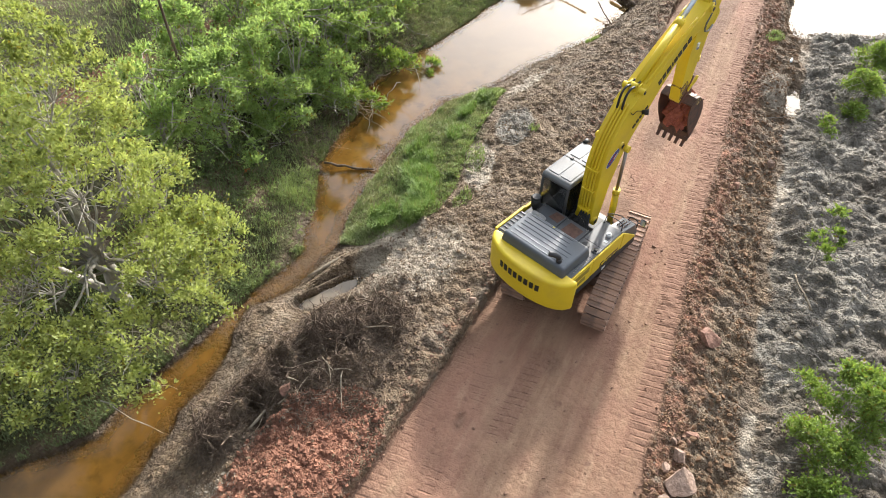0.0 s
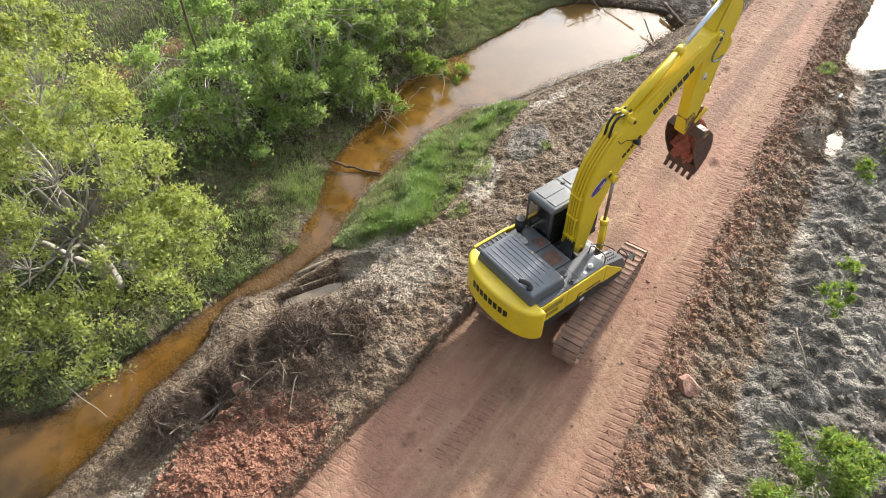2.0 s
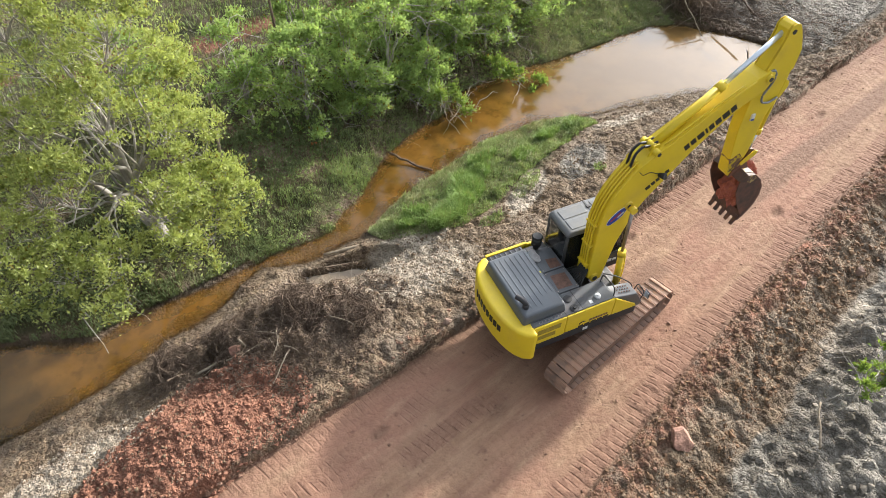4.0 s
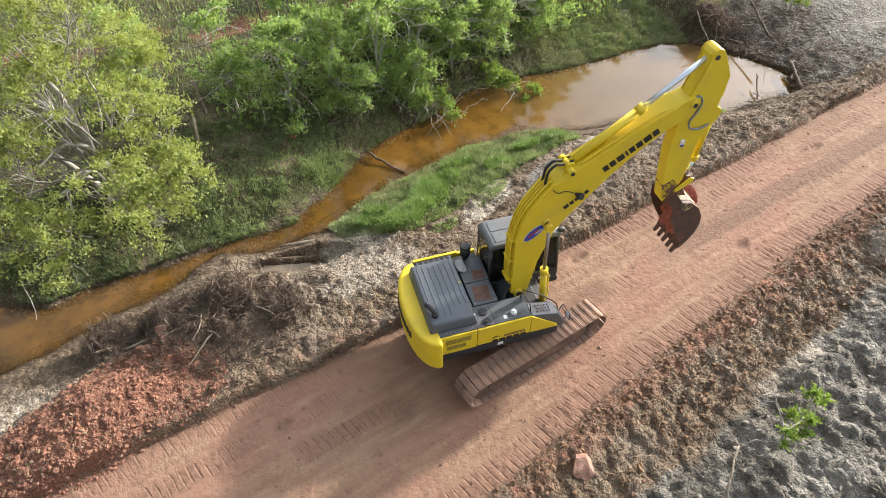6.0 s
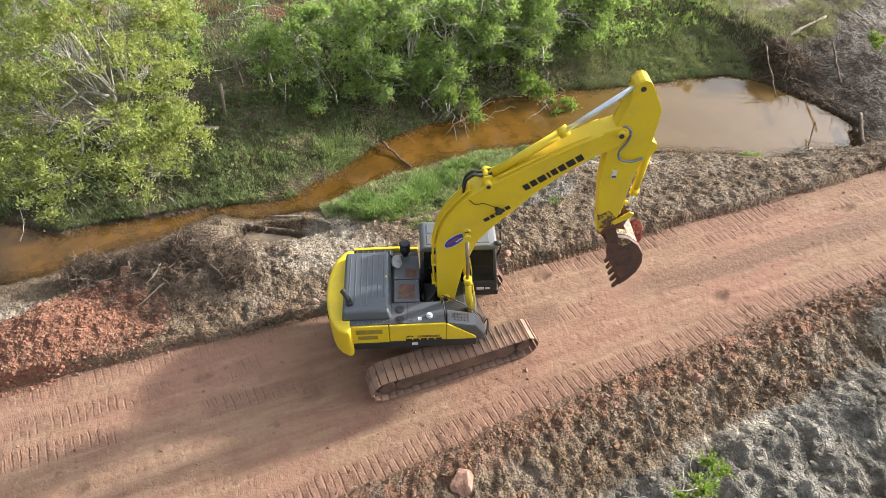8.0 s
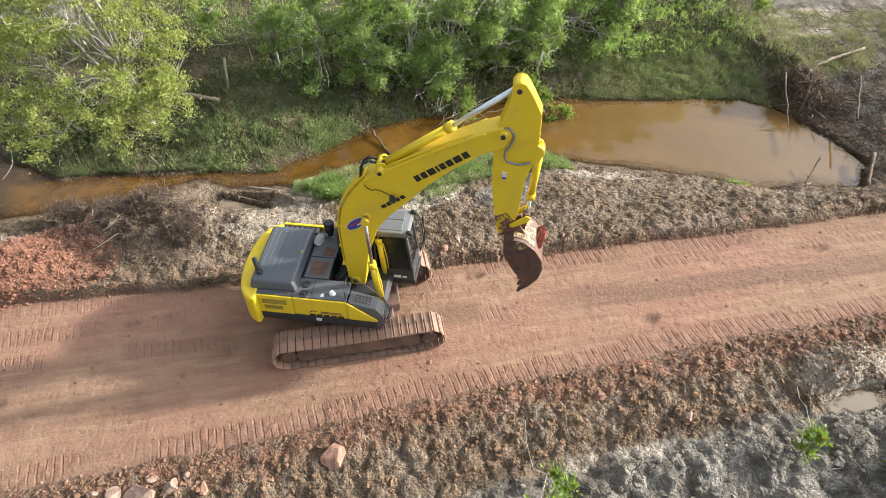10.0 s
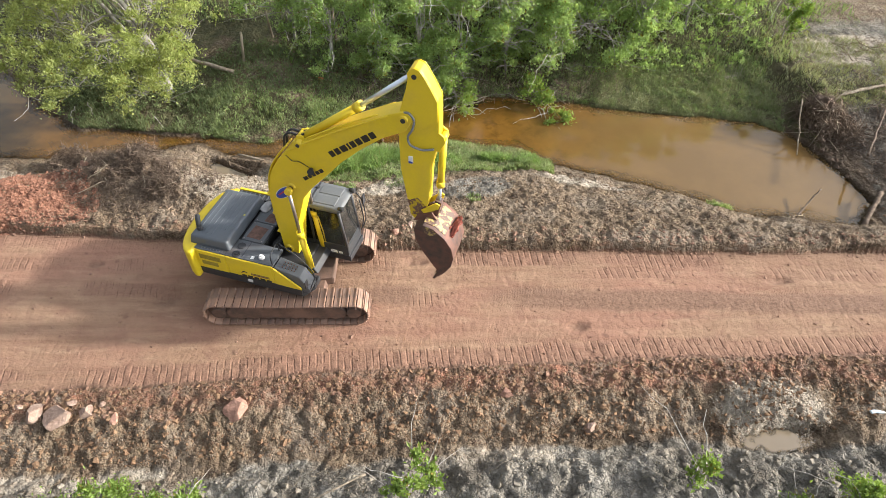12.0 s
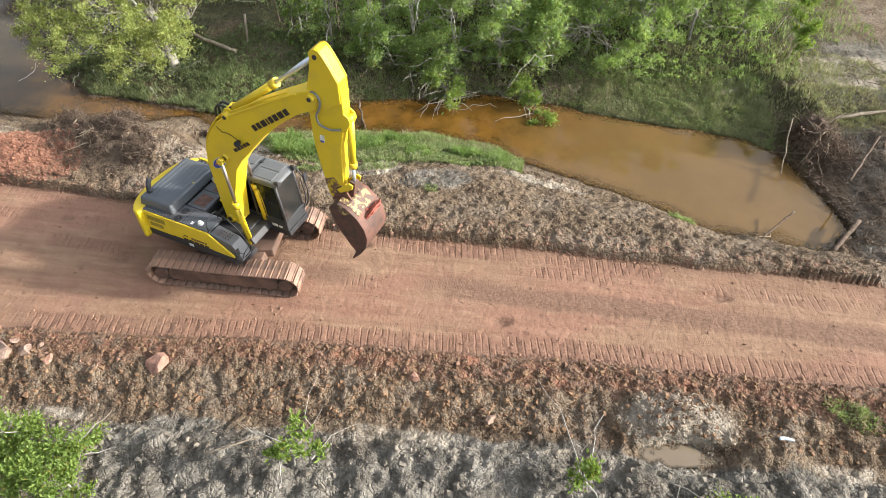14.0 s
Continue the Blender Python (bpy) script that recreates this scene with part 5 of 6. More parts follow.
# ---- plants ----
def leaf_cloud(rng, centres, spread, count, size, lift=0.5, flat=0.75):
    """Kite-shaped leaves about the centres: arrays of vertices and triangles."""
    c = centres[rng.integers(0, len(centres), count)]
    off = rng.normal(size=(count, 3))
    off /= np.linalg.norm(off, axis=1)[:, None] + 1e-6
    off *= np.abs(rng.normal(size=count) * 0.55 + 0.35)[:, None] * (spread * np.array([1, 1, flat]))
    at = c + off
    out = off + np.array([0, 0, 0.3])
    out /= np.linalg.norm(out, axis=1)[:, None] + 1e-6
    way = out * 0.8 + rng.normal(size=(count, 3)) * 0.6
    way /= np.linalg.norm(way, axis=1)[:, None]
    nor = np.array([0, 0, lift]) + 0.5 * out + rng.normal(size=(count, 3)) * 0.45
    side = np.cross(way, nor)
    side /= np.linalg.norm(side, axis=1)[:, None] + 1e-6
    nor = np.cross(side, way)
    s = (size * (0.6 + 0.8 * rng.random(count)))[:, None]
    tip = at + way * s - nor * s * 0.12
    mid = at + way * s * 0.5 + nor * s * 0.06
    l, r = mid + side * s * 0.25, mid - side * s * 0.25
    v = np.stack([at, l, tip, r], 1).reshape(-1, 3)
    k = np.arange(count)[:, None] * 4
    f = np.stack([k + np.array([0, 1, 2]), k + np.array([0, 2, 3])], 1).reshape(-1, 3)
    return v, f


def limb(rng, a, b, r0, r1, bend=0.12, n=7):
    a, b = np.asarray(a, float), np.asarray(b, float)
    t = np.linspace(0, 1, n)[:, None]
    length = np.linalg.norm(b - a)
    wave = np.cumsum(rng.normal(size=(n, 3)), 0) * bend * length / n
    wave -= wave[-1] * t
    pts = a + (b - a) * t + wave * np.sin(np.pi * t) ** 0.5
    pts[:, 2] += 0.08 * length * np.sin(np.pi * t[:, 0])
    return pts, np.linspace(r0, r1, n)


def tree(name, x, y, tall, crowns, leaves, size, leaf_mat, seed, label, category="tree", trunk_r=0.1, group="", fork=0.35, bark_mat=None, lean=(0, 0), z=None, clump=0.5, bare=0, boughs=()):
    """crowns: rows of centre offset x, y, z and radii x, y, z, from the trunk's foot; boughs: bare limbs, each its points and thickness."""
    rng = np.random.default_rng(seed)
    base_z = height(x, y) - 0.05 if z is None else z
    root = thing(name, (x, y, base_z), label, category, group)
    stem, wood = Pile(), Pile()
    top = np.array([lean[0], lean[1], tall * fork])
    p, r = limb(rng, (0, 0, -0.1), top, trunk_r * 1.25, trunk_r * 0.75, 0.1)
    stem.add(*tube_arrays(p, r, 8))
    centres = []
    vol = np.array([rx * ry * rz for *_, rx, ry, rz in crowns]) ** 0.67
    for (cx, cy, cz, rx, ry, rz), share in zip(crowns, vol / vol.sum()):
        n = max(5, int(share * leaves / 120))
        d = rng.normal(size=(n, 3))
        d /= np.linalg.norm(d, axis=1)[:, None]
        d[:, 2] = np.where(d[:, 2] < -0.55, -d[:, 2], d[:, 2])
        rad = 0.45 + 0.6 * rng.random(n) ** 0.6
        c = np.array([cx, cy, cz]) + d * rad[:, None] * np.array([rx, ry, rz])
        centres.append(c)
        mid = np.array([cx, cy, cz - 0.35 * rz])
        start = top * (0.55 + 0.45 * rng.random())
        p, r = limb(rng, start, mid, trunk_r * (0.22 if boughs else 0.42), trunk_r * (0.09 if boughs else 0.2), 0.26)
        wood.add(*tube_arrays(p, r, 6))
        for q in c:
            k = 2 + int(np.argmin(np.linalg.norm(p[2:] - q, axis=1) * (0.6 + 0.9 * rng.random(len(p) - 2))))
            pp, rr = limb(rng, p[k], q, min(0.012, trunk_r * 0.12), 0.004, 0.30, 6)
            wood.add(*tube_arrays(pp, rr, 4))
    for pts, r0, r1 in boughs:
        way = np.array(pts, float)
        fine_t = np.linspace(0, len(way) - 1, 4 * len(way))
        way = np.stack([np.interp(fine_t, np.arange(len(way)), way[:, k]) for k in range(3)], 1)
        way[1:-1] = 0.25 * way[:-2] + 0.5 * way[1:-1] + 0.25 * way[2:]
        way[1:-1] += rng.normal(size=way[1:-1].shape) * 0.025
        wood.add(*tube_arrays(way, np.linspace(r0, r1 * 0.35, len(way)), 8))
    for _ in range(bare):     # dead twigs low in the crown
        cx, cy, cz, rx, ry, rz = crowns[rng.integers(len(crowns))]
        a = np.array([cx, cy, max(0.1, cz - rz)]) + rng.normal(size=3) * np.array([rx, ry, rz]) * 0.4
        b = a + rng.normal(size=3) * np.array([0.9, 0.9, 0.35])
        pp, rr = limb(rng, a, b, 0.018, 0.005, 0.3, 6)
        wood.add(*tube_arrays(pp, rr, 4))
    for part_name, pile in (("trunk", stem), ("branches", wood)):
        ob = pile.make(part_name, bark_mat or BARK, True)
        ob.parent = root
        tagged(ob, kind="stuff" if part_name == "branches" else "")
    v, f = leaf_cloud(rng, np.concatenate(centres), clump, leaves, size)
    crown = soup("crown", v, f, leaf_mat)
    crown.parent = root
    return root


def random_crowns(rng, tall, wide, low=0.25, n=6):
    """Many uneven sprays about a stem, wider below than above."""
    rows = []
    for k in range(2 * n):
        a = rng.random() * 6.28
        h = low + (0.98 - low) * rng.random() ** 1.15
        d = wide * (0.95 * rng.random() ** 0.7) * (1.12 - 0.75 * h)
        r = wide * (0.20 + 0.24 * rng.random()) * (1.1 - 0.4 * h)
        rows.append((math.cos(a) * d, math.sin(a) * d, tall * h, r * (0.8 + 0.5 * rng.random()), r * (0.8 + 0.5 * rng.random()), r * (0.5 + 0.5 * rng.random())))
    return rows


# the tall tree at the bend of the creek
tree("tree", -7.3, 11.4, 9.0,
     [(-1.9, -3.0, 2.5, 1.6, 1.4, 0.9), (0.7, -3.2, 2.3, 1.3, 1.1, 0.9), (1.5, -2.3, 2.7, 1.1, 1.1, 0.9), (-3.0, -2.6, 2.7, 1.4, 1.3, 1.0), (-3.8, -1.2, 3.2, 1.4, 1.5, 1.2), (-0.4, -2.8, 3.4, 1.3, 1.2, 0.9),
      (-3.6, 0.4, 5.2, 1.6, 1.6, 1.1), (1.1, -2.4, 2.6, 1.5, 1.4, 1.3), (1.9, -0.8, 3.2, 1.2, 1.3, 1.0), (1.2, -1.2, 4.7, 1.3, 1.3, 0.9), (-2.6, -1.2, 4.2, 1.8, 1.6, 1.1),
      (1.0, 1.0, 5.6, 1.8, 1.6, 1.1), (-0.6, -1.8, 5.9, 1.6, 1.5, 1.0), (-2.4, 1.0, 5.8, 1.7, 1.6, 1.0), (0.6, -0.4, 7.3, 1.7, 1.6, 1.0), (-1.4, 0.2, 7.8, 1.5, 1.5, 0.9), (1.9, 0.8, 4.8, 1.2, 1.3, 0.9),
      (-1.0, 0.7, 8.9, 1.6, 1.5, 0.9), (-3.1, 0.9, 7.3, 1.6, 1.5, 1.0), (0.9, 1.3, 8.3, 1.4, 1.3, 0.8), (0.3, -1.0, 1.3, 0.9, 0.7, 0.7)],
     76000, 0.100, LEAF_TREE, 5, "tall spreading tree with pale forked trunk and yellow-green leaves", trunk_r=0.20, fork=0.34, lean=(-0.2, -0.25), clump=0.32, bare=30,
     boughs=(([(-0.2, -0.25, 2.9), (-0.3, -1.0, 5.6), (-0.75, -1.5, 7.4)], 0.12, 0.05), ([(-0.15, -0.25, 2.8), (0.55, -1.5, 4.5), (0.45, -1.9, 6.5)], 0.10, 0.04),
             ([(-0.1, -0.2, 2.2), (-0.27, -0.55, 3.5), (-0.9, -0.6, 3.85), (-1.6, -0.9, 3.7), (-2.2, -1.5, 3.2)], 0.085, 0.04), ([(-0.2, -0.3, 2.6), (-0.45, -0.4, 2.45), (0.0, -1.2, 2.0), (0.25, -1.7, 1.3)], 0.08, 0.04),
             ([(-0.45, -0.4, 2.5), (-0.9, -1.1, 3.1), (-1.2, -1.75, 3.3), (-1.4, -2.2, 2.6)], 0.06, 0.03), ([(0, 0, 0.4), (-0.9, 0.3, 2.4), (-1.9, 0.2, 4.4), (-2.4, 0.3, 6.2)], 0.13, 0.05), ([(-0.1, -0.1, 2.0), (-0.5, -0.3, 4.2), (-1.1, -0.2, 6.6)], 0.09, 0.04)))

WOODS = "trees along the far bank"
rng = np.random.default_rng(77)
for x, y, tall, wide, leaves in ((-2.2, 14.2, 4.6, 1.5, 5200), (-0.4, 13.2, 4.4, 1.7, 7200), (1.6, 12.9, 4.0, 1.8, 8200), (3.4, 12.9, 4.6, 2.0, 9500), (5.3, 12.7, 4.0, 2.0, 9500), (7.2, 13.1, 4.4, 2.0, 9500), (9.2, 13.2, 3.8, 1.9, 8600),
                                 (11.0, 14.2, 4.5, 2.2, 10500), (13.3, 14.6, 4.6, 2.3, 10500), (15.6, 15.4, 4.6, 2.2, 9500), (17.9, 16.2, 4.2, 1.8, 7000)):
    tree("tree", x, y, tall, random_crowns(rng, tall, wide, 0.10, 9), int(leaves * 1.25), 0.118, LEAF_WOOD, int(x * 10) + 500,
         "leafy bank tree with bare twigs hanging low", trunk_r=0.06, group=WOODS, clump=0.31, bare=45)
for x, y, tall, wide, leaves in ((4.6, 16.2, 5.2, 2.1, 6500), (8.0, 16.6, 5.4, 2.1, 6500), (11.4, 18.0, 5.2, 2.1, 5600), (15.2, 19.4, 5.0, 2.0, 5000), (-5.0, 17.0, 4.2, 1.5, 3600), (-10.8, 17.5, 6.0, 2.2, 5200),
                                 (-14.5, 19.5, 6.0, 2.4, 4200), (1.4, 16.2, 4.4, 1.7, 4800), (12.0, 23.0, 5.5, 2.3, 3600), (17.5, 22.5, 5.0, 2.2, 3200), (7.0, 22.0, 5.5, 2.2, 3400), (22.5, 21.5, 5.0, 2.0, 3000), (19.2, 19.2, 4.2, 1.5, 3000)):
    tree("tree", x, y, tall, random_crowns(rng, tall, wide, 0.15, 7), int(leaves * 1.2), 0.145, LEAF_WOOD, int(x * 10) + 900,
         "leafy tree in the wood behind the creek", trunk_r=0.07, group="trees behind the bank", clump=0.38, bare=8)
# bough over the water
tree("shrub", 8.6, 11.4, 1.5, [(-0.3, 0.2, 0.9, 0.7, 0.6, 0.45), (0.2, -0.6, 0.6, 0.6, 0.7, 0.35), (0.7, -1.1, 0.35, 0.5, 0.6, 0.25)], 2400, 0.13, LEAF_BUSH, 31,
     "leafy shrub leaning out over the pond", "shrub", 0.03, clump=0.26, bare=20)
tree("shrub", 5.0, 11.3, 1.4, [(0, 0, 0.8, 0.7, 0.6, 0.5), (0.4, -0.6, 0.45, 0.6, 0.5, 0.35)], 1700, 0.13, LEAF_BUSH, 32, "leafy shrub leaning over the creek", "shrub", 0.03, clump=0.26, bare=24)

tree("shrub", 19.7, 14.4, 2.8, [(0, 0, 0.9, 0.6, 0.6, 0.5), (0.2, -0.1, 1.6, 0.6, 0.6, 0.5), (-0.1, 0.1, 2.3, 0.5, 0.5, 0.45)], 2600, 0.13, LEAF_BUSH, 33, "narrow bright green shrub at the wood's end", "shrub", 0.03, clump=0.26, bare=4)

BUSHES = "green bushes on the grey mud"
for x, y, tall, wide, leaves, seed in ((-1.6, -7.6, 1.75, 1.3, 4600, 41), (-3.1, -7.1, 1.25, 1.0, 2600, 42), (-4.6, -7.3, 1.0, 0.95, 2400, 43), (13.9, -6.9, 1.0, 0.95, 2300, 44), (12.6, -6.8, 0.7, 0.6, 900, 45), (16.4, -7.3, 1.2, 1.0, 2400, 46)):
    r2 = np.random.default_rng(seed)
    tree("bush", x, y, tall, random_crowns(r2, tall, wide, 0.3, 6), int(leaves * 1.7), 0.092, LEAF_BUSH, seed, "bright green leafy bush growing in grey mud", "bush", 0.025, BUSHES, clump=0.24, bare=6)
for x, y, tall, rows, leaves, seed in ((3.55, -6.4, 2.0, [(0.45, 0.1, 1.95, 0.30, 0.25, 0.22), (0.1, -0.15, 1.35, 0.26, 0.25, 0.2), (-0.15, -0.1, 0.85, 0.30, 0.28, 0.2), (0.55, 0.1, 0.65, 0.34, 0.3, 0.2)], 760, 51),
                                       (10.5, -5.95, 0.8, [(0, 0, 0.5, 0.32, 0.3, 0.3), (0.15, 0.1, 0.75, 0.2, 0.2, 0.15)], 420, 52),
                                       (23.9, 7.8, 1.4, [(0, 0, 0.8, 0.5, 0.4, 0.35), (0.4, -0.4, 0.6, 0.4, 0.35, 0.25), (-0.3, 0.4, 1.0, 0.35, 0.35, 0.25)], 900, 53)):
    tree("sapling", x, y, tall, rows, leaves, 0.12, LEAF_BUSH, seed, "sparse green sapling with thin leaning stems", "sapling", 0.025, clump=0.17, bare=7, lean=(0.15, 0.1))


def grass(name, label, count, seed, place, tall, wide, material, clump=0.0):
    """place(rng, n) gives x, y arrays. Bent blades of three triangles' outline, in tufts."""
    rng = np.random.default_rng(seed)
    x, y = place(rng, count)
    n = len(x)
    z = heights(x, y) - 0.02
    keep = z > WATER - 0.12
    x, y, z = x[keep], y[keep], z[keep]
    n = len(x)
    h = tall * (0.45 + 0.75 * rng.random(n)) * (0.9 + 0.9 * fbm(x, y, 0.7, 2, seed)).clip(0.25, 2)
    a = rng.random(n) * 6.283
    lean = 0.12 + 0.6 * rng.random(n)
    dx, dy = np.cos(a), np.sin(a)
    w = wide * (0.7 + 0.6 * rng.random(n))
    base = np.stack([x, y, z], 1)
    side = np.stack([-dy, dx, 0 * x], 1) * w[:, None]
    mid = base + np.stack([dx * h * lean * 0.35, dy * h * lean * 0.35, h * 0.62], 1)
    tip = base + np.stack([dx * h * lean, dy * h * lean, h * (1.0 - 0.35 * lean)], 1)
    v = np.stack([base - side, base + side, mid + side * 0.8, mid - side * 0.8, tip], 1).reshape(-1, 3)
    k = np.arange(n)[:, None] * 5
    f = np.stack([k + np.array([0, 1, 2]), k + np.array([0, 2, 3]), k + np.array([3, 2, 4])], 1).reshape(-1, 3)
    return tagged(soup(name, v, f, material), label, "grass", kind="stuff")


def in_spots(rows):
    def place(rng, n):
        areas = np.array([r[2] * r[3] for r in rows])
        pick = rng.choice(len(rows), n, p=areas / areas.sum())
        rr, aa = rng.random(n) ** 0.55, rng.random(n) * 6.283
        rows_a = np.array(rows)[pick]
        u, v = rr * np.cos(aa) * rows_a[:, 2], rr * np.sin(aa) * rows_a[:, 3]
        t = np.radians(rows_a[:, 4])
        return rows_a[:, 0] + u * np.cos(t) - v * np.sin(t), rows_a[:, 1] + u * np.sin(t) + v * np.cos(t)
    return place


def on_spit(low):
    """From the bare clay down to the waterline; low: how far up the bank it reaches."""
    def place(rng, n):
        x = -1.8 + 10.4 * rng.random(n)
        lo = np.interp(x, [-1.8, -0.9, 0, 1.5, 3.5, 6, 8.6], [6.5, 5.6, 4.9, 4.9, 5.5, 5.8, 6.1]) + 0.5 * (1 - low)
        hi = bank_near(x) + 0.12
        y = lo + (hi - lo) * rng.random(n)
        keep = fbm(x, y, 0.9, 3, 133) + 0.5 * rng.random(n) + 1.5 * np.minimum(y - lo, 0.3) > 0.1
        return x[keep], y[keep]
    return place


def along_far_bank(x0, x1, d0, d1, thin=-0.2, seed=61):
    def place(rng, n):
        x = x0 + (x1 - x0) * rng.random(n)
        y = bank_far(x) + d0 + (d1 - d0) * rng.random(n) ** 1.3
        keep = fbm(x, y, 1.3, 3, seed) + 0.3 * rng.random(n) > thin
        return x[keep], y[keep]
    return place


grass("grass", "lush fine grass on the spit beside the creek", 36000, 61, on_spit(1.0), 0.20, 0.010, GRASS)
grass("grass", "taller bright grass tufts on the spit", 15000, 62, in_spots([(1.3, 6.3, 1.0, 0.7, 10), (2.4, 6.9, 0.8, 0.5, 0), (0.3, 5.7, 0.6, 0.5, 0), (4.6, 6.4, 0.5, 0.35, 0), (6.4, 6.9, 0.6, 0.3, 0), (7.6, 6.6, 0.5, 0.35, 0), (3.6, 7.6, 0.7, 0.3, 0), (-0.6, 6.6, 0.6, 0.5, 0), (-0.2, 5.6, 0.5, 0.4, 0)]), 0.40, 0.010, GRASS_BRIGHT)
grass("grass", "dull dry grass between the tufts on the spit", 16000, 71, on_spit(0.6), 0.19, 0.010, GRASS_DRY)
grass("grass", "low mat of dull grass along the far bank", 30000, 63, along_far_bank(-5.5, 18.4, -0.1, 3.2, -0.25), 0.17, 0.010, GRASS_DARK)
grass("grass", "green grass on the creek's far bank", 14000, 64, along_far_bank(-5, 6, 0.0, 2.3, 0.05, 65), 0.28, 0.011, GRASS)
grass("grass", "grass on the pond's far shore", 9000, 66, along_far_bank(10, 18.6, 0.9, 3.8, -0.05, 67), 0.20, 0.011, GRASS)
grass("grass", "dull grass on the pond's far shore", 26000, 72, along_far_bank(10, 18.7, 0.1, 4.2, -0.2, 73), 0.17, 0.011, GRASS_DRY)
grass("grass", "thin grass east of the pond", 12000, 74, in_spots([(21.8, 10.4, 2.2, 0.8, 0), (21.2, 11.2, 3.0, 1.3, 0), (20.4, 13.8, 3.0, 1.2, 0), (25.0, 12.6, 2.0, 1.6, 0)]), 0.20, 0.011, GRASS_DRY)
grass("grass", "rough meadow grass behind the wood", 26000, 68, lambda r, n: (-18 + 42 * r.random(n), 16 + 16 * r.random(n)), 0.32, 0.02, GRASS)
grass("undergrowth", "dim undergrowth below the trees", 9000, 69, lambda r, n: (-1 + 21 * r.random(n), 12.6 + 6 * r.random(n)), 0.34, 0.016, GRASS)
grass("grass", "sparse grass tufts on the spoil bank", 2200, 70, in_spots([(3.2, 5.0, 0.9, 0.35, 20), (14.2, 4.2, 0.5, 0.3, 0), (5.5, 3.7, 0.25, 0.2, 0), (17.5, -3.3, 0.8, 0.35, -20), (0.9, 4.4, 0.5, 0.3, 0)]), 0.16, 0.010, GRASS)


def weeds(name, label, count, seed, place, size, material, lift=0.12):
    """Low broad-leaved plants in loose tufts."""
    rng = np.random.default_rng(seed)
    x, y = place(rng, count // 9)
    z = heights(x, y)
    keep = z > WATER - 0.05
    c = np.stack([x, y, z + lift * rng.random(len(x))], 1)[keep]
    v, f = leaf_cloud(rng, c, 0.10, count, size, 0.9, 0.7)
    return tagged(soup(name, v, f, material), label, "weeds", kind="stuff")


weeds("weeds", "small-leaved weeds among the grass on the spit", 9000, 121, in_spots([(2.2, 6.5, 3.2, 1.4, 10), (6.0, 6.8, 2.2, 1.0, -4)]), 0.06, GRASS)
weeds("weeds", "low weeds on the creek's far bank", 24000, 122, along_far_bank(-5.5, 18.5, 0.05, 2.8, -0.1, 123), 0.07, GRASS)
weeds("weeds", "broad-leaved undergrowth below the trees", 12000, 124, lambda r, n: (-3 + 22 * r.random(n), 12.6 + 6 * r.random(n)), 0.13, LEAF_WOOD, 0.5)
# the tall tree's shade is coloured into the plants at its foot
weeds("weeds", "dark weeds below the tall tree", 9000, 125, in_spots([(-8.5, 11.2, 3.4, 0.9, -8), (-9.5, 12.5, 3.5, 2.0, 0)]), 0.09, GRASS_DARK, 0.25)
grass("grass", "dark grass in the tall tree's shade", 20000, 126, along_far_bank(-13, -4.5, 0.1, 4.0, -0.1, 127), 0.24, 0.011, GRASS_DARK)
grass("grass", "low grey-green growth on the pond's shore", 26000, 128, along_far_bank(11.0, 18.5, -0.05, 2.6, -0.4, 129), 0.14, 0.012, GRASS_DRY)
# shade between the trunks, carried by the dark blade colour
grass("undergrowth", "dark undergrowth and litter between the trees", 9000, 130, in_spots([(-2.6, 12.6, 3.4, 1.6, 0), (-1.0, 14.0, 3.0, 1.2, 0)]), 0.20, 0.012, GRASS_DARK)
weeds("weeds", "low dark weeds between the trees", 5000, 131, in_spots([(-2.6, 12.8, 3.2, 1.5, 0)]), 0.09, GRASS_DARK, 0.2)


# ---- dead wood, stones, clods ----
def stick_path(rng, a, way, length, wobble, n=7):
    way = np.asarray(way, float)
    way = way / np.linalg.norm(way)
    pts = [np.asarray(a, float)]
    for _ in range(n - 1):
        way = way + rng.normal(size=3) * wobble
        way /= np.linalg.norm(way)
        pts.append(pts[-1] + way * length / (n - 1))
    return np.array(pts)


def brush(name, label, count, seed, place, length, r0, material, lift=0.35, wobble=0.28, top=0.5):
    """A tangle of dead sticks and roots, heaped on the ground."""
    rng = np.random.default_rng(seed)
    pile = Pile()
    x, y = place(rng, count)
    z = heights(x, y)
    paths = []
    for k in range(len(x)):
        a = rng.random() * 6.283
        way = (math.cos(a), math.sin(a), rng.normal() * lift)
        l = length * (0.3 + 0.9 * rng.random() ** 1.5)
        paths.append(stick_path(rng, (x[k], y[k], z[k] + top * rng.random() ** 1.6), way, l, wobble))
    paths = np.array(paths)
    floor = heights(paths[..., 0].ravel(), paths[..., 1].ravel()).reshape(paths.shape[:2]) + 0.02
    paths[..., 2] = np.maximum(paths[..., 2], floor)
    for p in paths:
        r = r0 * (0.35 + 1.1 * rng.random() ** 2)
        pile.add(*tube_arrays(p, np.linspace(r, r * 0.3, len(p)), 3))
    return tagged(pile.make(name, material, True), label, "brushwood", kind="stuff")


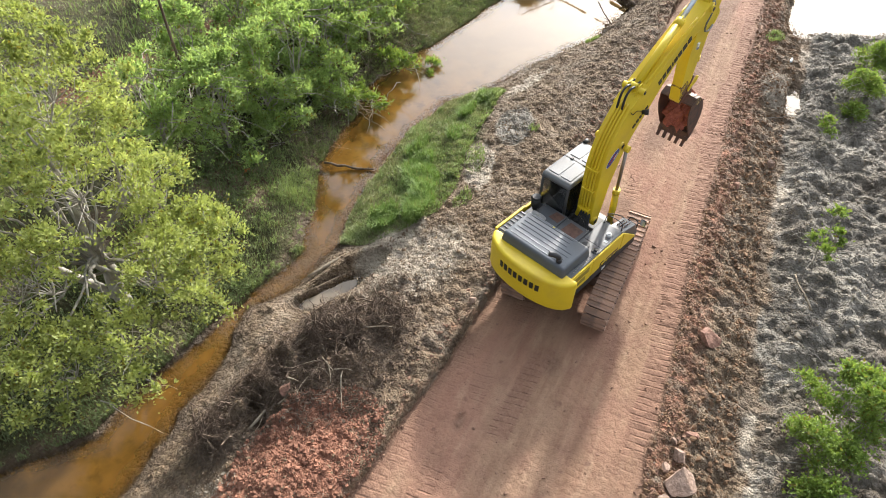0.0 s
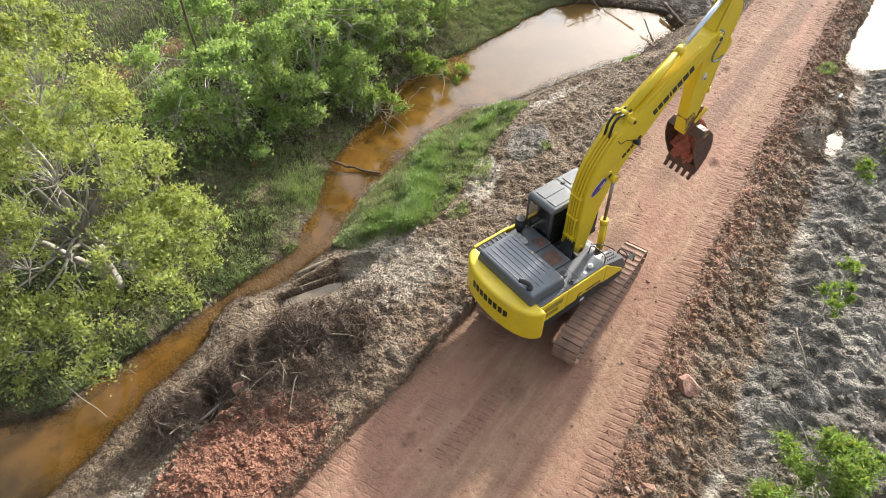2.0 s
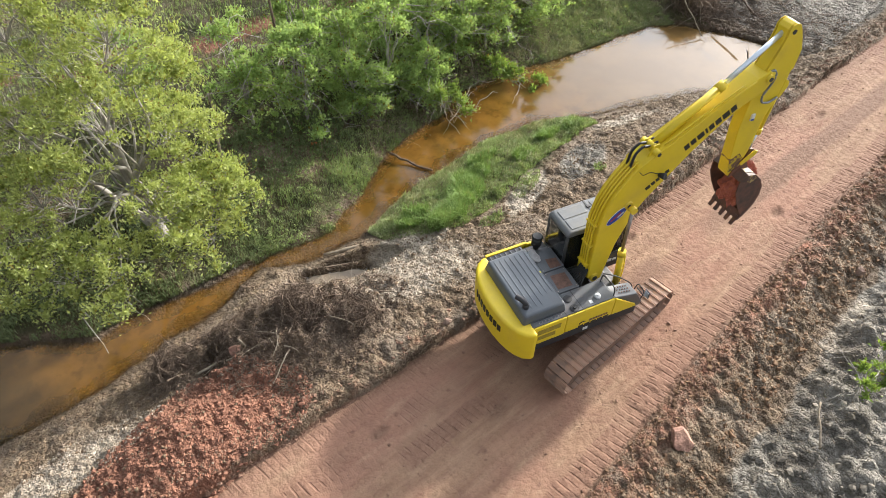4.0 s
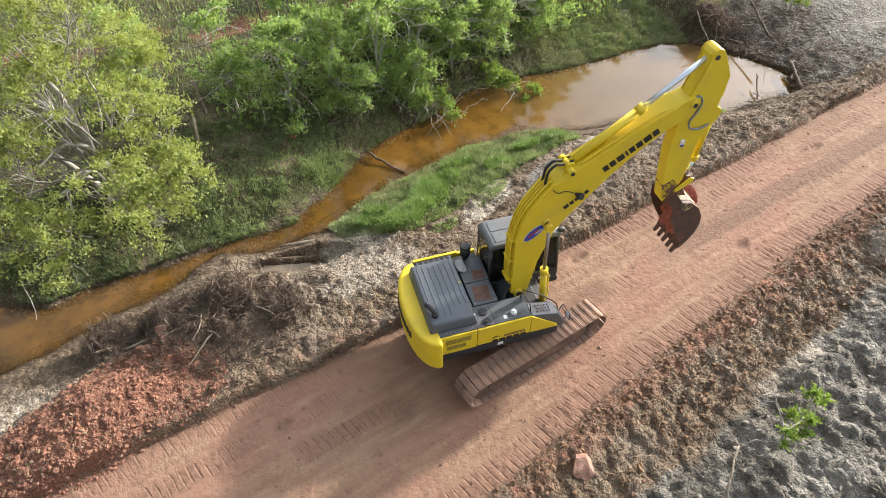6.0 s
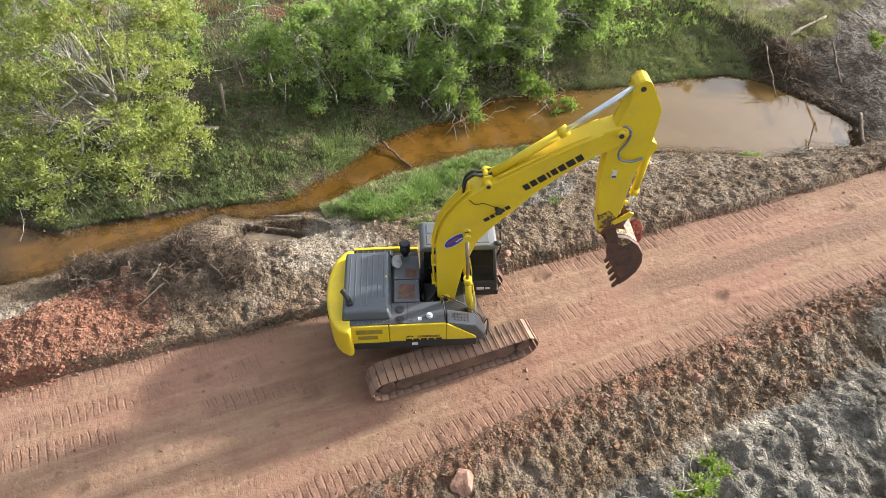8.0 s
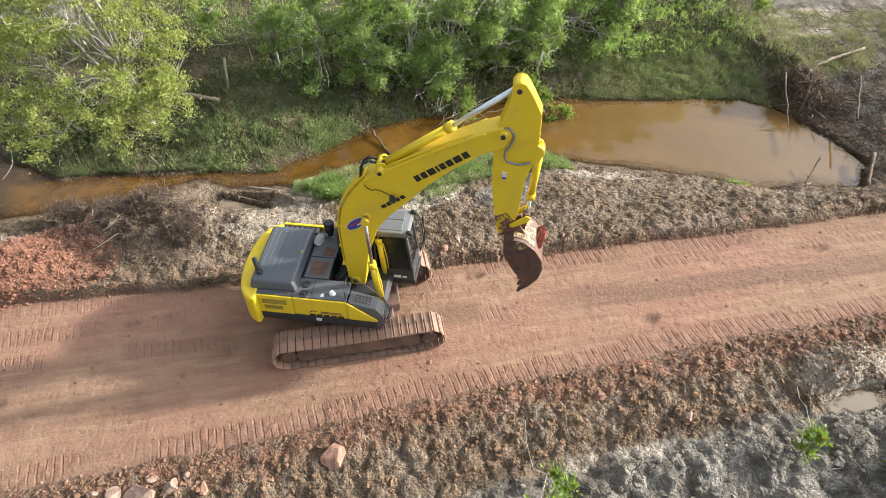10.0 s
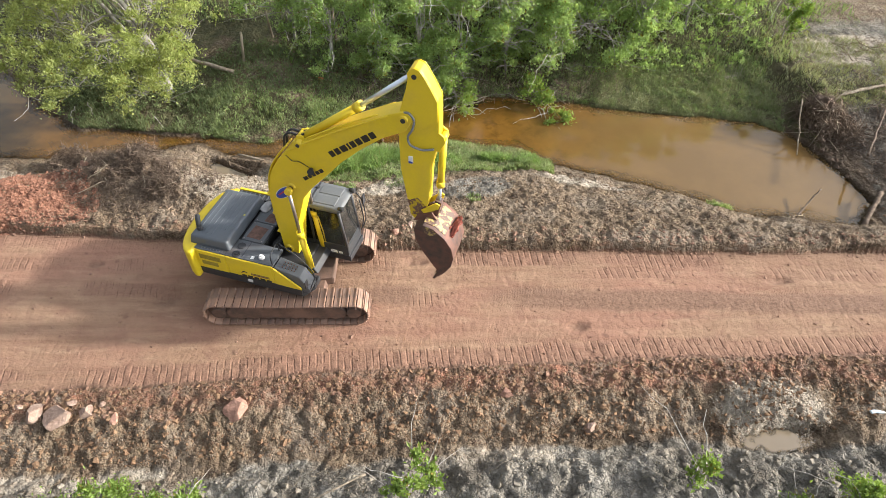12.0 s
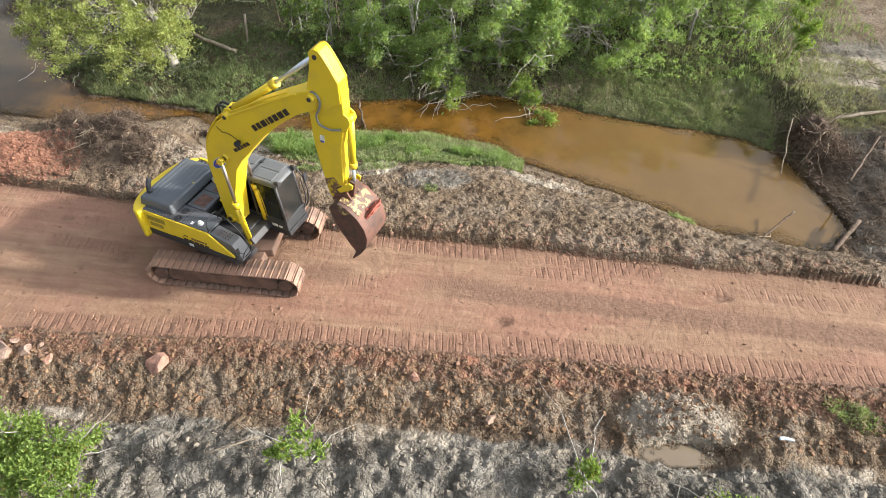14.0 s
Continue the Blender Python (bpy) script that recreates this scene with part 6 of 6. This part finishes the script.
ROOTS = [(-7.8, 5.7, 2.3, 1.1, -18), (-5.2, 4.9, 2.2, 1.0, -22), (-6.6, 3.8, 2.2, 0.8, -10)]
brush("brushwood", "tangled dead roots and branches heaped on the spoil bank", 420, 81, in_spots(ROOTS), 0.65, 0.017, TWIG, 0.12, 0.26, 0.20)
brush("brushwood", "fine grey root fibres on the heap", 1500, 82, in_spots(ROOTS), 0.40, 0.009, MUD_WOOD, 0.25, 0.40, 0.20)
brush("brushwood", "dark matted roots on the heap", 900, 91, in_spots(ROOTS), 0.45, 0.010, TWIG, 0.25, 0.40, 0.24)
brush("brushwood", "loose uprooted brush beside the pond", 420, 83, in_spots([(19.7, 9.3, 1.0, 0.9, 0), (19.6, 9.4, 0.6, 0.6, 0), (20.3, 8.4, 1.2, 1.0, 0)]), 1.1, 0.020, TWIG, 0.25, 0.4, 0.45)
brush("brushwood", "pale sticks lying on the root heap", 34, 88, in_spots([(-6.8, 4.8, 2.0, 0.9, -20), (-5.0, 4.4, 1.5, 0.8, -25)]), 1.0, 0.022, PALE_WOOD, 0.05, 0.12, 0.26)
brush("brushwood", "long pale sticks sticking out of the brush ball", 16, 89, in_spots([(19.8, 9.2, 0.9, 0.8, 0)]), 2.2, 0.030, PALE_WOOD, 0.35, 0.08, 1.1)
brush("brushwood", "roots and sticks trodden into the shoulder", 70, 90, lambda r, n: ((lambda x: (x, road_right(x) - 0.7 - 1.6 * r.random(n)))(-8 + 28 * r.random(n))), 0.45, 0.009, TWIG, 0.1, 0.3, 0.05)
brush("brushwood", "flattened cleared brush east of the pond", 850, 84, in_spots([(22.5, 8.0, 3.2, 3.6, 0), (21.2, 4.6, 2.2, 2.0, 0), (25, 12, 3.5, 3, 0)]), 1.3, 0.017, MUD_WOOD, 0.12, 0.2, 0.16)
brush("brushwood", "grey leafless thicket below the bank trees", 1100, 92, lambda r, n: ((lambda x: (x, bank_far(x) + 0.15 + 1.6 * r.random(n)))(0.6 + 11.4 * r.random(n))), 0.95, 0.008, MUD_WOOD, 0.7, 0.22, 0.75)
brush("brushwood", "bare fallen twigs along the far waterline", 260, 85, lambda r, n: ((lambda x: (x, bank_far(x) + 0.9 * r.random(n) - 0.2))(1.5 + 9 * r.random(n))), 1.1, 0.012, PALE_WOOD, 0.4, 0.3, 0.4)
brush("brushwood", "broken twigs on the grey mud", 60, 86, in_spots([(1.8, -6.2, 1.6, 0.7, 0), (5.5, -5.6, 1.5, 0.6, 0), (-0.5, -6.0, 1.0, 0.5, 0)]), 0.6, 0.010, PALE_WOOD, 0.15, 0.3, 0.06)
brush("brushwood", "dark trampled brush along the pond's end", 700, 93, in_spots([(20.6, 7.4, 1.2, 2.2, 0), (21.6, 5.6, 1.6, 1.6, 0), (22.4, 8.6, 1.6, 1.6, 0)]), 0.8, 0.011, TWIG, 0.15, 0.3, 0.16)
brush("brushwood", "broken twigs in the pond's shallows", 90, 87, in_spots([(17.6, 4.6, 1.5, 0.5, 20), (19.0, 6.6, 0.8, 1.6, 0), (15.6, 4.2, 0.8, 0.3, 0)]), 0.7, 0.016, TWIG, 0.35, 0.25, 0.15)


def brush_ball(x, y, wide, tall, count, seed, label):
    """Roots curled round one another into a ball."""
    rng = np.random.default_rng(seed)
    pile = Pile()
    z = height(x, y) - 0.1
    for _ in range(count):
        d = rng.normal(size=3)
        d[2] = abs(d[2]) * 0.9
        d /= np.linalg.norm(d)
        at = d * (0.45 + 0.55 * rng.random()) * np.array([wide, wide, tall])
        round_way = np.cross(d, rng.normal(size=3))
        p = stick_path(rng, (0, 0, 0), round_way + 0.25 * d, 0.4 + 0.7 * rng.random(), 0.3)
        p = p - p[3] + at + np.array([x, y, z])
        r = 0.006 + 0.022 * rng.random() ** 3
        pile.add(*tube_arrays(p, np.linspace(r, r * 0.4, len(p)), 3))
    return tagged(pile.make("brushwood", MUD_WOOD if x > 0 else TWIG, True), label, "brushwood", kind="stuff")


brush_ball(19.85, 9.5, 1.05, 1.25, 1200, 95, "big ball of uprooted roots beside the pond")
brush_ball(20.7, 8.9, 0.7, 0.6, 260, 96, "smaller clump of roots beside the ball")
brush_ball(-9.3, 6.1, 0.85, 0.45, 420, 97, "dark mass of torn roots at the water's edge")
brush_ball(-7.6, 5.5, 0.8, 0.40, 380, 98, "dark mass of torn roots on the heap")
brush_ball(-6.0, 4.9, 0.75, 0.35, 320, 99, "dark mass of torn roots on the heap")
brush_ball(-4.9, 3.9, 0.7, 0.30, 260, 100, "torn roots at the heap's end")


def stump(x, y, wide, tall, seed):
    """An uprooted stump: a lump of earth held by thick roots."""
    rng = np.random.default_rng(seed)
    root = thing("stump", (x, y, height(x, y)), "uprooted stump with dark earth between its roots", "stump")
    core = bmesh.new()
    bmesh.ops.create_icosphere(core, subdivisions=4, radius=1)
    for v in core.verts:
        v.co *= 0.95 + 0.24 * noise.fractal(v.co * 2.2 + Vector((seed, 0, 0)), 1.0, 2, 4)
    core.transform(Matrix.Translation((0, 0, tall * 0.45)) @ Matrix.Diagonal((wide, wide * 0.8, tall * 0.6, 1)))
    part("earth_lump", core, CLOD_DARK, root, "dark crumbling earth")
    for k in range(12):
        a = k * 0.52 + rng.random() * 0.4
        d = Vector((math.cos(a), math.sin(a), 0.15 + 0.6 * rng.random()))
        p = stick_path(rng, np.array(d) * wide * 0.5 + np.array([0, 0, tall * 0.4]), d, 0.7 + 0.8 * rng.random(), 0.22)
        p[:, 2] = np.maximum(p[:, 2], 0.03)
        part("root", tube([Vector(q) for q in p], 0.035, 7, 0.012), TWIG if k % 3 else PALE_WOOD, root)
    return root


stump(19.7, 9.6, 0.55, 1.05, 7)


def log(name, a, b, r, material, label, category="log", knots=3, seed=0, bend=0.05):
    """A felled stem lying on the ground, with stubs of cut limbs."""
    rng = np.random.default_rng(seed)
    root = thing(name, ((a[0] + b[0]) / 2, (a[1] + b[1]) / 2, (a[2] + b[2]) / 2), label, category)
    mid = np.array(root.location)
    pts, rad = limb(rng, np.array(a) - mid, np.array(b) - mid, r, r * 0.8, bend, 9)
    pts[:, 2] -= 0.08 * np.linalg.norm(np.array(b) - np.array(a)) * np.sin(np.pi * np.linspace(0, 1, 9))
    bm = bmesh.new()
    v, q = tube_arrays(pts, rad * (1 + 0.12 * rng.normal(size=9)), 12)
    vs = [bm.verts.new(p) for p in v]
    for f in q:
        bm.faces.new([vs[i] for i in f]).smooth = True
    bm.faces.new(vs[:12][::-1])
    bm.faces.new(vs[-12:])
    part("stem", bm, material, root)
    for k in range(knots):
        i = rng.integers(1, 8)
        w = rng.normal(size=3)
        w[2] = abs(w[2])
        w /= np.linalg.norm(w)
        part("stub", tube([pts[i], pts[i] + w * r * 2.4], r * 0.35, 7, r * 0.2), material, root)
    return root


log("log", (-4.75, 7.66, -1.10), (-2.9, 6.62, -1.07), 0.045, MUD_WOOD, "thick muddy log half sunk beside the creek", seed=1)
log("log", (-3.6, 7.62, -1.02), (-1.72, 6.78, -0.92), 0.065, PALE_WOOD, "straight pale barked pole on the muddy bank", "pole", 1, 2, 0.01)
log("branch", (1.35, 10.4, -1.02), (2.0, 8.6, -1.12), 0.05, TWIG, "dead branch lying across the creek", "branch", 3, 3, 0.15)
log("log", (19.05, 3.45, -0.95), (20.3, 5.0, -0.75), 0.10, TWIG, "dark broken log at the pond's corner", seed=4)
log("branch", (-5.4, 3.3, 0.32), (-4.2, 5.2, 0.25), 0.04, PALE_WOOD, "bare pale branch on the root heap", "branch", 4, 5, 0.15)
log("branch", (-9.0, 5.3, 0.15), (-6.8, 4.6, 0.35), 0.035, PALE_WOOD, "bare pale branch on the root heap", "branch", 3, 6, 0.2)
log("branch", (18.7, 9.4, 0.3), (18.35, 7.6, -1.1), 0.03, PALE_WOOD, "bleached branch leaning into the pond", "branch", 2, 7, 0.12)
log("branch", (17.0, 4.1, -1.1), (18.2, 5.2, -0.75), 0.035, TWIG, "forked dead branch standing in the shallows", "branch", 3, 8, 0.1)
log("branch", (15.6, 3.7, -0.9), (17.3, 4.2, -1.1), 0.03, PALE_WOOD, "thin pale branch on the pond's edge", "branch", 2, 9, 0.1)
log("branch", (1.4, -6.5, 0.02), (2.6, -5.9, 0.05), 0.028, PALE_WOOD, "forked dry branch on grey mud", "branch", 4, 10, 0.15)
log("branch", (20.6, 10.2, -0.1), (23.4, 10.9, 0.1), 0.07, PALE_WOOD, "bleached stem in the cleared brush", "branch", 3, 11, 0.08)
log("branch", (20.0, 6.2, 0.0), (21.6, 8.6, 0.3), 0.05, TWIG, "dark stem in the cleared brush", "branch", 3, 12, 0.08)
log("branch", (-4.6, 12.2, -0.15), (-7.0, 12.9, 0.25), 0.09, PALE_WOOD, "fallen grey trunk at the wood's edge", "log", 2, 13, 0.06)

pole = thing("bare_pole", (-0.42, 14.4, height(-0.42, 14.4)), "slender dark bare pole standing among the bank trees", "pole")
part("shaft", tube([(0, 0, -0.2), (0.02, 0, 2.2), (-0.02, 0.02, 4.4), (0.0, 0.03, 6.4)], 0.06, 9, 0.035), TWIG, pole)

FENCE = "old fence posts"
for x, y, tall, tilt in ((-4.25, 12.75, 1.35, 7), (-3.3, 14.6, 1.5, -4), (2.9, 18.6, 3.2, 5)):
    pz = height(x, y)
    post_ob = thing("fence_post", (x, y, pz), "weathered grey wooden fence post leaning a little", "post", FENCE)
    shaft = rod((0, 0, -0.2), (0, 0, tall), 0.062, 0.055, sides=10)
    shaft.transform(pose(0, 0, 0, 0, tilt, 20))
    part("shaft", shaft, PALE_WOOD, post_ob)
    cap = rod((0, 0, tall - 0.005), (0, 0, tall + 0.03), 0.055, 0.035, sides=10)
    cap.transform(pose(0, 0, 0, 0, tilt, 20))
    part("cap", cap, PALE_WOOD, post_ob)


def rock_mesh(seed, size, squash=(1, 1, 0.7), cuts=9):
    """A broken stone: a ball cut by planes and roughened."""
    rng = np.random.default_rng(seed)
    bm = bmesh.new()
    bmesh.ops.create_icosphere(bm, subdivisions=4, radius=1)
    for _ in range(cuts):
        n = rng.normal(size=3)
        n /= np.linalg.norm(n)
        d = 0.42 + 0.28 * rng.random()
        for v in bm.verts:
            over = v.co.x * n[0] + v.co.y * n[1] + v.co.z * n[2] - d
            if over > 0:
                v.co -= Vector(n) * over * 0.985
    for v in bm.verts:
        v.co *= 1 + 0.07 * noise.fractal(v.co * 2.5 + Vector((seed, 0, 0)), 1, 2, 4)
    bm.transform(Matrix.Diagonal((size * squash[0], size * squash[1], size * squash[2], 1)))
    return bm


STONES = "stones on the road's shoulder"
for k, (x, y, s, turn, mt, label) in enumerate((
        (-0.85, -4.1, 0.42, 25, ROCK_RED, "large angular red rock on the road's shoulder"),
        (-5.35, -4.38, 0.46, -15, ROCK_PALE, "large pale pink rock on the road's shoulder"),
        (-6.05, -4.25, 0.30, 50, ROCK_PALE, "pale broken rock beside a larger one"),
        (-4.75, -4.2, 0.24, 10, ROCK_PALE, "flat pale stone on the road's shoulder"),
        (-4.0, -4.35, 0.19, 70, ROCK_RED, "small reddish stone on the road's shoulder"),
        (-5.2, -3.95, 0.14, 0, ROCK_PALE, "small pale stone on the road's shoulder"),
        (-4.4, -4.0, 0.10, 30, ROCK_PALE, "small pale stone on the road's shoulder"),
        (-6.5, -4.1, 0.13, 0, ROCK_PALE, "small pale stone on the road's shoulder"),
        (-7.0, -4.4, 0.12, 0, ROCK_RED, "small reddish stone on the road's shoulder"),
        (6.1, -3.6, 0.22, 0, ROCK_RED, "brown stone bedded in the shoulder"),
        (2.9, 1.95, 0.17, 0, ROCK_RED, "reddish stone at the road's edge"),
        (8.2, -4.5, 0.24, 40, ROCK_PALE, "muddy pale stone beside the ditch"),
        (-6.9, -5.6, 0.15, 0, ROCK_PALE, "round pale stone beside the ditch"),
        (3.4, 2.2, 0.15, 80, ROCK_PALE, "pale stone on the spoil bank"),
        (-3.0, 2.2, 0.16, 0, ROCK_PALE, "pale stone at the road's edge"),
        (-7.9, 4.9, 0.22, 15, ROCK_RED, "red clay boulder in the root heap"))):
    bm = rock_mesh(200 + k, s, (1, 0.82, 0.72))
    bm.transform(pose(0, 0, s * 0.22, 6, -8, turn))
    me = bpy.data.meshes.new("rock")
    bm.to_mesh(me)
    bm.free()
    me.materials.append(mt)
    ob = new("rock", me)
    ob.location = (x, y, height(x, y))
    tagged(ob, label, "rock", STONES if y < 0 else "stones on the spoil bank")

# twelve-point lumps, roughened
GOLD = (1 + 5 ** 0.5) / 2
ICO_V = np.array([(-1, GOLD, 0), (1, GOLD, 0), (-1, -GOLD, 0), (1, -GOLD, 0), (0, -1, GOLD), (0, 1, GOLD), (0, -1, -GOLD), (0, 1, -GOLD), (GOLD, 0, -1), (GOLD, 0, 1), (-GOLD, 0, -1), (-GOLD, 0, 1)]) / 1.9


def ico_faces():
    hull = bmesh.new()
    vs = [hull.verts.new(p) for p in ICO_V]
    bmesh.ops.convex_hull(hull, input=vs)
    hull.verts.index_update()
    hull.verts.ensure_lookup_table()
    out = np.array([[v.index for v in f.verts] for f in hull.faces])
    co = np.array([v.co[:] for v in hull.verts])
    hull.free()
    return co, out


ICO_V, ICO_F = ico_faces()
ICO_F = ICO_F[ICO_V[ICO_F][..., 2].mean(1) > -0.55]
OCT_V = np.array([(1, 0, 0), (-1, 0, 0), (0, 1, 0), (0, -1, 0), (0, 0, 1), (0, 0, -1)], float)
OCT_F = np.array([(0, 2, 4), (2, 1, 4), (1, 3, 4), (3, 0, 4)])     # the underside lies in the soil


def clods(name, label, count, seed, place, small, large, material, sink=0.3, power=3.0, simple=False):
    """Loose lumps: rough balls, or plain crumbs where they are tiny."""
    rng = np.random.default_rng(seed)
    bv, bf = (OCT_V, OCT_F) if simple else (ICO_V, ICO_F)
    x, y = place(rng, count)
    z = heights(x, y)
    keep = (z > WATER + 0.02) | (y < 3)
    x, y, z = x[keep], y[keep], z[keep]
    n = len(x)
    s = small + (large - small) * rng.random(n) ** power
    jit = 1 + 0.30 * rng.normal(size=(n, len(bv), 1)).clip(-1.6, 1.6)
    shape = bv[None] * jit * np.stack([0.8 + 0.5 * rng.random(n), 0.8 + 0.5 * rng.random(n), 0.55 + 0.4 * rng.random(n)], 1)[:, None]
    shape = shape + 0.17 * rng.normal(size=shape.shape)
    a = rng.random(n) * 6.283
    ca, sa = np.cos(a)[:, None], np.sin(a)[:, None]
    px, py = shape[..., 0] * ca - shape[..., 1] * sa, shape[..., 0] * sa + shape[..., 1] * ca
    v = np.stack([px, py, shape[..., 2]], -1) * s[:, None, None]
    v += np.stack([x, y, z + s * (0.5 - sink)], 1)[:, None]
    f = (bf[None] + len(bv) * np.arange(n)[:, None, None]).reshape(-1, 3)
    return tagged(soup(name, v.reshape(-1, 3), f, material), label, "clods", kind="stuff")


def beside_right(d0, d1, x0=-14, x1=26, bias=1.0):
    def place(rng, n):
        x = x0 + (x1 - x0) * rng.random(n)
        y = road_right(x) - d0 - (d1 - d0) * rng.random(n) ** bias
        keep = fbm(x, y, 0.8, 3, 91) + 0.9 * rng.random(n) > 0.25
        return x[keep], y[keep]
    return place


def beside_left(d0, d1, x0=-14, x1=24, bias=1.0):
    def place(rng, n):
        x = x0 + (x1 - x0) * rng.random(n)
        y = road_left(x) + d0 + (d1 - d0) * rng.random(n) ** bias
        keep = (fbm(x, y, 0.8, 3, 93) + 0.9 * rng.random(n) > 0.25) & (y < bank_near(x) - 0.1)
        return x[keep], y[keep]
    return place


RIGHT, LEFT = beside_right(0.0, 2.0), beside_left(0.05, 5.0)
HEAP = in_spots([(-10.2, 3.6, 2.7, 1.5, 8), (-8.3, 3.2, 1.4, 1.0, 0)])
MOUND = in_spots([(-7.4, 5.4, 2.6, 1.4, -20), (-4.9, 4.7, 2.0, 1.1, -25), (-6.2, 3.5, 2.0, 0.9, -10)])
CLAYS = in_spots([(-2.5, 4.3, 2.3, 1.3, -14), (-12.0, 5.1, 2.0, 0.8, -5), (13.0, -4.0, 1.6, 0.8, 0)])
clods("clods", "loose brown clods on the road's shoulder", 8000, 101, RIGHT, 0.012, 0.075, CLOD_WARM, 0.40, 3.5)
clods("clods", "fine brown crumbs on the road's shoulder", 20000, 111, RIGHT, 0.008, 0.030, CLOD_WARM, 0.3, 2, True)
clods("clods", "reddish clods along the road's edge", 4000, 102, beside_right(-0.15, 0.9, bias=1.5), 0.010, 0.06, CLOD_EDGE, 0.4, 5)
clods("clods", "grey lumps of mud on the flat", 5000, 103, beside_right(2.4, 7.0), 0.012, 0.105, CLOD_GREY, 0.5, 4)
clods("clods", "grey crumbs on the mud flat", 11000, 112, beside_right(2.3, 6.5), 0.008, 0.035, CLOD_GREY, 0.4, 2, True)
clods("clods", "brown clods on the spoil bank", 6500, 104, LEFT, 0.012, 0.055, CLOD, 0.4, 4)
clods("clods", "fine brown crumbs on the spoil bank", 18000, 113, LEFT, 0.008, 0.032, CLOD, 0.3, 2, True)
clods("clods", "light crumbs and straw on the spoil bank", 11000, 117, LEFT, 0.006, 0.024, CLOD_STRAW, 0.2, 2, True)
clods("clods", "light crumbs on the road's shoulder", 9000, 118, RIGHT, 0.006, 0.024, CLOD_STRAW, 0.2, 2, True)
clods("clods", "reddish clods along the spoil bank's foot", 3000, 105, beside_left(-0.1, 0.7), 0.010, 0.06, CLOD_EDGE, 0.4, 5)
clods("clods", "heap of red laterite lumps", 5000, 106, HEAP, 0.010, 0.065, CLOD_RED, 0.5, 4)
clods("clods", "red crumbs on the laterite heap", 13000, 114, HEAP, 0.008, 0.03, CLOD_RED, 0.3, 2, True)
clods("clods", "dark earth lumps among the roots", 4000, 116, MOUND, 0.010, 0.055, CLOD_DARK, 0.4, 4)
clods("clods", "pale lumps of clay on the bank", 2600, 107, CLAYS, 0.010, 0.050, CLOD_PALE, 0.6, 4)
clods("clods", "pale crumbs of clay on the bank", 9000, 115, CLAYS, 0.008, 0.03, CLOD_PALE, 0.4, 2, True)
clods("clods", "fine grit on the road", 9000, 119, lambda r, n: (-14 + 40 * r.random(n), -3.2 + 4.7 * r.random(n)), 0.004, 0.016, CLOD_EDGE, 0.2, 2, True)
clods("clods", "scattered crumbs on the road", 1700, 108, lambda r, n: (-14 + 40 * r.random(n), -3.0 + 4.4 * r.random(n)), 0.006, 0.042, CLOD_EDGE, 0.3, 5)

clods("clods", "dark mud lumps in the pond's shallow end", 260, 109, in_spots([(19.5, 6.4, 0.5, 2.0, 0), (18.6, 4.4, 0.8, 0.3, 0)]), 0.03, 0.12, CLOD_DARK, 0.3, 3)

# litter
bottle = thing("plastic_bottle", (15.6, -4.2, height(15.6, -4.2) + 0.05), "crushed pale blue plastic bottle in the mud", "bottle")
bm = tube([(-0.16, 0, 0.03), (-0.05, 0.02, 0.05), (0.12, 0, 0.04), (0.17, -0.01, 0.04)], 0.055, 10, 0.03)
part("body", bm, plain("pale_plastic", (0.55, 0.65, 0.72), 0.3), bottle)
part("cap", rod((0.17, -0.01, 0.04), (0.20, -0.012, 0.04), 0.022, sides=10), WHITE, bottle)
scrap = thing("clay_pot_shard", (-0.9, 12.1, height(-0.9, 12.1)), "orange shard lying below the trees", "shard")
part("shard", rock_mesh(300, 0.16, (1, 0.7, 0.5)), plain("orange_clay", (0.5, 0.14, 0.05), 0.8), scrap)
